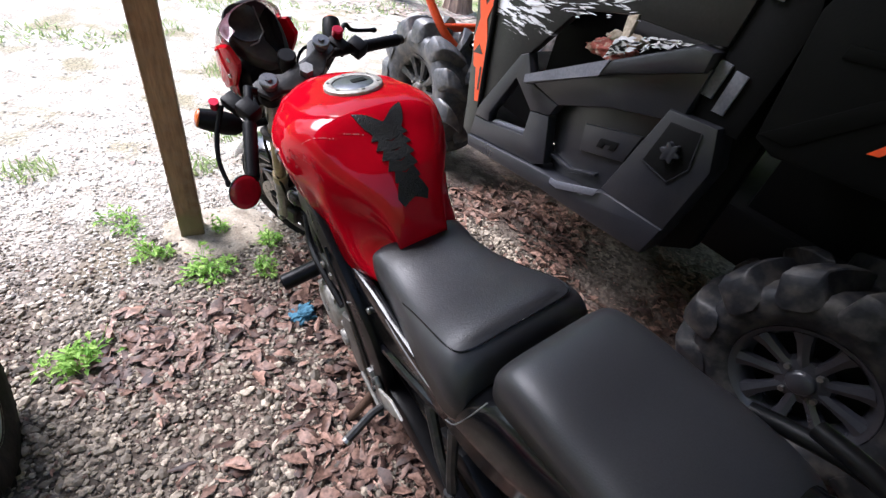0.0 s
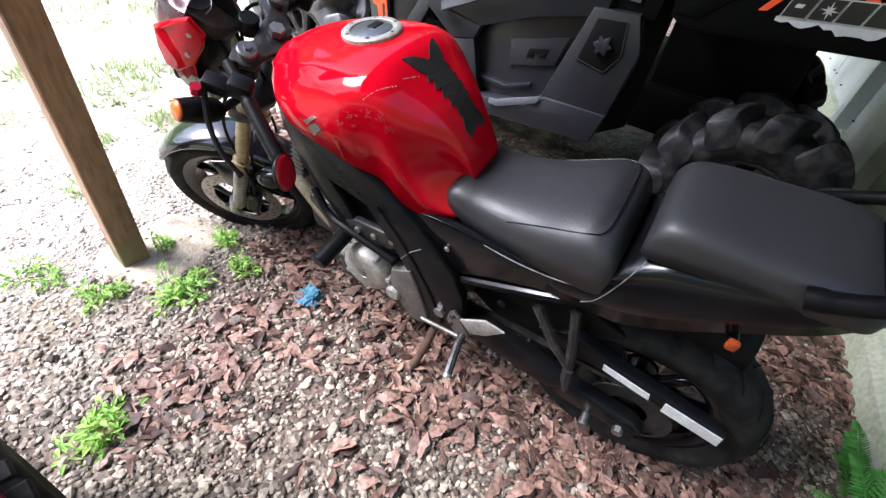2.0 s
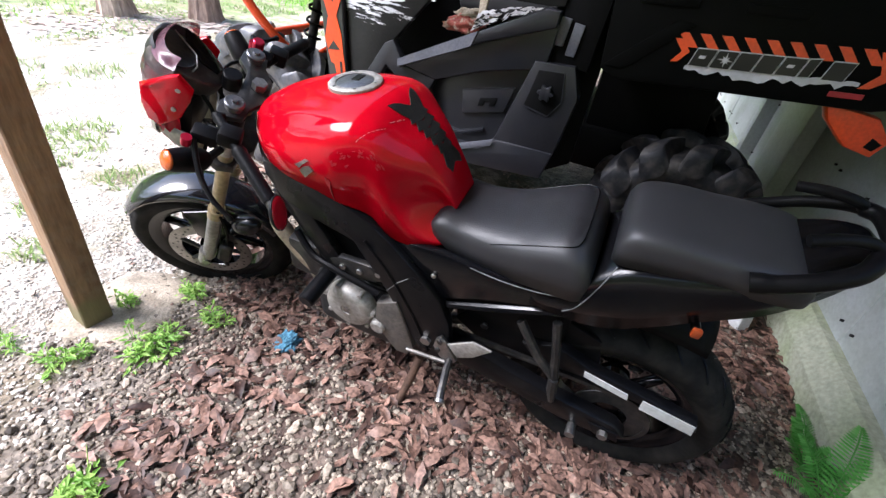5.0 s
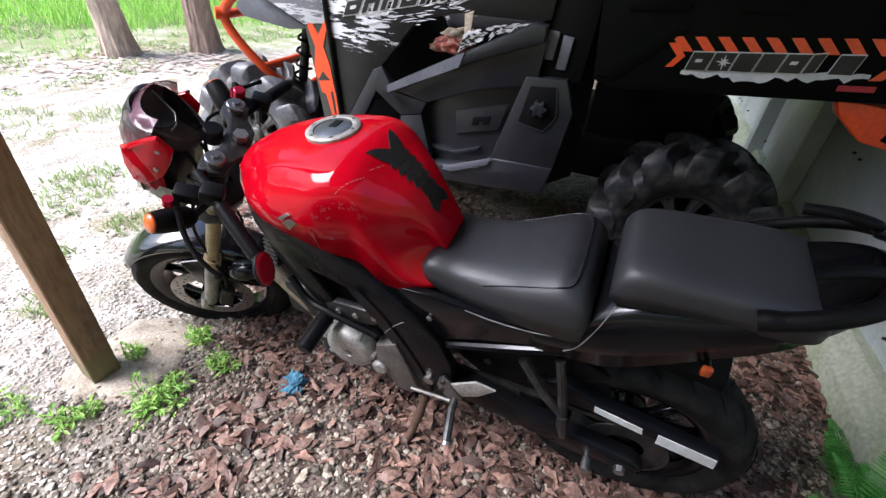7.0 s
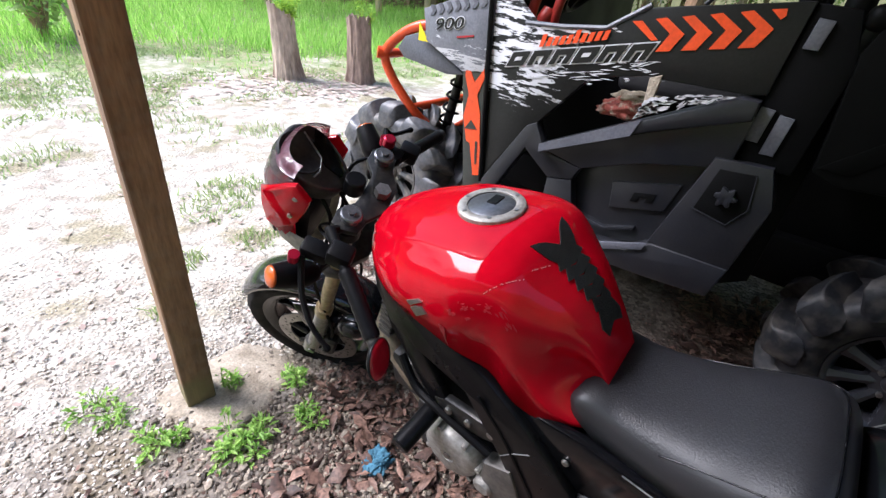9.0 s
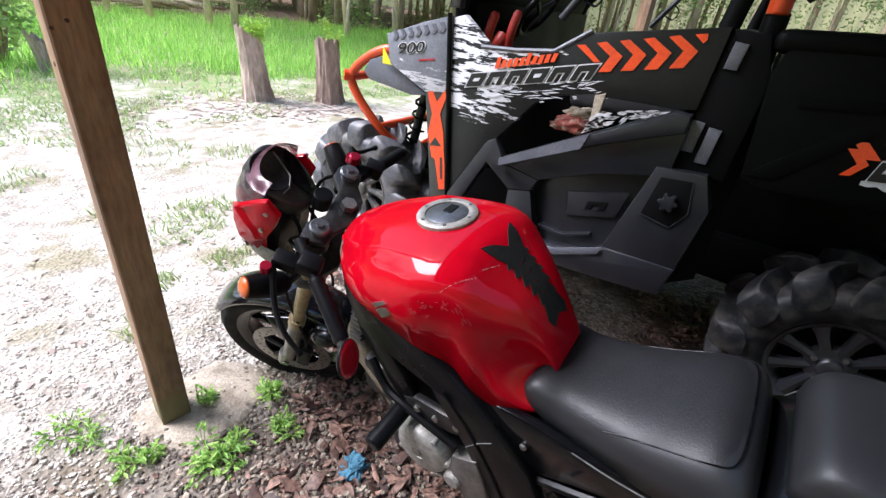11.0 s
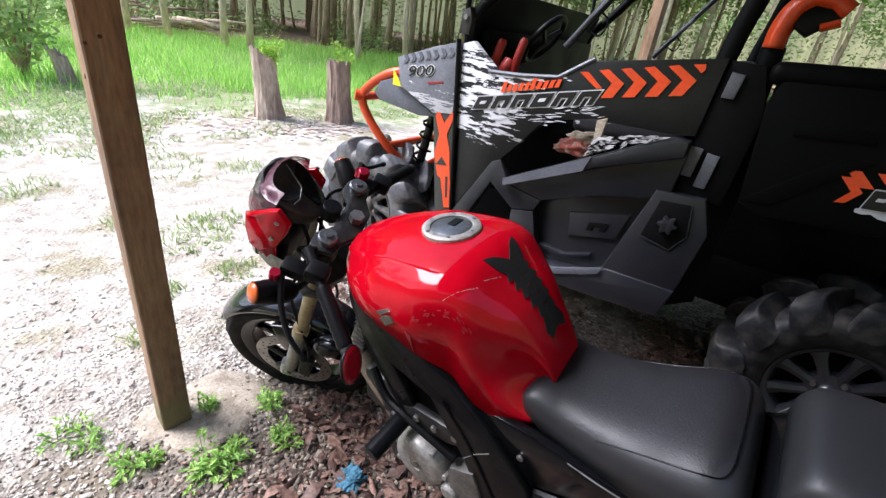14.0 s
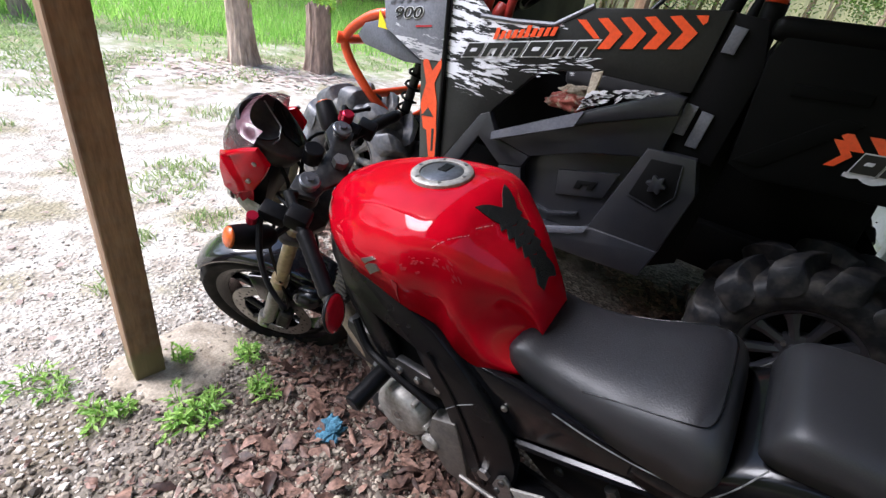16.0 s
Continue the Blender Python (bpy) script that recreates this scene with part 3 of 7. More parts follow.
# pale scratches along the flank
q = random.Random(12)
for (ya, ua), (yb, ub), n in (((0.742, -0.76), (0.699, -0.41), 13), ((0.700, -0.33), (0.684, -0.16), 7), ((0.628, 0.02), (0.640, 0.12), 3)):
    for k in range(n):
        f = (k + q.uniform(-0.3, 0.3)) / n
        y, u = ya + (yb - ya) * f, ua + (ub - ua) * f
        dy, du = (yb - ya) / n * q.uniform(0.3, 0.7), (ub - ua) / n * q.uniform(0.3, 0.7)
        on_tank([(y, u), (y + dy, u + du), (y + dy + 0.0009, u + du + 0.004), (y + 0.0009, u + 0.003)], SCRATCH, "scratch", "pale scratch in the paint", 0.0006)
# badge: two slanted silver strokes
for pts in ([(0.894, -0.902), (0.864, -0.870), (0.854, -0.886), (0.872, -0.905), (0.884, -0.925)], [(0.886, -0.940), (0.872, -0.920), (0.853, -0.915), (0.843, -0.943), (0.874, -0.974)]):
    on_tank(pts, STEEL, "badge_stroke", "silver badge stroke", 0.0035)
# worn patch of old lettering on the flank, now only pale flecks
q = random.Random(5)
for k in range(46):
    f = q.random()
    y, u, w, h = 0.685 + 0.135 * f, -0.80 - 0.16 * f + q.gauss(0, 0.022), q.uniform(0.002, 0.007), q.uniform(0.004, 0.013)
    on_tank([(y, u), (y - w, u + h * q.uniform(0.2, 1)), (y - w * q.uniform(1.0, 1.6), u - h * q.uniform(0, 0.6)), (y - w * 0.5, u - h)], RED_MATT, "worn_mark", "faded fleck of lettering", 0.0006)


# seats
def shell(name, ys, ws, tops, bots, material, label, px=0.6, pz=0.5, across=26, steps=36, parent=None, shift=0.0, dip=0.0):
    def at(y, u):
        w, t, b = along(ys, ws, y), along(ys, tops, y), along(ys, bots, y)
        a = u * math.pi / 2
        s, c = math.sin(a), math.cos(a)
        h = abs(c) ** pz
        return Vector((shift + w * math.copysign(abs(s) ** px, s), y, b + (t - b) * h - dip * max(0.0, 1 - abs(u) * 2.2) * (t - b)))
    bm = bmesh.new()
    loft(bm, [ys[0] + (ys[-1] - ys[0]) * k / steps for k in range(steps + 1)], at, across)
    ob = bpart(name, bm, material, label, True, parent)
    return ob, at


SY = [0.186, 0.200, 0.225, 0.259, 0.307, 0.366, 0.434, 0.502, 0.550, 0.574, 0.589]
rider, rider_at = shell("rider_seat", SY, [0.128, 0.146, 0.154, 0.152, 0.146, 0.135, 0.124, 0.115, 0.112, 0.106, 0.086],
                        [0.490, 0.540, 0.571, 0.581, 0.564, 0.537, 0.516, 0.507, 0.508, 0.497, 0.470],
                        [0.455, 0.448, 0.446, 0.444, 0.436, 0.424, 0.410, 0.413, 0.438, 0.456, 0.468], VINYL, "black vinyl rider seat with stitched panel", 0.64, 0.34, 34, 48)
# stitched panel: a raised seam round the sitting surface
for sgn in (1, -1):
    bm = bmesh.new()
    pts = [rider_at(y, sgn * u) + Vector((0, 0, 0.001)) for y, u in ((0.425, 0.72), (0.40, 0.66), (0.36, 0.60), (0.31, 0.56), (0.27, 0.53), (0.245, 0.45), (0.236, 0.30), (0.234, 0.12), (0.234, 0.0))]
    tube(bm, spline(pts, 5), 0.0016, 5)
    bpart("seam", bm, BLACK_GLOSS, "stitched seam", True, rider)
bm = bmesh.new()
loft(bm, [0.234 + 0.34 * k / 30 for k in range(31)], lambda y, u: rider_at(y, u * along([0.234, 0.26, 0.31, 0.36, 0.42, 0.50, 0.574], [0.06, 0.50, 0.56, 0.60, 0.70, 0.62, 0.50], y)) + Vector((0, 0, 0.0009)), 18, close_bottom=False)
bpart("seat_panel", bm, VINYL_GRAIN, "pebble-grained seat centre panel", True, rider)

PY = [-0.171, -0.160, -0.132, -0.064, 0.014, 0.082, 0.138, 0.163, 0.174]
pillion, _ = shell("pillion_seat", PY, [0.095, 0.108, 0.117, 0.121, 0.120, 0.119, 0.117, 0.111, 0.102],
                   [0.625, 0.645, 0.660, 0.662, 0.656, 0.654, 0.645, 0.632, 0.612],
                   [0.596, 0.594, 0.592, 0.588, 0.582, 0.572, 0.560, 0.555, 0.556], VINYL, "black vinyl pillion seat", 0.36, 0.34, 34, 44)

# tail fairing
FY = [-0.240, -0.228, -0.185, -0.12, -0.04, 0.05, 0.12, 0.18, 0.24, 0.30]
tail, _ = shell("tail_fairing", FY, [0.03, 0.055, 0.085, 0.112, 0.128, 0.138, 0.142, 0.145, 0.146, 0.145],
                [0.700, 0.705, 0.690, 0.650, 0.620, 0.592, 0.570, 0.530, 0.475, 0.450],
                [0.668, 0.655, 0.610, 0.555, 0.505, 0.440, 0.395, 0.382, 0.380, 0.382], BLACK_GLOSS, "black tail fairing with scraped edges", 0.30, 0.42, 26, 40)
for sgn in (1, -1):
    bm = bmesh.new()
    plate(bm, [(0.668, 0.414), (0.60, 0.424), (0.53, 0.430), (0.452, 0.424), (0.34, 0.428), (0.235, 0.440), (0.205, 0.412), (0.30, 0.362), (0.42, 0.318), (0.512, 0.268), (0.585, 0.345)], sgn * 0.118, sgn * 0.140, 0.006)
    cover = bpart("side_cover", bm, BLACK_GLOSS, "black side cover under the seat")
    bm = bmesh.new()
    cyl(bm, (sgn * 0.139, 0.545, 0.345), (sgn * 0.146, 0.545, 0.345), 0.008, 10, bevel=0.002)
    bpart("cover_screw", bm, STEEL, "", 40, cover)
    bm = bmesh.new()
    tube(bm, spline([(sgn * 0.142, 0.455, 0.421), (sgn * 0.145, 0.38, 0.420), (sgn * 0.147, 0.30, 0.428), (sgn * 0.147, 0.232, 0.444)], 6), 0.0014, 5)
    bpart("edge_scrape", bm, SCUFF, "scraped pale edge")
    bm = bmesh.new()
    tube(bm, spline([(sgn * 0.147, 0.225, 0.400), (sgn * 0.147, 0.20, 0.43), (sgn * 0.140, 0.175, 0.50), (sgn * 0.125, 0.158, 0.560)], 6), 0.0013, 5)
    bpart("edge_scrape", bm, SCUFF, "scraped pale edge")
    # grab handle, joined to its rail behind the seat
    bm = bmesh.new()
    pts = spline([(sgn * 0.128, -0.052, 0.630), (sgn * 0.130, -0.095, 0.650), (sgn * 0.124, -0.145, 0.677), (sgn * 0.104, -0.190, 0.702), (sgn * 0.072, -0.212, 0.722)], 6)
    tube(bm, pts, [(0.019 if sgn < 0 else 0.012)] * 4 + [(0.017 if sgn < 0 else 0.012)] * (len(pts) - 4), 10)
    bpart("grab_handle", bm, BLACK, "black grab handle")
    bm = bmesh.new()
    tube(bm, spline([(sgn * 0.072, -0.212, 0.722), (sgn * 0.064, -0.195, 0.735), (sgn * 0.075, -0.15, 0.735), (sgn * 0.088, -0.100, 0.722)], 6), 0.011, 10)
    bpart("grab_rail", bm, BLACK, "black upper grab rail")
    if sgn < 0:
        bm = bmesh.new()
        tube(bm, spline([(0.072, -0.212, 0.722), (0.045, -0.232, 0.727), (-0.045, -0.232, 0.727), (-0.072, -0.212, 0.722)], 6), 0.015, 10)
        bpart("grab_crossbar", bm, BLACK, "black rear crossbar of the grab rail", True)
    bm = bmesh.new()
    cyl(bm, (sgn * 0.10, -0.03, 0.472), (sgn * 0.138, -0.034, 0.470), 0.010, 10)
    part_w = bpart("rear_indicator", bm, BLACK, "black indicator stalk")
    bm = bmesh.new()
    box(bm, (sgn * 0.134, -0.042, 0.464), (sgn * 0.148, -0.022, 0.488), 0.005, seg=2)
    bpart("lens", bm, AMBER_DIM, "dull amber lens", 40, part_w)

# frame: black cast beams with a three-cornered opening on each side
for sgn in (1, -1):
    for nm, poly, x0, x1, mt, lb in (
            ("main_beam", [(1.10, 0.530), (1.02, 0.512), (0.90, 0.510), (0.80, 0.492), (0.725, 0.466), (0.655, 0.412), (0.585, 0.345), (0.516, 0.273), (0.482, 0.190), (0.473, 0.107), (0.485, 0.02), (0.531, -0.026), (0.589, 0.056), (0.677, 0.239), (0.754, 0.354), (0.768, 0.378), (0.908, 0.400), (1.0, 0.408), (1.10, 0.425)], 0.126, 0.158, BLACK_PAINT, "broad black main frame beam"),
            ("frame_strut", [(1.06, 0.425), (0.945, 0.418), (0.905, 0.398), (0.826, 0.282), (0.820, 0.232), (0.862, 0.222), (0.905, 0.268), (1.02, 0.372)], 0.122, 0.150, BLACK_PAINT, "black front frame strut"),
            ("engine_mount", [(0.862, 0.262), (0.826, 0.286), (0.677, 0.300), (0.672, 0.262), (0.720, 0.236), (0.840, 0.214)], 0.130, 0.152, DARK_METAL, "dark engine mounting plate")):
        bm = bmesh.new()
        plate(bm, poly, x0, x1, 0.006)
        for v in bm.verts:
            v.co.x = sgn * v.co.x * along([0.5, 0.85, 1.0, 1.08, 1.12], [1.0, 1.0, 0.86, 0.60, 0.45], v.co.y)
        bmesh.ops.recalc_face_normals(bm, faces=bm.faces)
        ob = bpart(nm, bm, mt, lb)
        if nm == "engine_mount":
            for y, z in ((0.700, 0.280), (0.760, 0.262), (0.815, 0.255)):
                bm = bmesh.new()
                cyl(bm, (sgn * 0.150, y, z), (sgn * 0.160, y, z), 0.010, 8, bevel=0.002)
                bpart("mount_bolt", bm, STEEL, "", 40, ob)
    # raised rib along the beam's lower run
    bm = bmesh.new()
    tube(bm, spline([(sgn * 0.159, 0.735, 0.395), (sgn * 0.160, 0.66, 0.300), (sgn * 0.160, 0.585, 0.160), (sgn * 0.159, 0.535, 0.03)], 6), 0.004, 6)
    bpart("beam_rib", bm, BLACK_PAINT, "")
    if sgn < 0:
        bm = bmesh.new()
        tube(bm, [(-0.1595, 0.672, 0.235), (-0.1605, 0.640, 0.285), (-0.1595, 0.608, 0.318)], 0.0014, 5)
        bpart("edge_scrape", bm, SCUFF, "scraped pale edge")
    bm = bmesh.new()
    cyl(bm, (sgn * 0.155, 0.544, 0.085), (sgn * 0.168, 0.544, 0.085), 0.017, 6)
    bpart("pivot_bolt", bm, STEEL)
    bm = bmesh.new()
    tube(bm, [(sgn * 0.132, 0.525, 0.235), (sgn * 0.136, 0.40, 0.298), (sgn * 0.136, 0.289, 0.352), (sgn * 0.12, 0.12, 0.42)], 0.012, 8)
    bpart("subframe_rail", bm, BLACK_GLOSS, "dark subframe rail")
bm = bmesh.new()
cyl(bm, (0, 1.075, 0.33), (0, 1.005, 0.50), 0.04, 16)
bpart("steering_head", bm, BLACK_PAINT)

bm = bmesh.new()
box(bm, (-0.105, 0.19, 0.20), (0.105, 0.60, 0.42), 0.02)
box(bm, (-0.11, 0.60, 0.18), (0.11, 0.95, 0.44), 0.02)
bpart("airbox", bm, UTV_DARK, "black airbox and battery tray")

# engine
bm = bmesh.new()
box(bm, (-0.125, 0.55, -0.10), (0.125, 0.96, 0.13), 0.03, seg=2)
box(bm, (-0.09, 0.86, 0.05), (0.09, 1.08, 0.20), 0.02, pose(0, 0, 0), 2)
engine = bpart("engine", bm, DARK_METAL, "dark V-twin engine block")
for k in range(7):
    bm = bmesh.new()
    box(bm, (-0.095, 0.62, 0.14 + k * 0.018), (0.095, 0.83, 0.147 + k * 0.018), 0.002)
    bpart("cooling_fin", bm, DARK_METAL, "", 40, engine)
bm = bmesh.new()
cx, cy, cz = -0.125, 0.805, 0.085
lathe(bm, [(0.0, 0.0), (0.018, 0.0), (0.020, -0.003), (0.060, -0.002), (0.072, 0.004), (0.080, 0.014), (0.084, 0.045)], 36, m=Matrix.Translation((-0.172, cy, cz)))
stator = bpart("generator_cover", bm, ALLOY, "dull grey round generator cover", 40, engine)
for k in range(7):
    a = k * 2 * math.pi / 7 + 0.3
    bm = bmesh.new()
    cyl(bm, (-0.165, cy + 0.085 * math.cos(a), cz + 0.085 * math.sin(a)), (-0.125, cy + 0.085 * math.cos(a), cz + 0.085 * math.sin(a)), 0.008, 8)
    bpart("cover_bolt", bm, ALLOY, "", 40, engine)
bm = bmesh.new()
cyl(bm, (-0.176, cy, cz), (-0.170, cy, cz), 0.011, 6)
bpart("cover_plug", bm, STEEL, "", 40, engine)
bm = bmesh.new()
plate(bm, [(0.600, -0.03), (0.640, -0.035), (0.690, 0.03), (0.712, 0.10), (0.705, 0.167), (0.640, 0.205), (0.618, 0.15), (0.582, 0.02)], -0.166, -0.125, 0.008)
bpart("sprocket_cover", bm, ENGINE, "grey front sprocket cover", 40, engine)
bm = bmesh.new()
cyl(bm, (-0.120, 0.700, 0.058), (-0.176, 0.700, 0.058), 0.026, 16, bevel=0.006)
bpart("water_pump", bm, ALLOY, "", 40, engine)
bm = bmesh.new()
box(bm, (-0.095, 0.98, 0.02), (0.095, 1.015, 0.33), 0.006, pose(0, 0.12, 0, 14))
rad = bpart("radiator", bm, DARK_METAL, "dusty dark radiator")
for k in range(16):
    bm = bmesh.new()
    box(bm, (-0.10, 0.978, 0.035 + k * 0.018), (0.10, 1.017, 0.039 + k * 0.018), 0, pose(0, 0.12, 0, 14))
    bpart("radiator_fin", bm, ENGINE, "", False, rad)
for sgn in (1, -1):
    bm = bmesh.new()
    cyl(bm, (sgn * 0.145, 0.868, 0.200), (sgn * 0.265, 0.872, 0.185), 0.024, 18, bevel=0.004)
    bpart("frame_slider", bm, BLACK, "black plastic frame slider")
bm = bmesh.new()
tube(bm, spline([(0.03, 1.02, 0.10), (0.02, 1.10, -0.02), (0.03, 1.0, -0.13), (0.06, 0.75, -0.15), (0.12, 0.5, -0.12), (0.17, 0.30, -0.02)], 6), 0.022, 12)
bpart("exhaust_pipe", bm, DARK_METAL, "dull exhaust pipe")
bm = bmesh.new()
cyl(bm, (0.19, 0.30, 0.0), (0.20, -0.20, 0.17), 0.055, 20, bevel=0.012)
bpart("silencer", bm, DARK_METAL, "dark silencer")
bm = bmesh.new()
tube(bm, spline([(-0.02, 1.13, 0.27), (-0.06, 1.116, 0.225), (-0.066, 1.062, 0.157), (-0.064, 1.005, 0.090), (-0.05, 0.95, -0.02), (-0.02, 0.88, -0.12)], 6), 0.027, 14)
bpart("header_pipe", bm, HEADER, "dull tan exhaust header pipe", True)
bm = bmesh.new()
tube(bm, spline([(-0.13, 0.98, 0.30), (-0.15, 0.92, 0.25), (-0.158, 0.84, 0.235), (-0.155, 0.70, 0.20)], 6), 0.011, 8)
bpart("coolant_hose", bm, BLACK, "black rubber hose")

# dark plate and battery box inside the subframe, in front of the rear wheel
bm = bmesh.new()
plate(bm, [(0.49, 0.13), (0.42, 0.235), (0.24, 0.31), (0.10, 0.26), (0.075, 0.16), (0.16, 0.075), (0.36, 0.035)], -0.078, -0.060, 0.006)
sp = bpart("side_plate", bm, BLACK, "black plate inside the subframe")
for y, z in ((0.40, 0.15), (0.20, 0.20), (0.14, 0.15)):
    bm = bmesh.new()
    cyl(bm, (-0.086, y, z), (-0.077, y, z), 0.012, 10, bevel=0.002)
    bpart("plate_bolt", bm, DARK_METAL, "dark bolt head", 40, sp)
bm = bmesh.new()
box(bm, (-0.058, 0.27, 0.10), (0.075, 0.50, 0.36), 0.02, None, 2)
bpart("battery_box", bm, UTV_DARK, "black battery box", 40)

# swingarm, chain and rear wheel
for sgn in (1, -1):
    bm = bmesh.new()
    plate(bm, [(0.54, 0.035), (0.54, 0.10), (0.40, 0.11), (0.15, 0.055), (-0.02, 0.035), (-0.055, 0.0), (-0.02, -0.035), (0.12, -0.035), (0.30, 0.0)], sgn * 0.105, sgn * 0.150, 0.010)
    arm = bpart("swingarm", bm, BLACK_PAINT, "black box-section swingarm")
    bm = bmesh.new()
    plate(bm, [(0.045, 0.018), (-0.035, 0.018), (-0.045, -0.020), (0.02, -0.024)], sgn * 0.150, sgn * 0.156, 0.002)
    bpart("adjuster_plate", bm, BLACK, "chain adjuster plate", 40, arm)
    bm = bmesh.new()
    cyl(bm, (sgn * 0.155, 0, 0), (sgn * 0.172, 0, 0), 0.014, 6)
    bpart("axle_nut", bm, STEEL, "", 40, arm)
    bm = bmesh.new()
    cyl(bm, (sgn * 0.148, 0.078, -0.035), (sgn * 0.186, 0.078, -0.035), 0.012, 12, 0.014)
    bpart("stand_spool", bm, STEEL, "pale paddock-stand spool", 40, arm)
bm = bmesh.new()
pl = [(0.285, 0.190), (0.20, 0.232), (0.10, 0.192), (-0.04, 0.170), (-0.185, 0.142), (-0.195, 0.110), (-0.04, 0.135), (0.10, 0.150), (0.24, 0.140)]
plate(bm, pl, -0.118, -0.082, 0.006)
guard = bpart("chain_guard", bm, BLACK, "black chain guard taped with white strips")
for y0, z0, y1, z1, h in ((0.112, 0.184, -0.008, 0.160, 0.024), (-0.045, 0.160, -0.182, 0.140, 0.040)):
    bm = bmesh.new()
    plate(bm, [(y0, z0), (y1, z1), (y1 - 0.006, z1 - h), (y0 - 0.004, z0 - h)], -0.1215, -0.118, 0.0008)
    bpart("tape_strip", bm, WHITE_TAPE, "white tape strip", False, guard)
bm = bmesh.new()
path = [(-0.095, 0.108 * math.cos(a), 0.108 * math.sin(a)) for a in [math.pi / 2 + k * math.pi / 14 for k in range(15)]] + [(-0.095, 0.60 + 0.04 * math.cos(a), 0.05 + 0.04 * math.sin(a)) for a in [-math.pi / 2 + k * math.pi / 6 for k in range(7)]]
tube(bm, path, 0.009, 4, closed=True)
bpart("drive_chain", bm, DARK_METAL, "oily drive chain")


def wheel(parent, mtx, r_tyre, width, r_rim, name, disc_sides, offset=None):
    hw, w = width / 2, bpart(name, lathe(bmesh.new(), [(r_rim - 0.012, -width * 0.36), (r_rim + 0.004, -width * 0.38), (r_rim + 0.006, -width * 0.33), (r_rim - 0.02, -width * 0.26), (r_rim - 0.026, 0), (r_rim - 0.02, width * 0.26), (r_rim + 0.006, width * 0.33), (r_rim + 0.004, width * 0.38), (r_rim - 0.012, width * 0.36), (r_rim - 0.034, width * 0.24), (r_rim - 0.038, 0), (r_rim - 0.034, -width * 0.24)], 56, True, mtx), BLACK_GLOSS, "black alloy wheel", 40, parent)
    if offset:
        w.location = offset
    prof = [(r_rim - 0.002, -width * 0.36), (r_rim + 0.012, -width * 0.43), (r_rim + (r_tyre - r_rim) * 0.5, -hw), (r_tyre - 0.030, -hw * 0.92), (r_tyre - 0.012, -hw * 0.66), (r_tyre - 0.002, -hw * 0.3), (r_tyre, 0)]
    prof += [(r, -x) for r, x in prof[-2::-1]]
    part("tyre", lathe(bmesh.new(), prof, 64, False, mtx), RUBBER, w, "grey weathered road tyre", True)
    # tread grooves as thin raised blades
    for k in range(22):
        for s in (1, -1):
            bm = bmesh.new()
            a0 = (k + (0.5 if s > 0 else 0)) * 2 * math.pi / 22
            pts = []
            for q in range(5):
                f = q / 4
                x = s * hw * (0.15 + 0.62 * f)
                rr = r_tyre + 0.0006 - 0.012 * max(0, (abs(x) / hw - 0.3) / 0.36) ** 1.4
                a = a0 + 0.16 * f
                pts.append(mtx @ Vector((x, rr * math.cos(a), rr * math.sin(a))))
            tube(bm, pts, 0.0022, 4)
            part("tread_groove", bm, BLACK, w)
    part("hub", lathe(bmesh.new(), [(0.0, -0.07), (0.03, -0.07), (0.045, -0.05), (0.048, 0.05), (0.03, 0.07), (0.0, 0.07)], 24, False, mtx), BLACK_GLOSS, w, "", 40)
    for k in range(3):
        for off in (-0.20, 0.20):
            a, b = k * 2 * math.pi / 3 + 0.5, k * 2 * math.pi / 3 + 0.5 + off * 1.9
            bm = bmesh.new()
            p0, p1 = Vector((0, 0.04 * math.cos(a), 0.04 * math.sin(a))), Vector((0, (r_rim - 0.03) * math.cos(b), (r_rim - 0.03) * math.sin(b)))
            tube(bm, [mtx @ p0, mtx @ p0.lerp(p1, 0.3), mtx @ p1], [0.022, 0.017, 0.014], 8)
            part("spoke", bm, BLACK_GLOSS, w, "", True)
    for s, rd in disc_sides:
        d = part("brake_disc", lathe(bmesh.new(), [(rd * 0.70, s - 0.0025), (rd, s - 0.0025), (rd, s + 0.0025), (rd * 0.70, s + 0.0025)], 48, True, mtx), STEEL, w, "drilled steel brake disc", 40)
        # holes are not cut: black dots carry their shade
        bm = bmesh.new()
        for k in range(36):
            a, rr = k * 2 * math.pi / 36, rd * (0.78 + 0.06 * (k % 3))
            for e in (-0.0032, 0.0026):
                c = Vector((s + e, rr * math.cos(a), rr * math.sin(a)))
                cyl(bm, mtx @ c, mtx @ (c + Vector((0.0006, 0, 0))), 0.0045, 8)
        part("disc_hole_dot", bm, BLACK_INK, w, "rows of black dots painted for drilled holes")
        for k in range(5):
            a = k * 2 * math.pi / 5
            bm = bmesh.new()
            tube(bm, [mtx @ Vector((s, 0.04 * math.cos(a), 0.04 * math.sin(a))), mtx @ Vector((s, rd * 0.74 * math.cos(a + 0.25), rd * 0.74 * math.sin(a + 0.25)))], 0.008, 6)
            part("disc_carrier", bm, DARK_METAL, w)
    return w


wheel(bike, Matrix(), WHEEL_R, 0.160, 0.216, "rear_wheel", [(0.075, 0.11)], UP)
part("sprocket", lathe(bmesh.new(), [(0.055, -0.098), (0.104, -0.098), (0.106, -0.095), (0.104, -0.092), (0.055, -0.092)], 40, True), DARK_METAL, bike, "rear chain sprocket", 40, UP)
bm = bmesh.new()
loft(bm, [-0.16 + k * 0.03 for k in range(14)], lambda y, u: Vector((0.085 * math.sin(u * 1.3), y + 0.05, 0.33 + 0.10 * math.cos(u * 1.2) - 0.9 * max(0, -y - 0.02) ** 2)), 12)
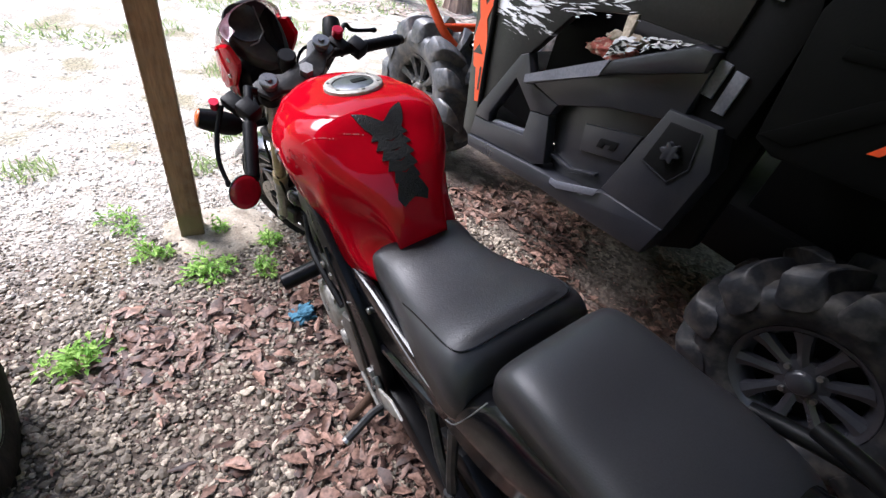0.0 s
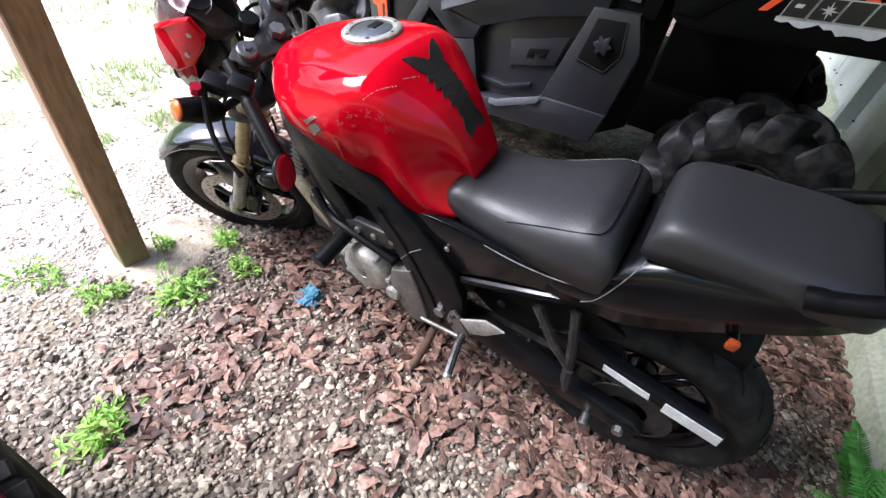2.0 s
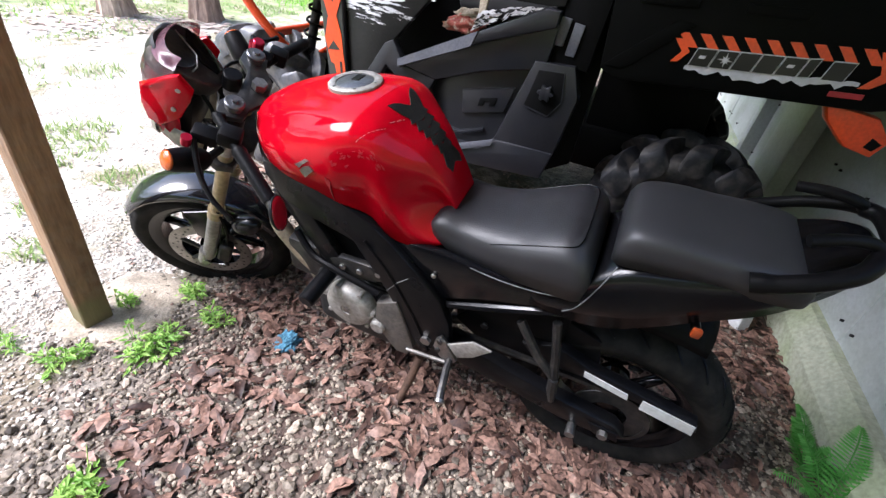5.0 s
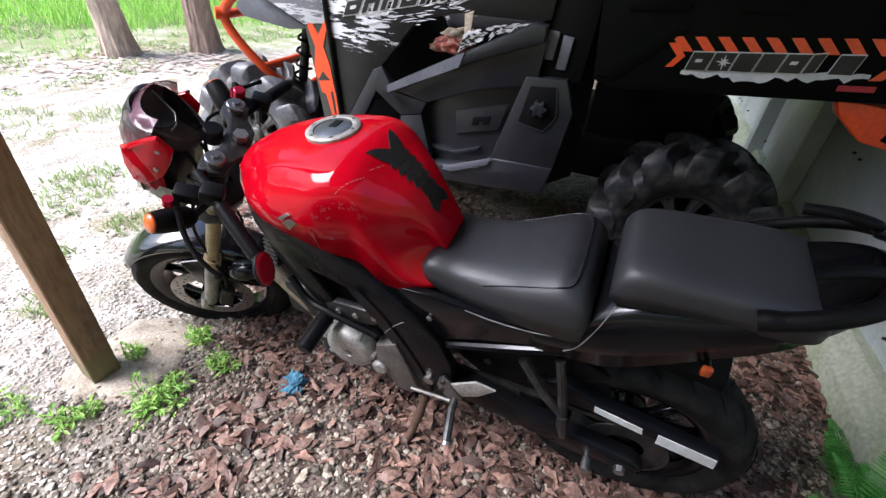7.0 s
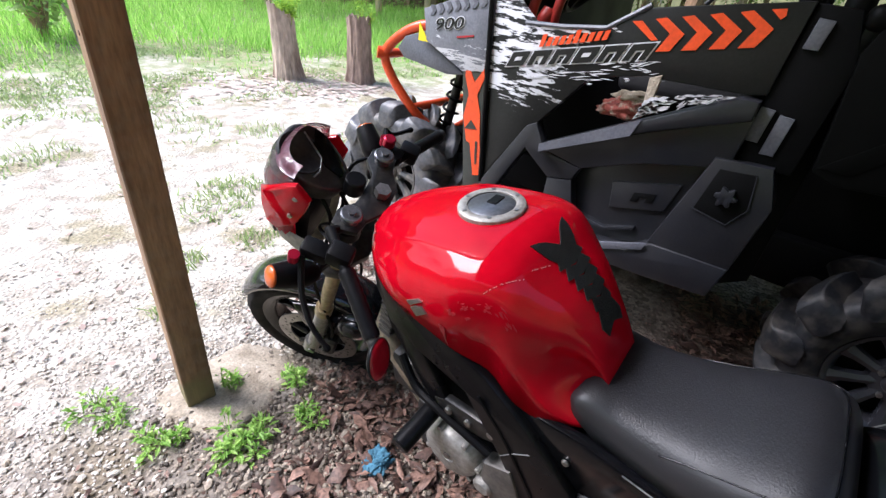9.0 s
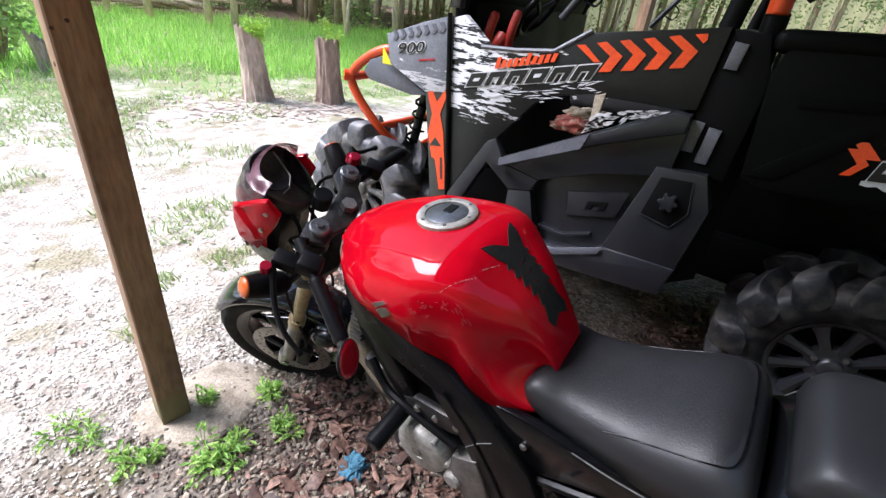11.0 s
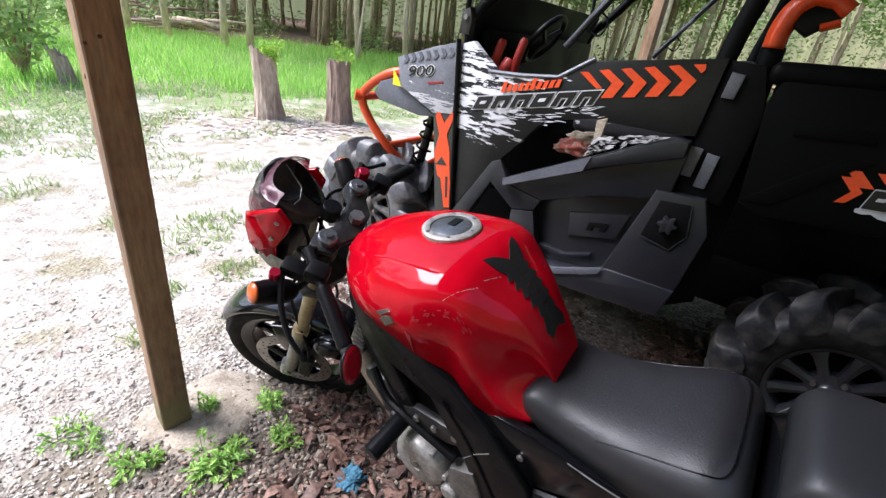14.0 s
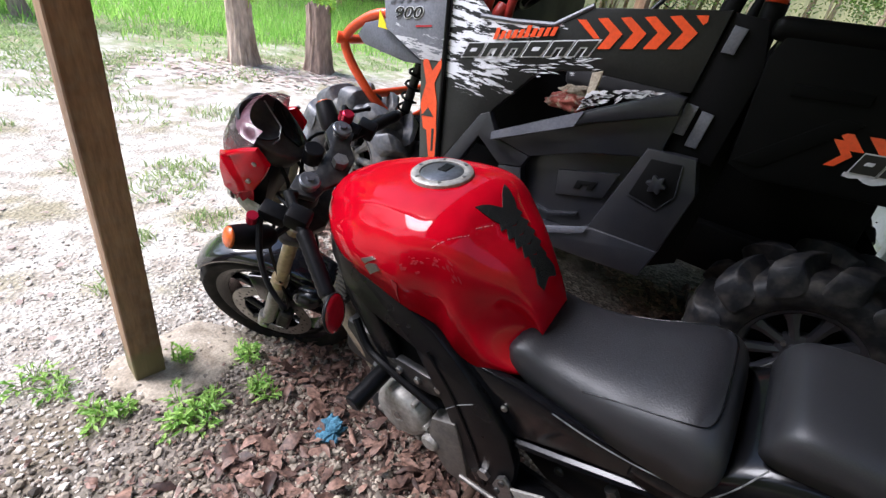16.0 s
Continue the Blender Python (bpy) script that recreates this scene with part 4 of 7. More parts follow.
bpart("inner_mudguard", bm, UTV_DARK, "black inner mudguard", True)
bm = bmesh.new()
cyl(bm, (-0.02, 0.40, 0.10), (-0.01, 0.36, 0.36), 0.03, 14)
bpart("shock_absorber", bm, DARK_METAL)

# foot controls on the left and right
for sgn in (1, -1):
    bm = bmesh.new()
    plate(bm, [(0.51, 0.125), (0.495, 0.145), (0.478, 0.13), (0.44, 0.06), (0.455, 0.035), (0.49, 0.05), (0.515, 0.09)], sgn * 0.160, sgn * 0.174, 0.004)
    br = bpart("peg_bracket", bm, STEEL, "worn alloy footpeg bracket")
    bm = bmesh.new()
    plate(bm, [(0.473, 0.128), (0.405, 0.185), (0.350, 0.178), (0.395, 0.118), (0.44, 0.085)], sgn * 0.168, sgn * 0.176, 0.003)
    bpart("heel_guard", bm, ALLOY, "pale alloy heel guard", 40, br)
    bm = bmesh.new()
    tube(bm, [(sgn * 0.172, 0.46, 0.055), (sgn * 0.205, 0.457, 0.056), (sgn * 0.285, 0.440, 0.030)], [0.010, 0.011, 0.012], 8)
    bpart("footpeg", bm, DARK_METAL, "dark ribbed footpeg", 40, br)
    bm = bmesh.new()
    cyl(bm, (sgn * 0.283, 0.440, 0.031), (sgn * 0.291, 0.438, 0.028), 0.0135, 10)
    bpart("peg_end", bm, STEEL, "", 40, br)
    for e in ((0.495, 0.128), (0.50, 0.085)):
        bm = bmesh.new()
        cyl(bm, (sgn * 0.172, *e), (sgn * 0.180, *e), 0.008, 8)
        bpart("bracket_bolt", bm, DARK_METAL, "", 40, br)
    # pillion peg hanger
    bm = bmesh.new()
    tube(bm, [(sgn * 0.128, 0.305, 0.290), (sgn * 0.146, 0.235, 0.20), (sgn * 0.150, 0.180, 0.150)], [0.013, 0.012, 0.014], 8)
    tube(bm, [(sgn * 0.128, 0.222, 0.335), (sgn * 0.146, 0.195, 0.23), (sgn * 0.150, 0.180, 0.150)], [0.012, 0.011, 0.014], 8)
    hg = bpart("pillion_hanger", bm, DARK_METAL, "dark V-shaped pillion peg hanger")
    bm = bmesh.new()
    tube(bm, [(sgn * 0.158, 0.178, 0.150), (sgn * 0.162, 0.172, 0.110), (sgn * 0.160, 0.160, 0.055)], [0.013, 0.015, 0.009], 8)
    bpart("pillion_peg", bm, DARK_METAL, "folded pillion peg", 40, hg)
bm = bmesh.new()
tube(bm, [(-0.168, 0.600, 0.008), (-0.180, 0.47, 0.048)], 0.0065, 8)
tube(bm, [(-0.178, 0.47, 0.048), (-0.185, 0.45, 0.03)], 0.008, 8)
bpart("shift_rod", bm, ENGINE, "bright gear-change rod")
bm = bmesh.new()
tube(bm, spline([(-0.145, 0.565, -0.045), (-0.19, 0.575, -0.12), (-0.25, 0.595, -0.21), (-0.305, 0.612, -0.285)], 4), 0.0135, 10)
stand = bpart("side_stand", bm, RUST, "rusty brown side stand")
bm = bmesh.new()
box(bm, (-0.335, 0.575, -0.303), (-0.285, 0.655, -0.288), 0.005)
bpart("stand_foot", bm, RUST, "", 40, stand)

# front end, turned to the left on the steering axis; local a right, b ahead, c up along the forks
FRONT = pose(-0.020, 1.158, 0.655, 25.8) @ pose(0, 0, 0, 0, 0, 26.0)


def fpart(name, bm, material, label="", smooth=40, parent=None):
    bmesh.ops.transform(bm, matrix=FRONT, verts=bm.verts)
    return part(name, bm, material, parent or bike, label, smooth, None if parent else UP)


AX = -0.777
wheel(bike, FRONT @ Matrix.Translation((0, 0, AX)), 0.290, 0.120, 0.216, "front_wheel", [(-0.066, 0.145), (0.066, 0.145)], UP)
for s in (-0.1, 0.1):
    bm = bmesh.new()
    cyl(bm, (s, 0, AX + 0.02), (s, 0, AX + 0.30), 0.0225, 18)
    cyl(bm, (s, 0.012, AX - 0.02), (s, 0.012, AX + 0.05), 0.022, 14)
    leg = fpart("fork_slider", bm, ALLOY, "dusty grey fork slider")
    bm = bmesh.new()
    cyl(bm, (s, 0, AX + 0.295), (s, 0, -0.18), 0.020, 18)
    cyl(bm, (s, 0, AX + 0.285), (s, 0, AX + 0.325), 0.026, 18)
    fpart("fork_tube", bm, TAN_FORK, "tan dusty fork tube", 40, leg)
    bm = bmesh.new()
    cyl(bm, (s, 0, -0.20), (s, 0, -0.004), 0.0195, 18)
    fpart("upper_fork_tube", bm, STEEL, "", 40, leg)
    bm = bmesh.new()
    cyl(bm, (s, 0, 0.0), (s, 0, 0.012), 0.024, 24, bevel=0.003)
    cyl(bm, (s, 0, 0.012), (s, 0, 0.018), 0.009, 6)
    fpart("fork_cap", bm, CAP_GREY, "grey fork cap", 40, leg)
    bm = bmesh.new()
    box(bm, (s - 0.022, -0.075, AX + 0.03), (s + 0.018, -0.030, AX + 0.13), 0.008)
    fpart("brake_caliper", bm, DARK_METAL, "dark brake caliper", 40, leg)
    bm = bmesh.new()
    tube(bm, spline([(s, -0.05, AX + 0.12), (s * 1.2, -0.04, AX + 0.25), (s * 1.0, 0.05, AX + 0.45), (s * 0.6, 0.06, -0.2)], 6), 0.005, 6)
    fpart("brake_hose", bm, BLACK, "", 40, leg)
bm = bmesh.new()
cyl(bm, (-0.125, 0.0, AX), (0.125, 0.0, AX), 0.012, 12)
fpart("front_axle", bm, STEEL)
for c, t in ((-0.020, 0.016), (-0.215, 0.026)):
    bm = bmesh.new()
    poly = [(-0.135, 0.012), (-0.125, 0.033), (-0.085, 0.035), (-0.045, 0.005), (0.045, 0.005), (0.085, 0.035), (0.125, 0.033), (0.135, 0.012), (0.125, -0.028), (0.085, -0.034), (0.04, -0.062), (-0.04, -0.062), (-0.085, -0.034), (-0.125, -0.028)]
    plate(bm, poly, -t / 2, t / 2, 0.004, Matrix(((0, 1, 0, 0), (0, 0, 1, 0), (1, 0, 0, c), (0, 0, 0, 1))))
    fpart("triple_clamp", bm, DARK_METAL, "dark grey cast triple clamp")
bm = bmesh.new()
cyl(bm, (0, -0.035, -0.01), (0, -0.035, 0.010), 0.019, 6)
fpart("stem_nut", bm, STEEL, "bright steering stem nut")
bm = bmesh.new()
cyl(bm, (0, 0.03, -0.04), (0, 0.03, 0.004), 0.024, 20, bevel=0.003)
fpart("ignition_lock", bm, BLACK, "black ignition lock")
# bars, grips, levers
for s in (-1, 1):
    root, end = (Vector((-0.095, 0.0775, 0.001)), Vector((-0.335, -0.160, -0.043))) if s < 0 else (Vector((0.105, -0.005, -0.042)), Vector((0.365, -0.105, -0.075)))
    d = (end - root).normalized()
    bm = bmesh.new()
    cyl(bm, (s * 0.1, 0, -0.065), (s * 0.1, 0, -0.032), 0.031, 18, bevel=0.003)
    tube(bm, [(s * 0.1, 0.0, -0.048), root.lerp(end, 0.22), root.lerp(end, 0.5)], 0.0125, 10)
    bar = fpart("clip_on_bar", bm, BLACK, "black clip-on handlebar")
    bm = bmesh.new()
    g0, g1 = root.lerp(end, 0.50), root.lerp(end, 0.93)
    pts = [g0.lerp(g1, k / 16) for k in range(17)]
    tube(bm, pts, [0.0165 + (0.0015 if k % 2 else 0) for k in range(17)], 14)
    fpart("grip", bm, BLACK, "black rubber grip", 40, bar)
    bm = bmesh.new()
    box(bm, (-0.022, -0.026, -0.020), (0.022, 0.026, 0.024), 0.008, Matrix.Translation(root.lerp(end, 0.40)), 2)
    fpart("switch_box", bm, BLACK, "black switch box", 40, bar)
    bm = bmesh.new()
    p = root.lerp(end, 0.26) + (Vector((-0.030, -0.006, -0.030)) if s < 0 else Vector())
    box(bm, (-0.020, -0.005, -0.016), (0.020, 0.055, 0.016), 0.006, Matrix.Translation(p), 2)
    lever = fpart("lever_perch", bm, BLACK, "black lever perch")
    bm = bmesh.new()
    q = p + Vector((s * 0.025, 0.045, 0))
    arc = [q, Vector((-0.270, 0.022, -0.082)), Vector((-0.312, -0.020, -0.108)), Vector((-0.338, -0.070, -0.130))] if s < 0 else [q, q + Vector((0.06, 0.025, -0.010)), root.lerp(end, 0.62) + Vector((0.005, 0.085, -0.012)), root.lerp(end, 0.88) + Vector((0, 0.075, -0.015))]
    arc = spline(arc, 6)
    tube(bm, arc + [arc[-1] + (arc[-1] - arc[-2]).normalized() * 0.006], [0.0075 - 0.002 * k / len(arc) for k in range(len(arc) - 1)] + [0.0085, 0.006], 8)
    fpart("lever", bm, BLACK, "black lever", 40, lever)
    bm = bmesh.new()
    cyl(bm, q + Vector((s * 0.01, 0.012, -0.010)), q + Vector((s * 0.01, 0.012, 0.012)), 0.012, 12)
    fpart("lever_adjuster", bm, RED_ANO, "red anodised lever adjuster", 40, lever)
    # bar-end mirror; the red of its face is the tank's reflection, painted on
    bm = bmesh.new()
    cyl(bm, root.lerp(end, 0.93), root.lerp(end, 0.985), 0.014, 12)
    if s < 0:
        cyl(bm, root.lerp(end, 0.985), root.lerp(end, 1.03), 0.008, 10)
    fpart("bar_end", bm, DARK_METAL, "", 40, bar)
bm = bmesh.new()
face = (bike_m @ FRONT).to_3x3().inverted() @ Vector((0.32, -0.92, 0.24))
mm = Matrix.Translation((-0.363, -0.170, -0.012)) @ (-face).to_track_quat("X", "Z").to_matrix().to_4x4() @ Matrix.Diagonal((1.0, 0.82, 0.86, 1))
lathe(bm, [(0.0, -0.007), (0.030, -0.006), (0.044, -0.003), (0.047, 0.0)], 36, m=mm)
mirror = fpart("bar_end_mirror", bm, MIRROR_RED, "oval bar-end mirror with the tank's red reflection painted on", True)
bm = bmesh.new()
lathe(bm, [(0.0468, -0.0005), (0.0475, -0.001), (0.0485, 0.0), (0.0485, 0.004), (0.040, 0.010), (0.020, 0.013)], 36, m=mm)
fpart("mirror_rim", bm, BLACK, "black mirror rim", True, mirror)
bm = bmesh.new()
lathe(bm, [(0.0, 0.013), (0.021, 0.0128)], 32, m=mm)
fpart("mirror_back", bm, BLACK, "black mirror back", False, mirror)

# front mudguard
def guard_at(a, u):
    r = 0.312 - 0.030 * abs(u) ** 2.2
    ang = radians(a)
    return Vector((0.072 * math.sin(u * 1.45), r * math.cos(ang), AX + r * math.sin(ang)))


bm = bmesh.new()
loft(bm, [18 + 4.4 * k for k in range(27)], guard_at, 14, close_bottom=False)
bmesh.ops.solidify(bm, geom=bm.faces[:], thickness=0.004)
fender = fpart("front_mudguard", bm, FENDER, "black front mudguard", True)
for s in (-1, 1):
    bm = bmesh.new()
    plate(bm, [(0.02, -0.50), (0.10, -0.55), (0.05, -0.66), (-0.02, -0.70), (-0.05, -0.60)], s * 0.074, s * 0.092, 0.006)
    fpart("mudguard_stay", bm, BLACK_GLOSS, "", 40, fender)

# indicators on the fork
for s in (-1, 1):
    bm = bmesh.new()
    tube(bm, [(s * 0.10, 0.01, -0.165), (s * 0.155, 0.018, -0.135), (s * 0.195, 0.026, -0.118)], 0.011, 8)
    a, d = Vector((s * 0.190, 0.022, -0.120)), Vector((s * 0.070, 0.072, 0.034))
    pts = [a + d * f for f in (0.0, 0.15, 0.4, 0.75, 1.0)]
    tube(bm, pts, [0.016, 0.027, 0.031, 0.029, 0.0255], 18)
    ind = fpart("front_indicator", bm, BLACK, "black indicator with amber lens")
    bm = bmesh.new()
    e = pts[-1]
    tube(bm, [e, e + d * 0.04, e + d * 0.075, e + d * 0.09], [0.025, 0.0215, 0.013, 0.005], 18)
    fpart("lens", bm, AMBER, "amber lens", True, ind)

# headlight nacelle with smoked screen
NAC = Matrix.Translation((0, -0.012, -0.030))


def ring(c, b0, b1, w, n=14):
    """A rounded U of the nacelle at height c, open to the rear."""
    return [Vector((w * math.sin(t), b0 + (b1 - b0) * math.cos(t) ** 0.8, c)) for t in [-math.pi / 2 + math.pi * k / n for k in range(n + 1)]]


def npart(name, bm, material, label="", smooth=40, parent=None):
    bmesh.ops.transform(bm, matrix=NAC, verts=bm.verts)
    return fpart(name, bm, material, label, smooth, parent)


def skin(rows):
    bm = bmesh.new()
    vs = [[bm.verts.new(p) for p in r] for r in rows]
    for a, b in zip(vs, vs[1:]):
        for k in range(len(a) - 1):
            bm.faces.new((a[k], a[k + 1], b[k + 1], b[k]))
    bmesh.ops.solidify(bm, geom=bm.faces[:], thickness=0.004)
    bmesh.ops.recalc_face_normals(bm, faces=bm.faces)
    return bm


nac = npart("headlight_nacelle", skin([ring(-0.215, 0.12, 0.180, 0.080), ring(-0.17, 0.12, 0.212, 0.102), ring(-0.10, 0.125, 0.228, 0.105), ring(-0.03, 0.14, 0.225, 0.098)]), RED, "red headlight nacelle", True)
npart("smoked_screen", skin([ring(-0.060, 0.140, 0.238, 0.104), ring(-0.01, 0.150, 0.243, 0.104), ring(0.03, 0.150, 0.232, 0.098), ring(0.052, 0.148, 0.219, 0.090)]), TINT, "smoked dark fly screen", True, nac)
npart("screen_edge", skin([ring(0.0525, 0.148, 0.2187, 0.0897), ring(0.066, 0.146, 0.208, 0.083), ring(0.080, 0.140, 0.192, 0.070)]), MAUVE, "mauve upper edge of the screen", True, nac)
npart("headlight_bowl", skin([ring(-0.120, 0.10, 0.226, 0.106), ring(-0.165, 0.095, 0.218, 0.110), ring(-0.195, 0.090, 0.198, 0.098), ring(-0.216, 0.085, 0.165, 0.072), ring(-0.226, 0.080, 0.125, 0.040), ring(-0.228, 0.078, 0.090, 0.008)]), FORK_SILVER, "pale clear headlight bowl", True, nac)
bm = bmesh.new()
lathe(bm, [(0.0, 0.020), (0.05, 0.014), (0.085, 0.0), (0.090, -0.012)], 32, m=Matrix.Translation((0, 0.200, -0.14)) @ pose(0, 0, 0, 0, 0, 90))
npart("headlight_lens", bm, FORK_SILVER, "clear headlight lens", True, nac)
bm = bmesh.new()
box(bm, (-0.080, 0.10, -0.20), (0.080, 0.185, -0.03), 0.03, seg=2)
npart("headlight_shell", bm, BLACK, "black headlight shell", 40, nac)
for s in (-1, 1):
    bm = bmesh.new()
    plate(bm, [(0.100, 0.030), (0.134, 0.062), (0.160, 0.044), (0.200, 0.0), (0.230, -0.040), (0.226, -0.092), (0.204, -0.130), (0.170, -0.126), (0.124, -0.070), (0.106, -0.010)], 0.096, 0.114, 0.008)
    for v in bm.verts:
        v.co.x = s * v.co.x * along([0.08, 0.14, 0.19, 0.235], [1.0, 1.0, 0.92, 0.62], v.co.y) * (1.0 if v.co.z > -0.10 else 1.0 - 0.9 * (-0.10 - v.co.z))
    bmesh.ops.recalc_face_normals(bm, faces=bm.faces)
    if s > 0:
        bmesh.ops.transform(bm, matrix=pose(0, 0, -0.035), verts=bm.verts)
    npart("side_panel", bm, RED, "angular red side panel", 40, nac)
    for b, c in ((0.140, -0.045), (0.132, 0.020)):
        bm = bmesh.new()
        cyl(bm, (s * 0.110, b, c), (s * 0.115, b, c), 0.006, 8)
        npart("panel_screw", bm, STEEL, "", 40, nac)
# instrument cowl: dark binnacle with two dials
cl = Matrix.Translation((0.0, 0.150, 0.022)) @ pose(0, 0, 0, 24, 0, 0)
bm = bmesh.new()
rim_pts = spline([(-0.050, 0.062, 0), (-0.012, 0.080, 0), (0.040, 0.078, 0), (0.072, 0.050, 0), (0.080, 0.006, 0), (0.064, -0.046, 0), (0.036, -0.088, 0), (0.004, -0.096, 0), (-0.030, -0.082, 0), (-0.058, -0.040, 0), (-0.068, 0.014, 0), (-0.050, 0.062, 0)], 4)[:-1]
plate(bm, [(p.x, p.y) for p in rim_pts], -0.040, 0.014, 0.007, cl @ Matrix(((0, 1, 0, 0), (0, 0, 1, 0), (1, 0, 0, 0), (0, 0, 0, 1))))
dash = npart("instrument_cowl", bm, COWL, "dusty black instrument cowl", 50)
bm = bmesh.new()
lathe(bm, [(0.0, 0.026), (0.044, 0.026), (0.050, 0.030), (0.053, 0.022)], 32, m=cl @ Matrix.Translation((-0.012, 0.030, -0.011)) @ pose(0, 0, 0, 0, -90, 0))
npart("dial", bm, DARK_METAL, "round dark dial", 40, dash)
bm = bmesh.new()
plate(bm, [(0.030, 0.020), (0.072, 0.035), (0.074, 0.004), (0.052, -0.042), (0.026, -0.078), (0.004, -0.072), (0.002, -0.030)], 0.014, 0.019, 0.002, cl @ Matrix(((0, 1, 0, 0), (0, 0, 1, 0), (1, 0, 0, 0), (0, 0, 0, 1))))
npart("display", bm, BLACK_GLOSS, "dark display window", 40, dash)
bm = bmesh.new()
tube(bm, [cl @ Vector((0.040, 0.050, 0.018)), cl @ Vector((0.012, -0.012, 0.019)), cl @ Vector((-0.020, -0.026, 0.019)), cl @ Vector((-0.044, -0.022, 0.018))], 0.0018, 6)
npart("cowl_trim", bm, STEEL, "pale trim line", 40, dash)
for pts in ([(-0.03, 0.10, -0.06), (-0.06, 0.05, -0.10), (-0.10, 0.04, -0.18)], [(0.02, 0.09, -0.05), (0.0, 0.02, -0.12), (0.03, -0.03, -0.24)], [(-0.16, -0.02, -0.05), (-0.10, 0.06, -0.09), (-0.02, 0.05, -0.16)], [(0.18, -0.02, -0.06), (0.11, 0.07, -0.08), (0.03, 0.05, -0.18)]):
    bm = bmesh.new()
    tube(bm, spline(pts, 6), 0.005, 6)
    fpart("cable", bm, BLACK, "black cable")
bm = bmesh.new()
bmesh.ops.create_uvsphere(bm, u_segments=20, v_segments=12, radius=1.0, matrix=Matrix.Translation((-0.085, 1.235, 0.175)) @ pose(0, 0, 0, -20, 15, 0) @ Matrix.Diagonal((0.035, 0.060, 0.036, 1)))
bpart("horn_cover", bm, BLACK_GLOSS, "glossy black rounded horn cover", True)
bm = bmesh.new()
cyl(bm, (0.185, 0.01, -0.038), (0.185, 0.01, -0.010), 0.016, 16, bevel=0.003)
fpart("brake_reservoir", bm, RED_ANO, "red brake fluid reservoir")


# ---- utility vehicle ----
utv = thing("utility_vehicle", "black side-by-side utility vehicle with orange bumper and splashed white graphics", "vehicle", pose(1.6, 0.9, 0))
UO = (-1.6, -0.9, 0)


def upart(name, bm, material, label="", smooth=40, parent=None):
    return part(name, bm, material, parent or utv, label, smooth, None if parent else UO)


def splash(name, low, along_y, rise, seed, under=(0.018, 0.0182, 0.0175), drop=(-0.25, 0.0)):
    """Black plastic under a printed splash of white paint, dense at one end."""
    m = shader(name, under, 0.36, 0, 0.2, 5, 120, 0.05, spec=0.22)
    n, l = m.node_tree.nodes, m.node_tree.links
    b = n["Principled BSDF"]
    was = b.inputs["Base Color"].links[0].from_socket
    co, mp, sep = n.new("ShaderNodeTexCoord"), n.new("ShaderNodeMapping"), n.new("ShaderNodeSeparateXYZ")
    mp.inputs["Rotation"].default_value = (radians(17), 0, 0)
    mp.inputs["Scale"].default_value = (1, 9, 52)
    mp.inputs["Location"].default_value = (seed, seed, 0)
    l.new(co.outputs["Object"], mp.inputs[0])
    l.new(co.outputs["Object"], sep.inputs[0])
    t = n.new("ShaderNodeTexNoise")
    t.inputs["Scale"].default_value, t.inputs["Detail"].default_value, t.inputs["Roughness"].default_value = 1.0, 9, 0.68
    l.new(mp.outputs[0], t.inputs["Vector"])
    g = n.new("ShaderNodeMapRange")
    g.inputs[1].default_value, g.inputs[2].default_value = along_y
    g.inputs[3].default_value, g.inputs[4].default_value = rise
    l.new(sep.outputs[1], g.inputs[0])
    h = n.new("ShaderNodeMapRange")
    h.inputs[1].default_value, h.inputs[2].default_value, h.inputs[3].default_value, h.inputs[4].default_value = low[0], low[1], drop[0], drop[1]
    l.new(sep.outputs[2], h.inputs[0])
    s, s2 = n.new("ShaderNodeMath"), n.new("ShaderNodeMath")
    l.new(t.outputs[0], s.inputs[0])
    l.new(g.outputs[0], s.inputs[1])
    l.new(s.outputs[0], s2.inputs[0])
    l.new(h.outputs[0], s2.inputs[1])
    e = n.new("ShaderNodeMapRange")
    e.inputs[1].default_value, e.inputs[2].default_value = 0.540, 0.552
    l.new(s2.outputs[0], e.inputs[0])
    mix = n.new("ShaderNodeMix")
    mix.data_type = "RGBA"
    mix.inputs[7].default_value = (0.60, 0.60, 0.63, 1)
    l.new(e.outputs[0], mix.inputs[0])
    l.new(was, mix.inputs[6])
    l.new(mix.outputs[2], b.inputs["Base Color"])
    return m


WRAP = splash("splashed_wrap", (0.82, 0.95), (0.80, 1.25), (-0.22, 0.055), 3.0)
WRAP_HOOD = splash("splashed_hood", (1.02, 1.16), (1.45, 1.85), (0.07, 0.03), 8.0, (0.20, 0.207, 0.235), (0.0, -0.30))

F, T = 0.83, 0.868
body = upart("lower_body", plate(bmesh.new(), [(1.45, 0.42), (1.45, 0.52), (1.10, 0.50), (0.70, 0.56), (0.64, 1.05), (0.36, 1.20), (0.36, 0.50), (0.45, 0.44), (0.90, 0.40)], 0.93, 1.0, 0.004), UTV_DARK, "dark inner body side")
hood = upart("hood_side", plate(bmesh.new(), [(1.505, 1.268), (1.62, 1.238), (1.825, 1.168), (1.80, 1.05), (1.60, 0.965), (1.49, 0.98)], F, T, 0.005), WRAP_HOOD, "grey hood side with white splashes")
upart("hood", plate(bmesh.new(), [(1.50, 1.27), (1.64, 1.255), (1.82, 1.18), (1.95, 1.06), (1.97, 0.98), (1.93, 0.92), (1.75, 0.98), (1.50, 1.0)], 0.95, 2.25, 0.02), UTV_BLACK, "black hood")
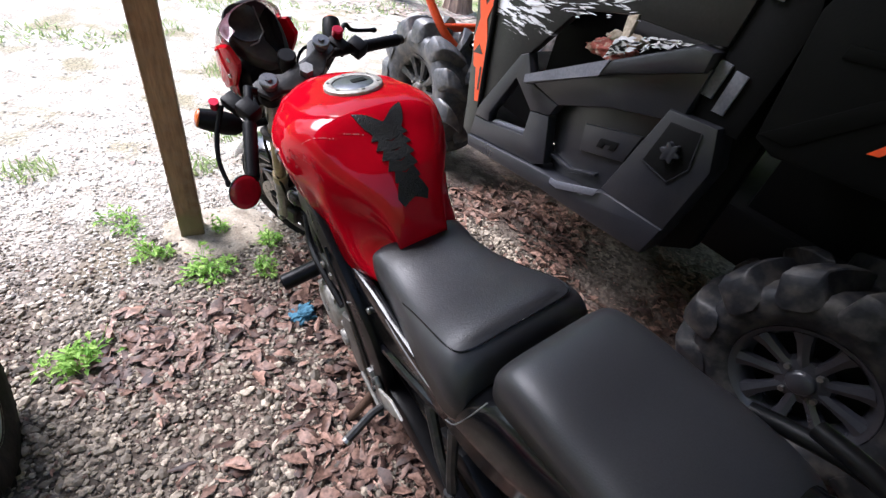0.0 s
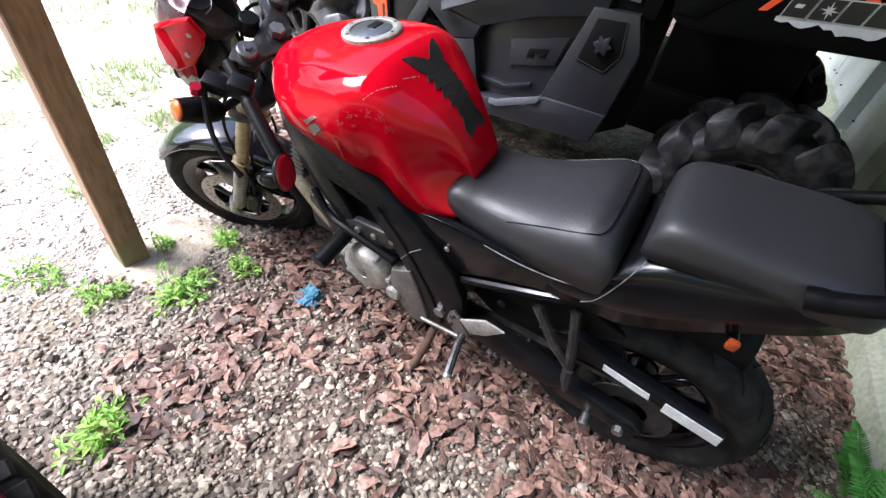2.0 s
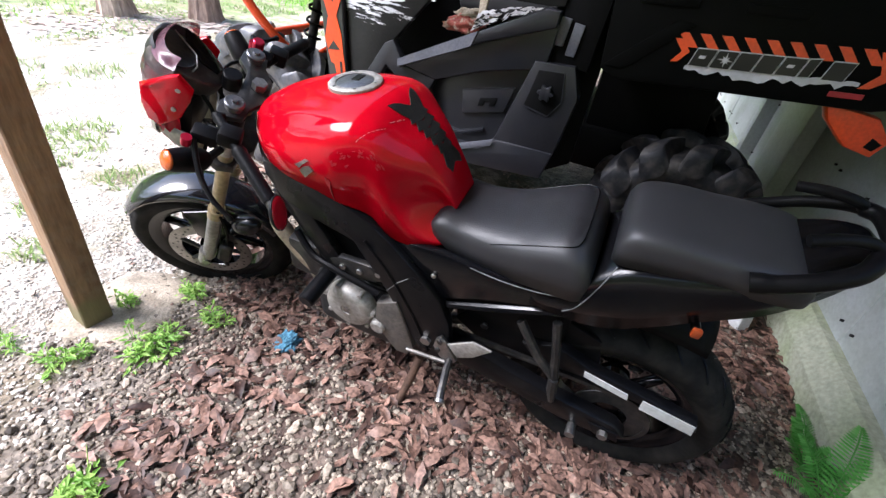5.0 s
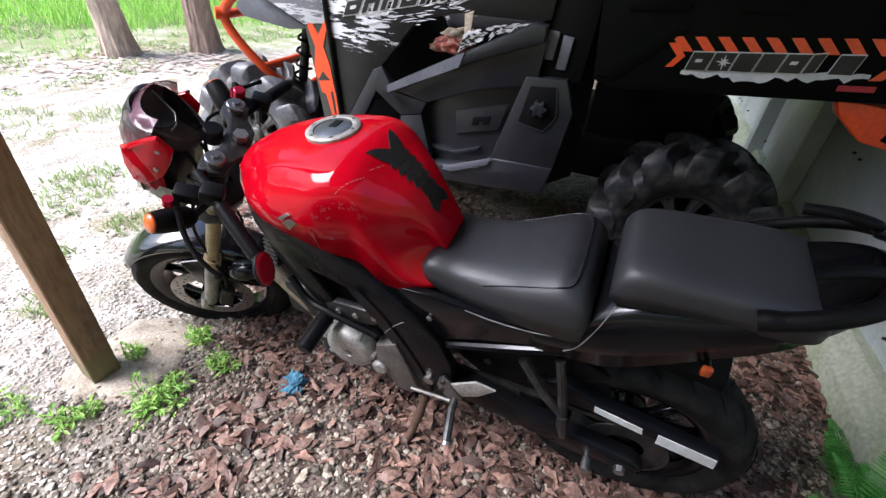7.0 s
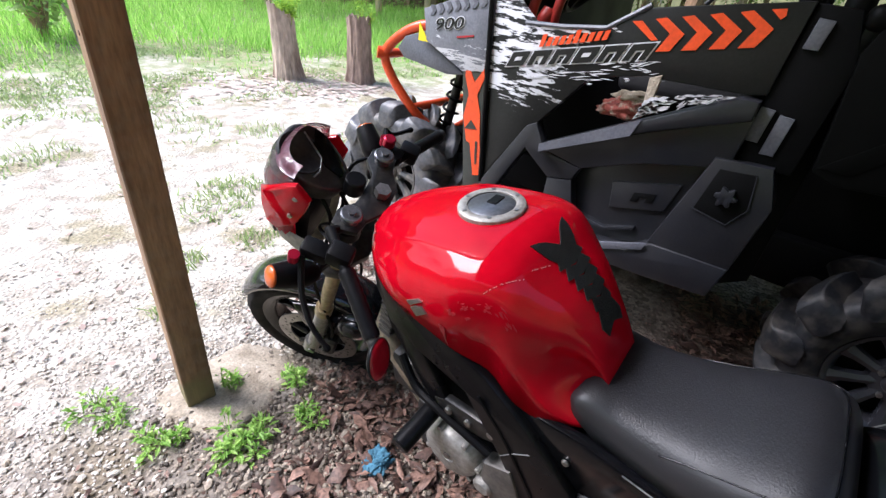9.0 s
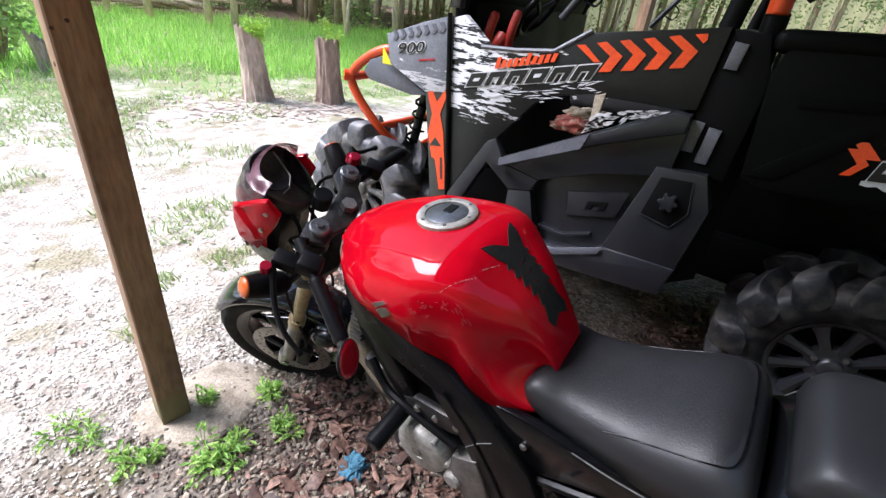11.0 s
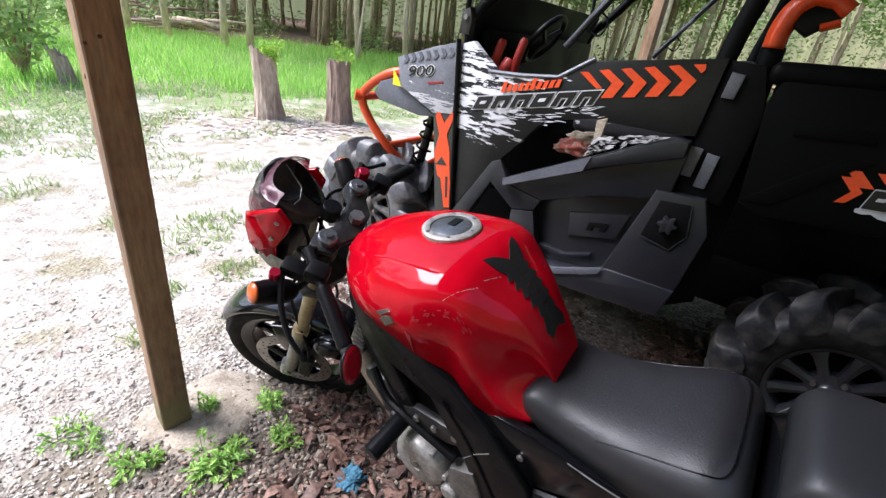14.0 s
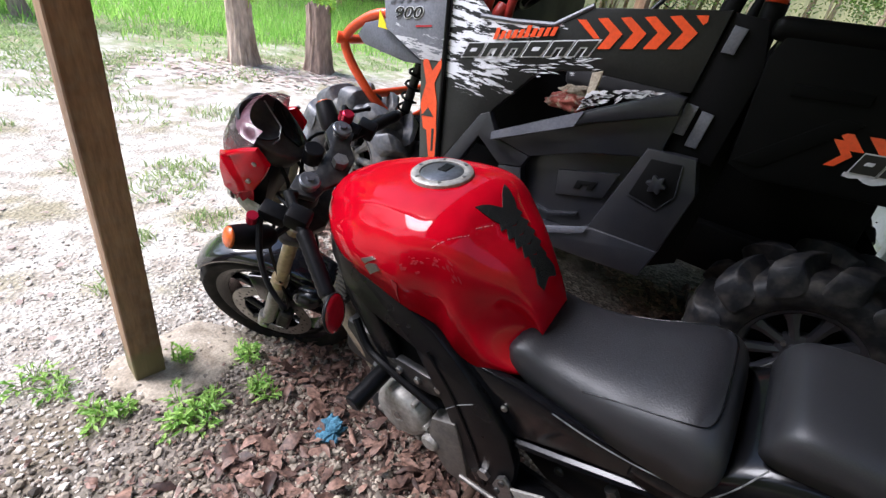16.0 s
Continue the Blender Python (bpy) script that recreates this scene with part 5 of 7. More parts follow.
upart("front_wing", plate(bmesh.new(), [(1.81, 1.09), (1.95, 1.045), (1.99, 0.99), (1.95, 0.955), (1.70, 0.93), (1.60, 0.945), (1.80, 1.04)], 0.86, 1.0, 0.008), UTV_GREY, "grey front wing edge")
xp = upart("cowl_panel", plate(bmesh.new(), [(1.60, 0.985), (1.505, 1.14), (1.425, 0.545), (1.436, 0.36), (1.515, 0.40), (1.528, 0.53)], F + 0.004, T, 0.004), UTV_OLIVE, "narrow panel with orange angular marks")
upart("orange_mark", plate(bmesh.new(), [(1.577, 1.008), (1.528, 0.935), (1.492, 0.993), (1.484, 0.960), (1.508, 0.889), (1.481, 0.816), (1.466, 0.721), (1.434, 0.560), (1.474, 0.548), (1.512, 0.685), (1.532, 0.690), (1.563, 0.791), (1.549, 0.881), (1.578, 0.953)], F + 0.0005, F + 0.004), ORANGE, "flat orange angular mark", False, xp)
for poly in ([(1.520, 0.784), (1.548, 0.741), (1.486, 0.751)], [(1.485, 0.700), (1.472, 0.600), (1.463, 0.602), (1.474, 0.702)]):
    upart("grey_mark", plate(bmesh.new(), poly, F - 0.0015, F + 0.001), UTV_OLIVE, "grey gap in the mark", False, xp)
upart("pillar_strip", tube(bmesh.new(), [(F - 0.008, 1.425, 0.54), (F - 0.008, 1.50, 1.28)], 0.010, 8), BLACK, "black vertical strip")
door = upart("door", plate(bmesh.new(), [(1.485, 1.265), (1.435, 1.280), (1.30, 1.178), (1.045, 1.205), (0.925, 1.277), (0.53, 1.338), (0.545, 1.10), (0.60, 1.090), (0.83, 1.085), (0.87, 1.088), (1.06, 1.046), (1.215, 0.855), (1.255, 0.815), (1.425, 0.555), (1.440, 0.57)], F, T, 0.005), WRAP, "black door with white splash graphics")
upart("door_ledge", plate(bmesh.new(), [(1.175, 0.785), (0.83, 0.968), (0.60, 1.088), (0.55, 1.085), (0.55, 1.03), (0.82, 0.925), (1.165, 0.752)], F - 0.045, T, 0.010), UTV_BLACK, "black arm ledge", 40, door)
# sheen of the ledge, laid on as a paler grey strip
upart("ledge_sheen", plate(bmesh.new(), [(1.172, 0.789), (1.168, 0.760), (0.86, 0.905), (0.84, 0.965)], F - 0.049, F - 0.045), UTV_GREY, "grey strip painted for the sheen on the ledge face", 40, door)
upart("door_lower", plate(bmesh.new(), [(1.165, 0.768), (0.832, 0.923), (0.579, 1.066), (0.545, 1.04), (0.556, 0.880), (0.801, 0.818), (1.004, 0.735), (1.141, 0.758)], F - 0.012, T, 0.006), UTV_BLACK, "black lower door moulding", 40, door)
brace = upart("door_brace", plate(bmesh.new(), [(1.432, 0.50), (1.425, 0.545), (1.255, 0.832), (1.215, 0.852), (1.165, 0.768), (1.141, 0.758), (1.004, 0.735), (1.026, 0.683), (1.124, 0.661), (1.243, 0.744), (1.345, 0.548), (1.337, 0.511)], F - 0.014, T, 0.006), UTV_BLACK, "black door brace round an angular hole", 40, door)
upart("brace_foot", plate(bmesh.new(), [(1.124, 0.659), (1.026, 0.681), (0.973, 0.50), (1.027, 0.47), (1.44, 0.405), (1.432, 0.498), (1.337, 0.509), (1.125, 0.552)], F - 0.013, T, 0.006), UTV_BLACK, "", 40, brace)
upart("brace_lip", plate(bmesh.new(), [(1.330, 0.512), (1.127, 0.553), (1.127, 0.566), (1.318, 0.528)], F + 0.002, F + 0.03, 0.002), UTV_GREY, "paler grey lip", 40, brace)
upart("pocket_panel", plate(bmesh.new(), [(0.965, 0.485), (1.035, 0.683), (1.012, 0.742), (0.801, 0.828), (0.566, 0.885), (0.645, 0.582), (0.75, 0.505), (0.902, 0.475)], F + 0.040, F + 0.075, 0.006), UTV_BLACK, "recessed lower door pocket", 40, door)
bp = upart("pocket_badge", plate(bmesh.new(), [(0.885, 0.715), (0.66, 0.775), (0.685, 0.665), (0.87, 0.615)], F + 0.026, F + 0.042, 0.006), UTV_BLACK, "raised black plate", 40, door)
upart("badge_mark", plate(bmesh.new(), [(0.80, 0.700), (0.725, 0.718), (0.733, 0.682), (0.757, 0.676), (0.752, 0.693), (0.776, 0.688), (0.780, 0.670), (0.806, 0.664)], F + 0.022, F + 0.027, 0.002), UTV_DARK, "", 40, door)
upart("pocket_rib", plate(bmesh.new(), [(0.985, 0.545), (0.87, 0.535), (0.76, 0.575), (0.76, 0.562), (0.87, 0.517), (0.985, 0.527)], F + 0.02, F + 0.045, 0.004), UTV_BLACK, "", 40, door)
step = upart("sill", plate(bmesh.new(), [(1.44, 0.402), (1.027, 0.468), (0.87, 0.488), (0.755, 0.500), (0.680, 0.560), (0.43, 0.568), (0.455, 0.445), (0.66, 0.424), (0.95, 0.405), (1.42, 0.352)], F - 0.030, T + 0.06, 0.012), UTV_BLACK, "black moulded sill")
# sky sheen on the step, painted as a grey strip
upart("sill_sheen", plate(bmesh.new(), [(0.90, 0.486), (0.872, 0.489), (0.69, 0.562), (0.70, 0.530), (0.86, 0.462), (0.90, 0.465)], F - 0.039, F - 0.034, 0.001), UTV_GREY, "grey strip painted for the sheen on the step face", 40, step)
fil = upart("rear_column", plate(bmesh.new(), [(0.60, 0.905), (0.445, 0.915), (0.40, 0.80), (0.43, 0.565), (0.695, 0.558)], F - 0.022, T + 0.05, 0.008), UTV_BLACK, "black column with a recessed knob")
# no real depth here: the recess's shade is put into the plate's colour
upart("knob_shade_plate", plate(bmesh.new(), [(0.575, 0.875), (0.475, 0.885), (0.455, 0.78), (0.495, 0.715), (0.60, 0.735)], F - 0.026, F - 0.020, 0.002), UTV_DARK, "dark plate painted for the shade of a recess", 40, fil)
upart("recess_rim", tube(bmesh.new(), [(F - 0.026, 0.475, 0.885), (F - 0.026, 0.457, 0.778), (F - 0.026, 0.497, 0.712), (F - 0.026, 0.605, 0.732)], 0.0022, 6), UTV_BLACK, "", 40, fil)
bm = bmesh.new()
lobes = [(0.527 + (0.027 + 0.006 * math.cos(6 * a)) * math.cos(a), 0.80 + (0.027 + 0.006 * math.cos(6 * a)) * math.sin(a)) for a in [k * math.pi / 24 for k in range(48)]]
plate(bm, lobes, F - 0.046, F - 0.024, 0.003)
upart("knob", bm, UTV_BLACK, "lobed black knob", 40, fil)
col = upart("door_pillar", plate(bmesh.new(), [(0.525, 1.335), (0.43, 1.33), (0.385, 1.20), (0.40, 0.90), (0.545, 0.90), (0.545, 1.10)], F + 0.012, T + 0.05, 0.006), UTV_DARK, "dark door pillar")
for y, z, h in ((0.530, 1.02, 0.10), (0.478, 1.0, 0.115), (0.495, 1.265, 0.075)):
    upart("hinge_plate", plate(bmesh.new(), [(y + 0.016, z + h / 2), (y - 0.022, z + h / 2 - 0.004), (y - 0.014, z - h / 2), (y + 0.022, z - h / 2)], F + 0.002, F + 0.012, 0.003), UTV_GREY, "grey latch plate", 40, col)
# dark sheet closes the view through and stands in for the shade inside
upart("opening_shade_sheet", plate(bmesh.new(), [(1.47, 0.50), (1.47, 1.12), (1.30, 1.16), (0.50, 1.25), (0.50, 0.45)], F + 0.42, F + 0.45), UTV_DARK, "dark sheet standing in for the shade behind the door opening")
for nm, c, size, mt, lb, sd in (("red_cloth", (F + 0.10, 0.945, 0.955), (0.055, 0.085, 0.036), BUNDLE, "crumpled faded red cloth in the door opening", 1.0), ("pale_cloth", (F + 0.13, 0.925, 0.990), (0.050, 0.080, 0.028), CONCRETE, "pale cloth lying behind the red one", 7.0)):
    bm = bmesh.new()
    bmesh.ops.create_icosphere(bm, subdivisions=4, radius=1.0)
    for v in bm.verts:
        p = v.co.copy()
        f = 0.85 + noise.noise(p * 1.9 + Vector((sd, 0, 0))) * 0.45 + abs(noise.noise(p * 4.1 + Vector((0, sd, 0)))) * 0.3
        v.co = Vector(c) + Vector((p.x * size[0], p.y * size[1], p.z * size[2] - 0.12 * p.y * size[1])) * f
    upart(nm, bm, mt, lb, True)
upart("opening_flap", plate(bmesh.new(), [(0.868, 1.085), (0.832, 1.10), (0.838, 1.02), (0.862, 1.0)], F - 0.006, F + 0.012, 0.002), CONCRETE, "pale flap", False, door)

# printed marks: orange arrows, dark slanted blocks with pale outline
def slab(name, pts, lift, material, parent, label):
    upart(name, plate(bmesh.new(), pts, F - lift - 0.001, F - lift + 0.001), material, label, False, parent)


for k in range(4):
    y, z = 0.906 - k * 0.0715, 1.248 + k * 0.0150
    slab("arrow_mark", [(y, z), (y - 0.031, z + 0.008), (y - 0.094, z - 0.029), (y - 0.068, z - 0.080), (y - 0.028, z - 0.088), (y - 0.054, z - 0.034)], 0.002, ORANGE, door, "orange arrow")
slab("arrow_mark", [(0.973, 1.233), (0.943, 1.238), (0.880, 1.192), (0.900, 1.188)], 0.002, ORANGE, door, "orange half arrow")
slab("arrow_tip", [(0.621, 1.308), (0.587, 1.314), (0.583, 1.297), (0.592, 1.287)], 0.002, ORANGE, door, "orange tip")
for k in range(6):
    y, z, w = 1.394 - k * 0.0845, 1.022 + k * 0.0188, 0.078

    def slanted(pts):
        return [(y - a * w - b * 0.023, z + b * 0.054 + a * 0.0175) for a, b in pts]

    if k in (0, 3):
        slab("pale_outline", slanted([(-0.06, -0.08), (-0.06, 1.08), (0.96, 1.08), (0.98, 0.5), (0.96, -0.08)]), 0.0015, WHITE_INK, door, "pale outline block")
        slab("dark_block", slanted([(0.0, 0.0), (0.0, 1.0), (0.88, 1.0), (0.92, 0.5), (0.88, 0.0)]), 0.0035, BLACK_INK, door, "dark slanted block")
        slab("light_notch", slanted([(0.30, 0.38), (0.30, 0.64), (0.64, 0.64), (0.64, 0.38)]), 0.0055, WHITE_INK, door, "pale notch")
    else:
        slab("pale_outline", slanted([(-0.06, -0.08), (-0.06, 1.08), (0.97, 1.08), (0.97, -0.08), (0.57, -0.08), (0.57, 0.50), (0.36, 0.50), (0.36, -0.08)]), 0.0015, WHITE_INK, door, "pale outline block")
        slab("dark_block", slanted([(0.0, 0.0), (0.0, 1.0), (0.90, 1.0), (0.90, 0.0), (0.64, 0.0), (0.64, 0.60), (0.28, 0.60), (0.28, 0.0)]), 0.0035, BLACK_INK, door, "dark slanted block")
for k in range(10):
    y, z = 1.272 - k * 0.0242, 1.110 + k * 0.0062
    h = 0.042 if k in (0, 5) else 0.030
    slab("orange_stroke", [(y, z), (y - 0.008, z + h), (y - 0.024, z + h + 0.004), (y - 0.017, z + 0.004)], 0.0055, ORANGE, door, "orange stroke")
# thin torn streaks along the lower edge of the splash
rs = random.Random(21)
for k in range(46):
    f = rs.random()
    y, z = 1.30 - 0.46 * f, 1.012 + 0.10 * f + rs.gauss(0, 0.016)
    ln, w = rs.uniform(0.02, 0.085) * (1 - 0.3 * f), rs.uniform(0.0012, 0.004)
    t = 0.20 + rs.gauss(0, 0.12)
    slab("white_streak", [(y, z), (y - ln * 0.5, z + t * ln * 0.5 + w), (y - ln, z + t * ln), (y - ln * 0.4, z + t * ln * 0.4 - w)], 0.0012, WHITE_INK, door, "thin torn white streak")


def letters(body_text, size, m, material, parent, label, swell=0.0):
    cu = bpy.data.curves.new("number_text", "FONT")
    cu.body, cu.size, cu.extrude, cu.shear, cu.offset = body_text, size, 0.0008, 0.25, swell
    ob = new("number_text", cu)
    dg = bpy.context.evaluated_depsgraph_get()
    me = bpy.data.meshes.new_from_object(ob.evaluated_get(dg))
    bpy.data.objects.remove(ob)
    me.transform(m)
    me.materials.clear()
    me.materials.append(material)
    o = new("number_text", me)
    o.parent = parent
    tagged(o, label)


letters("900", 0.060, Matrix.Translation((F - 0.002, 1.760, 1.096)) @ Matrix(((0, 0, -1, 0), (-1, 0, 0, 0), (0, 1, 0, 0), (0, 0, 0, 1))) @ pose(0, 0, 0, 0, 0, 10) @ Matrix.Diagonal((1.62, 1.0, 1.0, 1)), WHITE_INK, hood, "white edge of the printed number", 0.003)
letters("900", 0.060, Matrix.Translation((F - 0.004, 1.760, 1.096)) @ Matrix(((0, 0, -1, 0), (-1, 0, 0, 0), (0, 1, 0, 0), (0, 0, 0, 1))) @ pose(0, 0, 0, 0, 0, 10) @ Matrix.Diagonal((1.62, 1.0, 1.0, 1)), BLACK_INK, hood, "dark printed number")
slab("red_line", [(1.640, 1.083), (1.641, 1.090), (1.560, 1.106), (1.560, 1.099)], 0.002, RED_MATT, hood, "thin red line")
for k in range(7):
    y, z = 1.79 - k * 0.040, 1.172 + k * 0.0095
    slab("grey_arrow", [(y, z + 0.012), (y - 0.020, z + 0.016), (y - 0.034, z - 0.004), (y - 0.022, z - 0.022), (y - 0.004, z - 0.024), (y - 0.016, z - 0.006)], 0.002, UTV_GREY, hood, "grey arrow")
upart("warning_tag", plate(bmesh.new(), [(1.845, 1.115), (1.790, 1.045), (1.845, 1.045)], F + 0.002, F + 0.006), YELLOW, "yellow triangular tag", False, hood)

upart("door_trim", tube(bmesh.new(), [(F + 0.002, 1.345, 1.180), (F + 0.002, 1.20, 1.186), (F + 0.002, 1.05, 1.203), (F + 0.002, 0.930, 1.283)], 0.008, 8), UTV_GREY, "worn grey edge of the door", 40, door)
slab("white_patch", [(0.870, 0.958), (0.858, 0.990), (0.848, 1.020), (0.836, 1.036), (0.818, 1.040), (0.802, 1.034), (0.808, 1.018), (0.796, 1.008), (0.806, 0.996), (0.830, 0.984)], 0.0465, WHITE_INK, door, "white paint splash")
rs = random.Random(9)
for k in range(44):
    f = k / 43
    y = 0.855 - 0.225 * f + rs.uniform(-0.012, 0.012)
    z = 0.993 + 0.40 * (0.862 - y) + rs.uniform(-0.022, 0.034) * (1 - 0.72 * f)
    ln, w, t = rs.uniform(0.014, 0.050), rs.uniform(0.0025, 0.008) * (1 - 0.35 * f), rs.choice((0.30, 0.30, 0.35, 1.4, -0.5))
    ln = ln * (0.6 if abs(t) > 0.45 else 1.0)
    slab("white_shard", [(y + ln / 2, z - t * ln / 2), (y + ln * 0.1, z + w), (y - ln / 2, z + t * ln / 2), (y - ln * 0.15, z - w * 0.8)], 0.0475, WHITE_INK, door, "white shard of the splash")
for k in range(16):
    f = k / 15
    y, z = 0.856 - 0.05 * f + rs.uniform(-0.006, 0.006), 0.985 + 0.035 * f + rs.uniform(-0.018, 0.018)
    ln, w, up = rs.uniform(0.010, 0.028), rs.uniform(0.002, 0.006), rs.uniform(-0.4, 1.3)
    slab("dark_crack", [(y + ln / 2, z - ln * 0.3 * up), (y, z + w), (y - ln / 2, z + ln * 0.3 * up), (y - ln * 0.1, z - w * 0.8)], 0.0495, BLACK_INK, door, "black gap in the splash")

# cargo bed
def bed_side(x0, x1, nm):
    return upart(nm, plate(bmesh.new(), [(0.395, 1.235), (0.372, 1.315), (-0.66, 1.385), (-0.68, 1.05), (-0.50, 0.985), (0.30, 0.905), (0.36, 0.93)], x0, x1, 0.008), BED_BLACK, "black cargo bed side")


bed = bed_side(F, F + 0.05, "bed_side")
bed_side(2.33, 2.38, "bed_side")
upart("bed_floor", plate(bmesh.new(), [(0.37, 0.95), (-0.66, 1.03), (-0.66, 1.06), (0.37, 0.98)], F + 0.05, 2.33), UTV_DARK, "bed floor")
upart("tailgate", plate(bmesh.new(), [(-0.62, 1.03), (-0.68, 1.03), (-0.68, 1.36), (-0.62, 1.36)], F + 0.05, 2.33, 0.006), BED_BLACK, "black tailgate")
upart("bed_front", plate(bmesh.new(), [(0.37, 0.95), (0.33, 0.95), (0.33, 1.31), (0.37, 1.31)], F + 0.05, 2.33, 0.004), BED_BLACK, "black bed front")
for pts in ([(0.30, 1.19), (0.12, 1.205), (0.12, 1.175), (0.30, 1.16)], [(-0.02, 1.215), (-0.2, 1.23), (-0.2, 1.20), (-0.02, 1.185)]):
    upart("bed_rib", plate(bmesh.new(), pts, F - 0.006, F + 0.002, 0.002), BED_BLACK, "", 40, bed)
upart("bed_gusset", plate(bmesh.new(), [(0.355, 0.945), (0.16, 1.13), (0.10, 1.13), (0.28, 0.945)], F - 0.004, F + 0.002, 0.001), BED_BLACK, "slanted rib", 40, bed)
upart("bed_rail", tube(bmesh.new(), [(F + 0.03, 0.38, 1.305), (F + 0.03, -0.62, 1.385)], 0.014, 10), BLACK, "bed rail", 40, bed)
bm = bmesh.new()
box(bm, (F - 0.005, -0.015, 1.303), (F + 0.13, 0.350, 1.368), 0.028, pose(0, 0, 0, -3), 3)
tagged(part("rolled_pad", bm, BED_BLACK, None, "", 50), "black rolled pad lying on the cargo bed side", "pad")
for k in range(9):
    y, z = 0.135 - k * 0.0655, 1.066 + k * 0.0072
    slab("orange_bar", [(y + 0.010, z + 0.032), (y - 0.022, z + 0.036), (y - 0.066, z - 0.004), (y - 0.034, z - 0.008)], 0.002, ORANGE, bed, "orange bar")
slab("arrow_mark", [(-0.43, 1.155), (-0.46, 1.158), (-0.505, 1.095), (-0.455, 1.05), (-0.425, 1.045), (-0.462, 1.095)], 0.002, ORANGE, bed, "orange arrow")
slab("arrow_mark", [(0.150, 1.078), (0.124, 1.081), (0.088, 1.045), (0.115, 1.008), (0.138, 1.004), (0.113, 1.042)], 0.0025, ORANGE, bed, "orange arrow")
rs = random.Random(4)
top = [(0.085 - k * 0.0182, 1.004 + k * 0.0020 + rs.uniform(-0.006, 0.010)) for k in range(29)]
bot = [(y, z - (0.012 + 0.026 * math.sin(math.pi * k / 28) * rs.uniform(0.3, 1))) for k, (y, z) in enumerate(top)]
slab("white_splash", top + bot[::-1], 0.0015, WHITE_INK, bed, "ragged white splash")
for k in range(7):
    y, z, w = 0.075 - k * 0.0655, 1.006 + k * 0.0073, 0.060 if k != 5 else 0.030
    slab("pale_outline", [(y + 0.004, z - 0.004), (y - 0.008, z + 0.058), (y - w - 0.012, z + 0.065), (y - w, z + 0.002)], 0.0035, WHITE_INK, bed, "pale outline block")
    slab("dark_block", [(y + 0.001, z - 0.001), (y - 0.009, z + 0.0545), (y - w - 0.009, z + 0.0615), (y - w + 0.0025, z + 0.005)], 0.0055, BLACK_INK, bed, "dark slanted block")
    if k in (0, 4):
        slab("light_notch", [(y - 0.020, z + 0.026), (y - 0.023, z + 0.036), (y - 0.042, z + 0.038), (y - 0.039, z + 0.028)], 0.0075, WHITE_INK, bed, "pale notch")
star = []
for k in range(16):
    a, r = k * math.pi / 8, (0.024 if k % 4 == 0 else 0.016 if k % 2 == 0 else 0.007)
    star.append((-0.028 + r * math.cos(a), 1.043 + r * math.sin(a)))
slab("star_mark", star, 0.0075, WHITE_INK, bed, "white star")
slab("small_label", [(-0.36, 1.005), (-0.36, 1.022), (-0.455, 1.032), (-0.455, 1.015)], 0.002, RED_MATT, bed, "small red label")
upart("tail_bracket", plate(bmesh.new(), [(-0.38, 0.985), (-0.55, 0.970), (-0.615, 0.905), (-0.59, 0.845), (-0.50, 0.86), (-0.41, 0.93)], F + 0.02, F + 0.09, 0.012), ORANGE, "orange tail bracket")
# dark patch laid on the bracket for the shade of a hole
upart("bracket_hole_patch", plate(bmesh.new(), [(-0.56, 0.91), (-0.595, 0.895), (-0.58, 0.868), (-0.55, 0.875)], F + 0.0185, F + 0.022), UTV_DARK, "", False)

# chassis, suspension, bumper
upart("chassis", plate(bmesh.new(), [(1.85, 0.42), (1.9, 0.60), (-0.15, 0.62), (-0.20, 0.72), (-0.22, 0.50), (-0.1, 0.42)], 1.15, 2.05, 0.02), UTV_DARK, "dark chassis")
bm = bmesh.new()
for x, k in ((0.88, 1), (2.32, -1)):
    tube(bm, spline([(x + 0.08 * k, 1.78, 1.04), (x + 0.02 * k, 1.84, 1.10), (x, 1.96, 1.06), (x - 0.01 * k, 2.07, 0.96), (x, 2.04, 0.86), (x + 0.05 * k, 1.94, 0.72), (x + 0.14 * k, 1.88, 0.62)], 6), 0.022, 12)
tube(bm, [(0.87, 2.07, 0.95), (2.33, 2.07, 0.95)], 0.021, 10)
tube(bm, [(0.93, 1.94, 0.72), (2.27, 1.94, 0.72)], 0.021, 10)
tube(bm, [(0.845, 2.10, 0.955), (0.88, 2.07, 0.95)], 0.028, 12)
upart("bumper", bm, ORANGE, "orange tubular front bumper")
for x in (1.12, 2.08):
    for pts, r, mt, nm in (([(x + 0.25 * (1 if x < 1.6 else -1), 1.93, 0.45), (x - 0.10 * (1 if x < 1.6 else -1), 1.95, 0.40)], 0.022, ORANGE, "suspension_arm"), ([(x + 0.2 * (1 if x < 1.6 else -1), 1.86, 0.62), (x - 0.08 * (1 if x < 1.6 else -1), 1.93, 0.52)], 0.018, ORANGE, "suspension_arm"),
                           ([(x + 0.02, 1.80, 0.95), (x - 0.02, 1.88, 0.45)], 0.024, DARK_METAL, "damper")):
        upart(nm, tube(bmesh.new(), pts, r, 10), mt, "orange suspension arm" if mt is ORANGE else "dark damper")
    bm = bmesh.new()
    tube(bm, [(x + 0.02 - 0.04 * k / 60 + 0.042 * math.cos(k * 0.75), 1.80 + 0.08 * k / 60 + 0.042 * math.sin(k * 0.75), 0.93 - 0.44 * k / 60) for k in range(61)], 0.007, 6)
    upart("spring", bm, BLACK, "black coil spring")
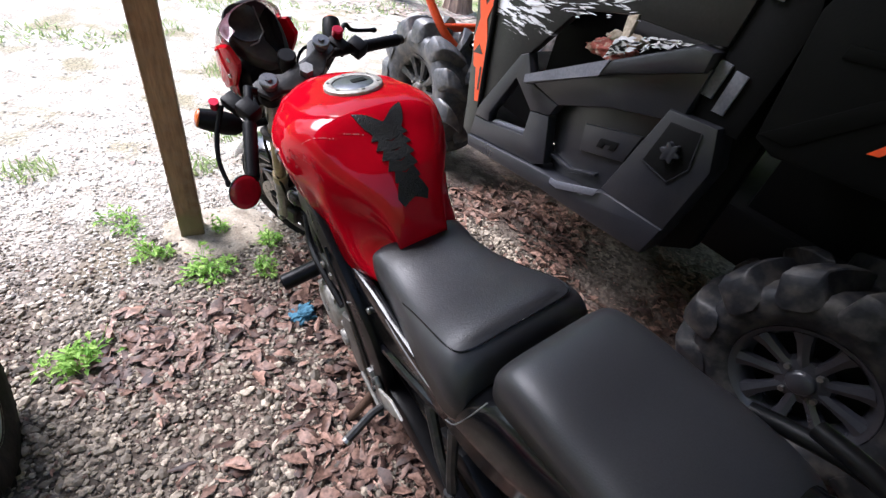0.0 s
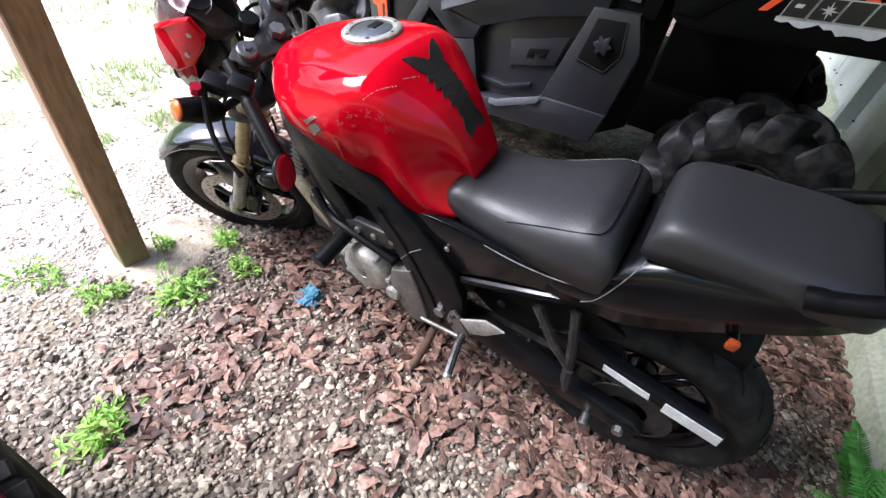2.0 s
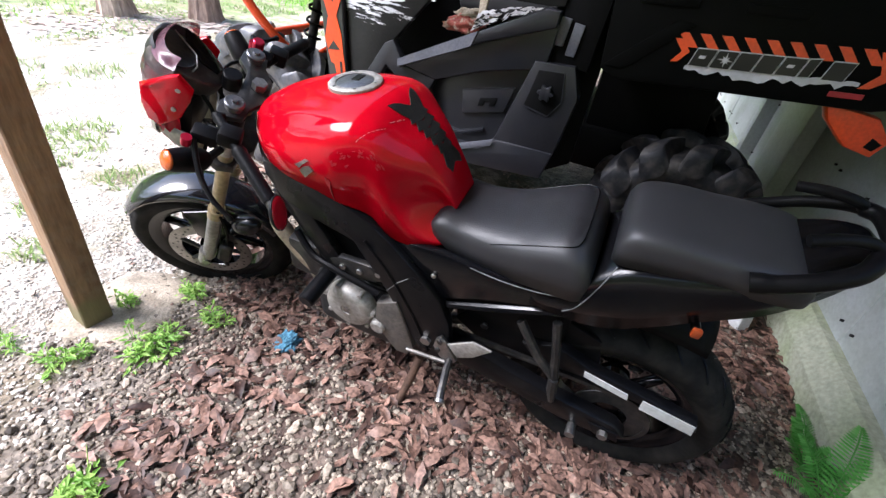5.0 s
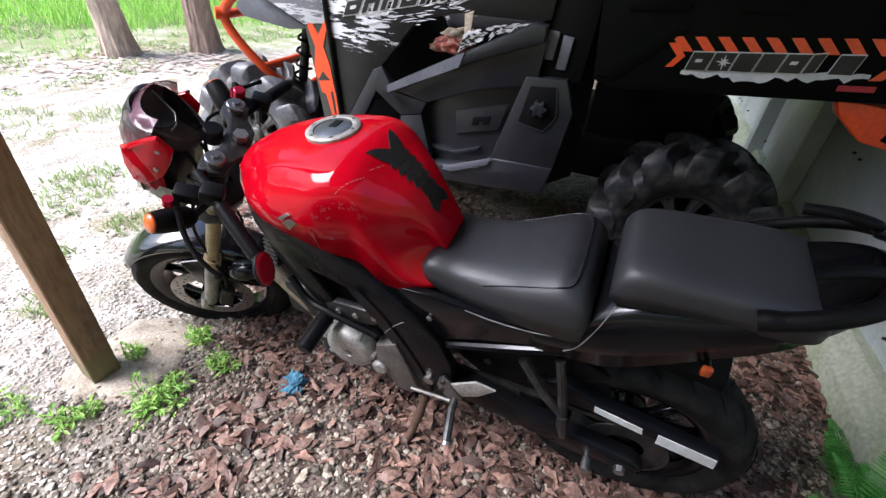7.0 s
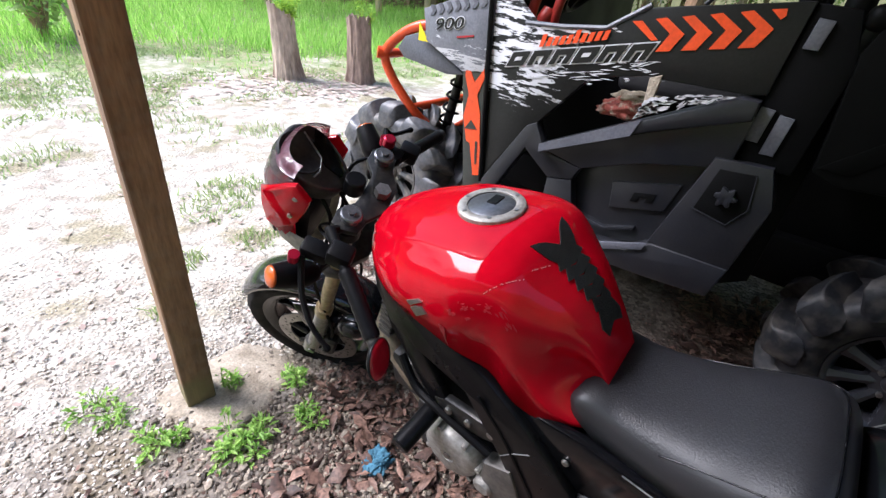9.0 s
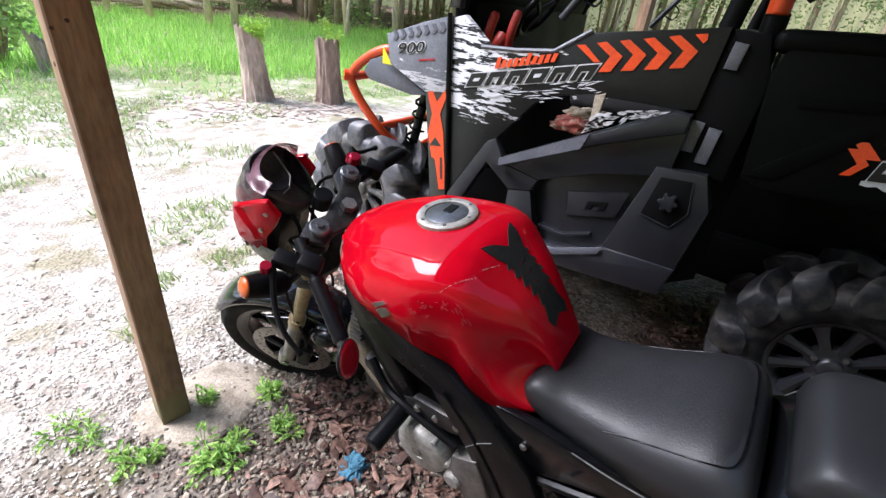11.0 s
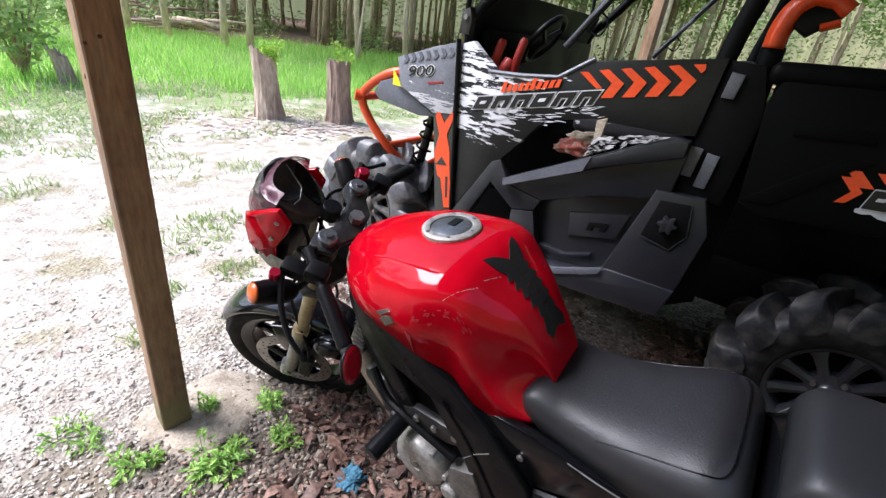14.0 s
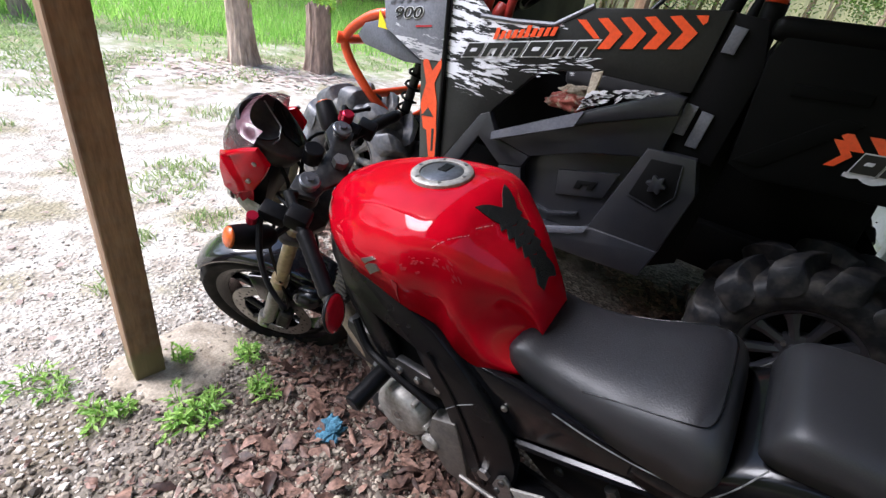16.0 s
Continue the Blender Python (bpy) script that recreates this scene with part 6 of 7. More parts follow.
upart("engine_bay", plate(bmesh.new(), [(0.36, 0.60), (0.36, 0.95), (-0.12, 0.97), (-0.16, 0.62)], 1.20, 2.0, 0.02), UTV_DARK, "dark engine bay under the bed")

# cab
def cage(pts, r=0.025):
    upart("cage_tube", tube(bmesh.new(), spline(pts, 4) if len(pts) > 2 else pts, r, 10), UTV_DARK, "black roll cage tube")


for x in (0.90, 2.30):
    s = 1 if x < 1.6 else -1
    cage([(x, 1.50, 1.22), (x, 1.475, 1.38), (x + 0.02 * s, 1.33, 1.53), (x + 0.10 * s, 1.0, 1.92)])
    cage([(x, 0.56, 0.95), (x, 0.545, 1.34), (x + 0.01 * s, 0.512, 1.56), (x + 0.08 * s, 0.46, 1.98)], 0.030)
    cage([(x + 0.10 * s, 1.0, 1.92), (x + 0.08 * s, 0.46, 1.98)])
    strut = upart("folding_strut", tube(bmesh.new(), [(x - 0.02 * s, 0.80, 1.68), (x - 0.02 * s, 1.065, 1.305)], 0.015, 10), UTV_BLACK, "black folding strut with a pale slot")
    upart("strut_slot", plate(bmesh.new(), [(0.905, 1.515), (0.895, 1.545), (0.975, 1.445), (0.990, 1.405)], x - 0.02 * s - 0.017, x - 0.02 * s + 0.017, 0.003), UTV_GREY, "pale slot", 40, strut)
    upart("strut_clip", tube(bmesh.new(), spline([(x - 0.02 * s, 0.965, 1.43), (x - 0.02 * s, 0.935, 1.40), (x - 0.02 * s, 0.955, 1.355), (x - 0.02 * s, 1.0, 1.37)], 5), 0.004, 6), BLACK, "wire loop", 40, strut)
    hinge = upart("screen_hinge", plate(bmesh.new(), [(1.525, 1.30), (1.52, 1.385), (1.485, 1.40), (1.470, 1.36), (1.475, 1.30)], x - 0.05 * s, x, 0.006), DARK_METAL, "dark screen hinge bracket")
    upart("hinge_bolt", tube(bmesh.new(), [(x - 0.056 * s, 1.497, 1.362), (x - 0.048 * s, 1.497, 1.362)], 0.010, 8), STEEL, "", 40, hinge)
    upart("screen_post", tube(bmesh.new(), [(x - 0.03 * s, 1.505, 1.37), (x - 0.03 * s, 1.515, 1.70)], 0.011, 8), BLACK, "thin upright post")
cage([(1.0, 1.0, 1.92), (2.2, 1.0, 1.92)])
cage([(0.98, 0.48, 1.98), (2.22, 0.48, 1.98)])
upart("dash", plate(bmesh.new(), [(1.50, 1.33), (1.43, 1.33), (1.42, 1.10), (1.40, 0.90), (1.50, 0.90)], 0.95, 2.25, 0.02), UTV_DARK, "black dashboard")
bm = bmesh.new()
plate(bm, [(1.512, 1.25), (1.500, 1.25), (1.430, 1.482), (1.442, 1.485)], 0.93, 2.27, 0.003)
upart("half_windscreen", bm, UTV_DARK, "black half-height wind panel")
sw = Matrix.Translation((1.25, 1.32, 1.32)) @ pose(0, 0, 0, 0, 0, 90) @ pose(0, 0, 0, 0, -35, 0)
upart("steering_wheel", lathe(bmesh.new(), [(0.115 + 0.013 * math.cos(a), 0.014 * math.sin(a)) for a in [k * math.pi / 4 for k in range(8)]], 32, True, sw), BLACK, "black steering wheel", True)
bm = bmesh.new()
for k in range(3):
    a = k * 2 * math.pi / 3 + 0.5
    tube(bm, [sw @ Vector((0, 0, 0)), sw @ Vector((0, 0.11 * math.cos(a), 0.11 * math.sin(a)))], 0.011, 6)
tube(bm, [sw @ Vector((0, 0, 0)), (1.25, 1.44, 1.20)], 0.02, 8)
upart("wheel_spokes", bm, BLACK, "wheel spokes and column")
for x in (1.08, 1.66):
    bm = bmesh.new()
    box(bm, (x, 0.50, 0.98), (x + 0.48, 1.05, 1.10), 0.04, None, 3)
    seat = upart("bench_seat", bm, VINYL, "black vinyl seat", 50)
    bm = bmesh.new()
    box(bm, (x + 0.02, 0.44, 1.05), (x + 0.46, 0.56, 1.34), 0.045, pose(0, 0, 0, 0), 3)
    upart("seat_back", bm, VINYL, "black vinyl seat back", 50, seat)
for y, z0, z1, w in ((1.400, 1.165, 1.300, 0.020), (1.345, 1.160, 1.225, 0.030), (1.300, 1.165, 1.315, 0.018)):
    bm = bmesh.new()
    tube(bm, spline([(0.985, y + 0.012, z0), (0.975, y, (z0 + z1) / 2), (0.99, y - 0.012, z1)], 6), [w] * 12 + [w * 0.6], 12)
    upart("dash_bolster", bm, BUNDLE_RED, "red curved dash bolster", 50)
bm = bmesh.new()
tube(bm, spline([(0, 0.441, 1.385), (0, 0.440, 1.44), (0, 0.424, 1.495), (0, 0.385, 1.530), (0, 0.338, 1.526), (0, 0.290, 1.500)], 6), [0.033] * 25 + [0.030] * 6, 20)
bmesh.ops.scale(bm, vec=(1.6, 1, 1), verts=bm.verts)
bmesh.ops.translate(bm, verts=bm.verts, vec=(1.06, 0, 0))
sn = upart("snorkel", bm, ORANGE, "orange curved intake snorkel", True)
upart("snorkel_base", tube(bmesh.new(), [(1.06, 0.43, 1.10), (1.06, 0.44, 1.39)], 0.036, 14), BLACK, "black intake hose", 40, sn)
upart("snorkel_mouth", plate(bmesh.new(), [(0.412, 1.45), (0.405, 1.495), (0.375, 1.512), (0.335, 1.506), (0.300, 1.480), (0.335, 1.455), (0.37, 1.425)], 1.02, 1.10, 0.008), BLACK, "black intake grille", 40, sn)
upart("snorkel_lip", tube(bmesh.new(), [(1.02, 0.300, 1.470), (1.02, 0.345, 1.452)], 0.012, 8), ORANGE, "small orange lip", 40, sn)


# mud tyres on dark alloy wheels
def mud_wheel(x, y, s, rubber, rim):
    """s = -1 faces left, 1 right."""
    R, hw = 0.352, 0.125
    m = Matrix.Translation((x, y, 0.372))
    w = upart("wheel", lathe(bmesh.new(), [(0.172, -hw * 0.9), (0.186, -hw * 0.95), (0.189, -hw * 0.85), (0.165, -hw * 0.7), (0.160, 0), (0.165, hw * 0.7), (0.189, hw * 0.85), (0.186, hw * 0.95), (0.172, hw * 0.9), (0.152, hw * 0.6), (0.148, 0), (0.152, -hw * 0.6)], 48, True, m), rim, "dark alloy wheel")
    prof = [(0.180, -hw * 0.86), (0.196, -hw * 1.0), (0.225, -hw * 1.10), (0.262, -hw * 1.14), (0.288, -hw * 1.07), (0.302, -hw * 0.92), (0.309, -hw * 0.6), (R - 0.040, 0)]
    prof += [(r, -a) for r, a in prof[-2::-1]]
    t = part("tyre", lathe(bmesh.new(), prof, 64, False, m), rubber, w, "muddy deep-lug tyre", True)
    n = 12
    for k in range(n):
        for side in (1, -1):
            a = (k + (0.5 if side > 0 else 0)) * 2 * math.pi / n
            bm = bmesh.new()
            rows = []
            # width along the tread, inner and outer radius, half thickness and turn of the block
            for f, low, top, half, lean in ((0.02, 0.300, 0.358, 0.014, 0.30), (0.28, 0.300, 0.371, 0.022, 0.22), (0.58, 0.298, 0.372, 0.030, 0.10), (0.86, 0.292, 0.366, 0.040, 0.01), (1.06, 0.278, 0.350, 0.045, -0.03), (1.17, 0.262, 0.318, 0.036, -0.05), (1.20, 0.246, 0.280, 0.020, -0.06)):
                rows.append([m @ Vector((side * hw * f, rr * math.cos(a + lean + q / rr), rr * math.sin(a + lean + q / rr))) for rr, q in ((low, -half * 1.35), (top, -half), (top, half), (low, half * 1.35))])
            vs = [[bm.verts.new(p) for p in r] for r in rows]
            for p, q in zip(vs, vs[1:]):
                for i in range(4):
                    bm.faces.new((p[i], p[(i + 1) % 4], q[(i + 1) % 4], q[i]))
            bm.faces.new(vs[0][::-1])
            bm.faces.new(vs[-1])
            bmesh.ops.recalc_face_normals(bm, faces=bm.faces)
            bmesh.ops.bevel(bm, geom=bm.edges[:], offset=0.0035, segments=1, affect="EDGES")
            part("lug", bm, rubber, t, "", 30)
    for k in range(9):
        a = k * 2 * math.pi / 9 + 0.17
        turn = m @ pose(0, 0, 0, math.degrees(a))
        bm = bmesh.new()
        rows = [[turn @ Vector((s * hw * (x0 + e), half * g, r)) for e, g in ((-0.16, -1.2), (0.0, -1.0), (0.05, 0.0), (0.0, 1.0), (-0.16, 1.2))] for r, half, x0 in ((0.045, 0.016, 0.66), (0.085, 0.014, 0.72), (0.130, 0.017, 0.76), (0.168, 0.026, 0.84))]
        vs = [[bm.verts.new(p) for p in r] for r in rows]
        for p, q in zip(vs, vs[1:]):
            for i in range(5):
                bm.faces.new((p[i], p[(i + 1) % 5], q[(i + 1) % 5], q[i]))
        bm.faces.new(vs[0][::-1])
        bm.faces.new(vs[-1])
        bmesh.ops.recalc_face_normals(bm, faces=bm.faces)
        part("spoke", bm, rim, w, "", 30)
    # flat dark disc gives the windows between the spokes their shade
    part("spoke_shade_disc", lathe(bmesh.new(), [(0.0, s * hw * 0.30), (0.150, s * hw * 0.30)], 28, False, m), UTV_DARK, w, "dark disc standing in for the shade behind the spokes")
    part("hub_cap", lathe(bmesh.new(), [(0.0, s * hw * 0.86), (0.030, s * hw * 0.85), (0.037, s * hw * 0.80), (0.040, s * hw * 0.72), (0.070, s * hw * 0.68), (0.078, s * hw * 0.45)], 28, False, m), rim, w, "dark hub cap", 40)
    for k in range(4):
        a = k * math.pi / 2 + 0.4
        bm = bmesh.new()
        cyl(bm, m @ Vector((s * hw * 0.60, 0.057 * math.cos(a), 0.057 * math.sin(a))), m @ Vector((s * hw * 0.82, 0.057 * math.cos(a), 0.057 * math.sin(a))), 0.009, 6)
        part("lug_nut", bm, STEEL, w)


# the front pair takes the copies paled for sunlight
for y in (-0.115, 2.02):
    mud_wheel(0.985, y, -1, MUD_SUNLIT if y > 1 else MUD_RUBBER, RIM_SUNLIT if y > 1 else UTV_BLACK)
    mud_wheel(2.215, y, 1, MUD_SUNLIT if y > 1 else MUD_RUBBER, RIM_SUNLIT if y > 1 else UTV_BLACK)


# ---- clearing and woods ----
def leafy(bm, c, heading, length, width, lift, fold=0.25):
    """One leaf: a bent diamond of four triangles."""
    d, s = Vector((math.cos(heading), math.sin(heading), 0)), Vector((-math.sin(heading), math.cos(heading), 0))
    c = Vector(c)
    mid, tip = c + d * length * 0.5 + Vector((0, 0, lift)), c + d * length + Vector((0, 0, lift * 0.6))
    a, b = bm.verts.new(c), bm.verts.new(tip)
    m0 = bm.verts.new(mid)
    l0, r0 = bm.verts.new(mid + s * width / 2 + Vector((0, 0, width * fold))), bm.verts.new(mid - s * width / 2 + Vector((0, 0, width * fold)))
    for f in ((a, m0, l0), (m0, b, l0), (a, r0, m0), (m0, r0, b)):
        bm.faces.new(f)


def cards(name, items, material, label, category):
    """Many small leaves in one mesh; items: (centre, direction, side, length, width)."""
    vs, fs = [], []
    for c, d, s, ln, wd in items:
        i = len(vs)
        vs += [c, c + d * ln * 0.5 + s * wd * 0.5, c + d * ln, c + d * ln * 0.5 - s * wd * 0.5]
        fs.append((i, i + 1, i + 2, i + 3))
    me = bpy.data.meshes.new(name)
    me.from_pydata([tuple(v) for v in vs], [], fs)
    me.materials.append(material)
    ob = new(name, me)
    return tagged(ob, label, category, kind="stuff")


rng = random.Random(11)


def rand_dir(flat=0.5):
    v = Vector((rng.gauss(0, 1), rng.gauss(0, 1), rng.gauss(0, 1) * flat))
    return v.normalized()


# tree kinds: built once each, then copied
def tree(label, material, height, radius, seed, lean=0.0):
    r = random.Random(seed)
    t = thing("tree", label, "tree", group="woodland trees")
    bm = bmesh.new()
    pts, x, y = [], 0.0, 0.0
    for k in range(9):
        pts.append((x, y, -0.1 + height * k / 8))
        x += r.uniform(-0.045, 0.045) + lean * 0.1
        y += r.uniform(-0.045, 0.045)
    tube(bm, pts, [radius * (1.25 if k == 0 else 1 - 0.085 * k) for k in range(9)], 9)
    for k in range(7):
        h = r.uniform(0.45, 0.95)
        i = int(h * 8)
        p = Vector(pts[i])
        a = r.uniform(0, 6.28)
        q = p + Vector((math.cos(a), math.sin(a), 0.35)) * r.uniform(0.8, 1.8)
        tube(bm, [p, p.lerp(q, 0.5) + Vector((0, 0, 0.1)), q], [radius * 0.3, radius * 0.2, 0.008], 5)
    part("trunk", bm, material, t, "", True)
    vs, fs = [], []
    for k in range(240):
        h = r.uniform(0.55, 1.04)
        i = min(8, int(h * 8))
        spread = 1.7 * math.sin(math.pi * min(1, max(0.08, (h - 0.45) / 0.62))) + 0.2
        c = Vector(pts[i]) + Vector((r.gauss(0, spread * 0.5), r.gauss(0, spread * 0.5), r.uniform(-0.5, 0.5)))
        c.z = max(c.z, height * 0.5)
        for _ in range(5):
            d = Vector((r.gauss(0, 1), r.gauss(0, 1), r.gauss(0, 0.6))).normalized()
            s = d.orthogonal().normalized()
            b = c + Vector((r.gauss(0, 0.14), r.gauss(0, 0.14), r.gauss(0, 0.14)))
            i0 = len(vs)
            vs += [b, b + d * 0.11 + s * 0.07, b + d * 0.24, b + d * 0.11 - s * 0.07]
            fs.append((i0, i0 + 1, i0 + 2, i0 + 3))
    me = bpy.data.meshes.new("crown")
    me.from_pydata([tuple(v) for v in vs], [], fs)
    me.materials.append(CROWN)
    o = new("crown", me)
    o.parent = t
    return t


kinds = [tree("tall slim pine with grey bark", BARK, 10.5, 0.085, 1), tree("slim young tree with pale bark", BARK_PALE, 10.0, 0.075, 2, 0.2), tree("tall woodland tree with brown bark", BARK, 12.0, 0.12, 3), tree("thin leaning sapling with pale bark", BARK_PALE, 6.5, 0.045, 4, 1.2)]
spots = []
tries = 0
while len(spots) < 120 and tries < 4000:
    tries += 1
    ang, d = radians(rng.uniform(-14, 112)), rng.uniform(14.5, 34) if rng.random() < 0.8 else rng.uniform(12.5, 17)
    x, y = d * math.cos(ang), d * math.sin(ang)
    if (ang > radians(90) and d < 26) or (x < 8.5 and y > 0 and d < 23):
        continue
    if all((x - a) ** 2 + (y - b) ** 2 > 0.7 for a, b in spots):
        spots.append((x, y))
for ang in range(115, 345, 9):
    d = rng.uniform(17, 26)
    spots.append((d * math.cos(radians(ang)), d * math.sin(radians(ang))))
edge = [(4.6, 13.6, 1), (5.1, 12.7, 1), (5.8, 11.5, 1), (6.2, 11.1, 1), (8.3, 9.6, 3), (8.6, 9.8, 1), (9.6, 9.0, 1), (9.9, 9.1, 0), (11.6, 8.5, 2), (12.2, 7.7, 3), (14.5, 6.8, 1), (14.0, 5.9, 2), (15.5, 5.2, 1), (14.2, 4.6, 3), (13.5, 3.4, 1), (15.0, 2.6, 2), (14.6, 1.2, 1)]
spots = [s for s in spots if all(math.hypot(s[0] - a, s[1] - b) > 0.9 for a, b, c in edge)]
for k in range(70):
    a, d = radians(rng.uniform(8, 76)), rng.uniform(17, 30)
    if rng.random() < 0.5 or d > 23 or a < radians(55):
        edge.append((d * math.cos(a), d * math.sin(a), rng.choice((1, 1, 3))))
spots = [(x, y, None) for x, y in spots] + edge
used = set()
for k, (x, y, kind) in enumerate(spots):
    i = rng.choices(range(4), (4, 3, 2, 3))[0]
    i = i if kind is None else kind
    m = pose(x, y, ground_z(x, y), rng.uniform(-2, 2), rng.uniform(-2, 2), rng.uniform(0, 360))
    if i in used:
        copy_thing(kinds[i], m)
    else:
        kinds[i].matrix_basis = m
        used.add(i)

# undergrowth at the wood's edge and between the trunks
items = []
for k in range(24000):
    ang, d = radians(rng.uniform(-16, 114)), rng.triangular(14, 34, 17)
    x, y = d * math.cos(ang), d * math.sin(ang)
    h = abs(rng.gauss(0, 0.45)) + (rng.uniform(1.0, 4.5) if rng.random() < 0.30 else 0)
    clump = noise.noise((x * 0.35, y * 0.35, h * 0.4))
    if clump < -0.02:
        continue
    c = Vector((x, y, ground_z(x, y) + h))
    for _ in range(4):
        d_ = rand_dir(0.7)
        items.append((c + Vector((rng.gauss(0, 0.2), rng.gauss(0, 0.2), rng.gauss(0, 0.15))), d_, d_.orthogonal().normalized(), rng.uniform(0.06, 0.17), rng.uniform(0.03, 0.09)))
# leafy boughs hanging among the trunks
for k in range(420):
    ang, d, h = radians(rng.uniform(-12, 50) if k < 210 else rng.uniform(40, 100)), rng.uniform(12.5, 24), rng.uniform(1.3, 6.5)
    d += 6.0 if k >= 210 else 0.0
    x, y = d * math.cos(ang), d * math.sin(ang)
    c, wide_ = Vector((x, y, ground_z(x, y) + h)), rng.uniform(0.25, 0.6)
    for _ in range(90):
        d_ = rand_dir(0.5)
        items.append((c + Vector((rng.gauss(0, wide_), rng.gauss(0, wide_), rng.gauss(0, wide_ * 0.45))), d_, d_.orthogonal().normalized(), rng.uniform(0.06, 0.15), rng.uniform(0.04, 0.09)))
cards("undergrowth", items, UNDER, "green undergrowth and low branches at the wood's edge", "undergrowth")

# height of the far tree line: tall all round to block sky, low at an unseen gap added for the tank's highlight
def crest(deg):
    return 24.0 - 17.0 * max(0.0, min(1.0, 2.2 - abs(deg - 114.0) / 14.0))


# distant woods behind the trunks, their hazy daylight added as a glow
bm = bmesh.new()
rows = []
for k in range(97):
    a = k * 2 * math.pi / 96
    rows.append([bm.verts.new((46 * math.cos(a), 46 * math.sin(a), z)) for z in (-1.0, 3.0, 7.0, crest(k * 3.75) + 1.5 * noise.noise((k * 0.7, 0, 0)))])
for a, b in zip(rows, rows[1:]):
    for i in range(3):
        bm.faces.new((a[i], b[i], b[i + 1], a[i + 1]))
BACK = shader("glowing_distant_woods", (0.20, 0.19, 0.090), 1.0, 0, 0.6, 0.7, 3.0, 0, second=(0.075, 0.070, 0.036), blend=(0.38, 0.62), along=0.16)
# emission stands in for daylight haze among the far trees
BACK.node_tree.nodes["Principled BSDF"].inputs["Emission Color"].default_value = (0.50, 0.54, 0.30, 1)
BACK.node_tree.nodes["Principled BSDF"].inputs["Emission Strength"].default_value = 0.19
tagged(part("backdrop", bm, BACK), "distant woodland behind the trees, lightened by an added glow", "backdrop", kind="structure")


# stumps
def stump(x, y, h, r, seed, label, material, lean=0.0, jag=0.0, shoots=60):
    q = random.Random(seed)
    bm = bmesh.new()
    rings = []
    for k in range(10):
        f = k / 9
        ring = []
        for j in range(52):
            a = j * 2 * math.pi / 52
            rr = r * (1 + 0.45 * (1 - f) ** 4) * (1 + 0.07 * math.sin(a * 3 + seed) + 0.05 * math.sin(a * 8 + k * 0.3) + 0.035 * math.sin(a * 19 + 1.5 * math.sin(k * 0.8)) + q.uniform(-0.03, 0.03))
            z = h * f
            if k == 9:
                z += q.uniform(-0.03, 0.04) - jag * (0.5 + 0.5 * math.cos(a - 5.7))
            elif k == 8:
                z -= jag * 0.5 * (0.5 + 0.5 * math.cos(a - 5.7))
            ring.append(bm.verts.new((rr * math.cos(a) - lean * 0.85 * f * h, rr * math.sin(a) + lean * 0.5 * f * h, z - 0.04)))
        rings.append(ring)
    for a, b in zip(rings, rings[1:]):
        for j in range(52):
            bm.faces.new((a[j], a[(j + 1) % 52], b[(j + 1) % 52], b[j]))
    c = bm.verts.new((-lean * 0.85 * h, lean * 0.5 * h, h - 0.12 - jag * 0.6))
    for j in range(52):
        bm.faces.new((rings[-1][j], rings[-1][(j + 1) % 52], c))
    t = thing("tree_stump", label, "stump", pose(x, y, ground_z(x, y)), "stumps in the clearing")
    part("stump_wood", bm, material, t, "", 40)
    if not shoots:
        return
    bm = bmesh.new()
    for k in range(shoots // 9):
        a, s = q.uniform(0, 6.28), q.uniform(0.6, 1.0)
        base = Vector((r * 0.5 + 0.05 * math.cos(a) - lean * 0.7 * h, -r * 0.3 + 0.08 * math.sin(a) + lean * 0.4 * h, h - 0.15 - jag * 0.7))
        tip = base + Vector((q.gauss(0.02, 0.07), q.gauss(-0.02, 0.07), 0.34 * s))
        tube(bm, [base, base.lerp(tip, 0.6), tip], [0.004, 0.003, 0.0015], 4)
        for i in range(22):
            p = base.lerp(tip, 0.25 + 0.75 * i / 21)
            leafy(bm, p + Vector((q.gauss(0, 0.012), q.gauss(0, 0.012), 0)), q.uniform(0, 6.28), q.uniform(0.04, 0.08), q.uniform(0.02, 0.038), q.uniform(-0.02, 0.03))
    tagged(part("foliage", bm, SHOOT, t, "fresh yellow-green shoots"), "fresh yellow-green shoots", kind="stuff")


stump(2.60, 5.32, 0.85, 0.132, 3, "pale broken tree stump, jagged at the top, with green shoots", STUMP_PALE, 0.06, 0.16, 120)
stump(3.29, 4.82, 0.76, 0.135, 8, "brown sawn tree stump with yellow-green shoots", STUMP, 0.03, 0.0, 50)

# shrub at the edge of the clearing
def shrub(x, y, h, r, seed, label, leaves=1500):
    q = random.Random(seed)
    t = thing("shrub", label, "shrub", pose(x, y, ground_z(x, y)), "shrubs in the clearing")
    bm = bmesh.new()
    tips = []
    for k in range(14):
        a, e = q.uniform(0, 6.28), q.uniform(0.3, 1.0)
        tip = Vector((r * e * math.cos(a), r * e * math.sin(a), h * q.uniform(0.6, 1.0)))
        tube(bm, [(0, 0, -0.05), tip * 0.5 + Vector((0, 0, 0.1)), tip], [0.015, 0.010, 0.003], 5)
        tips.append(tip)
    part("stem", bm, BARK, t, "branching brown stems")
    vs, fs = [], []
    for k in range(leaves):
        tip = tips[k % 14]
        c = tip * q.uniform(0.35, 1.0) + Vector((q.gauss(0, 0.12), q.gauss(0, 0.12), q.gauss(0, 0.10)))
        c.z = max(0.02, c.z)
        d = Vector((q.gauss(0, 1), q.gauss(0, 1), q.gauss(0, 0.6))).normalized()
        s, ln = d.orthogonal().normalized(), q.uniform(0.06, 0.12)
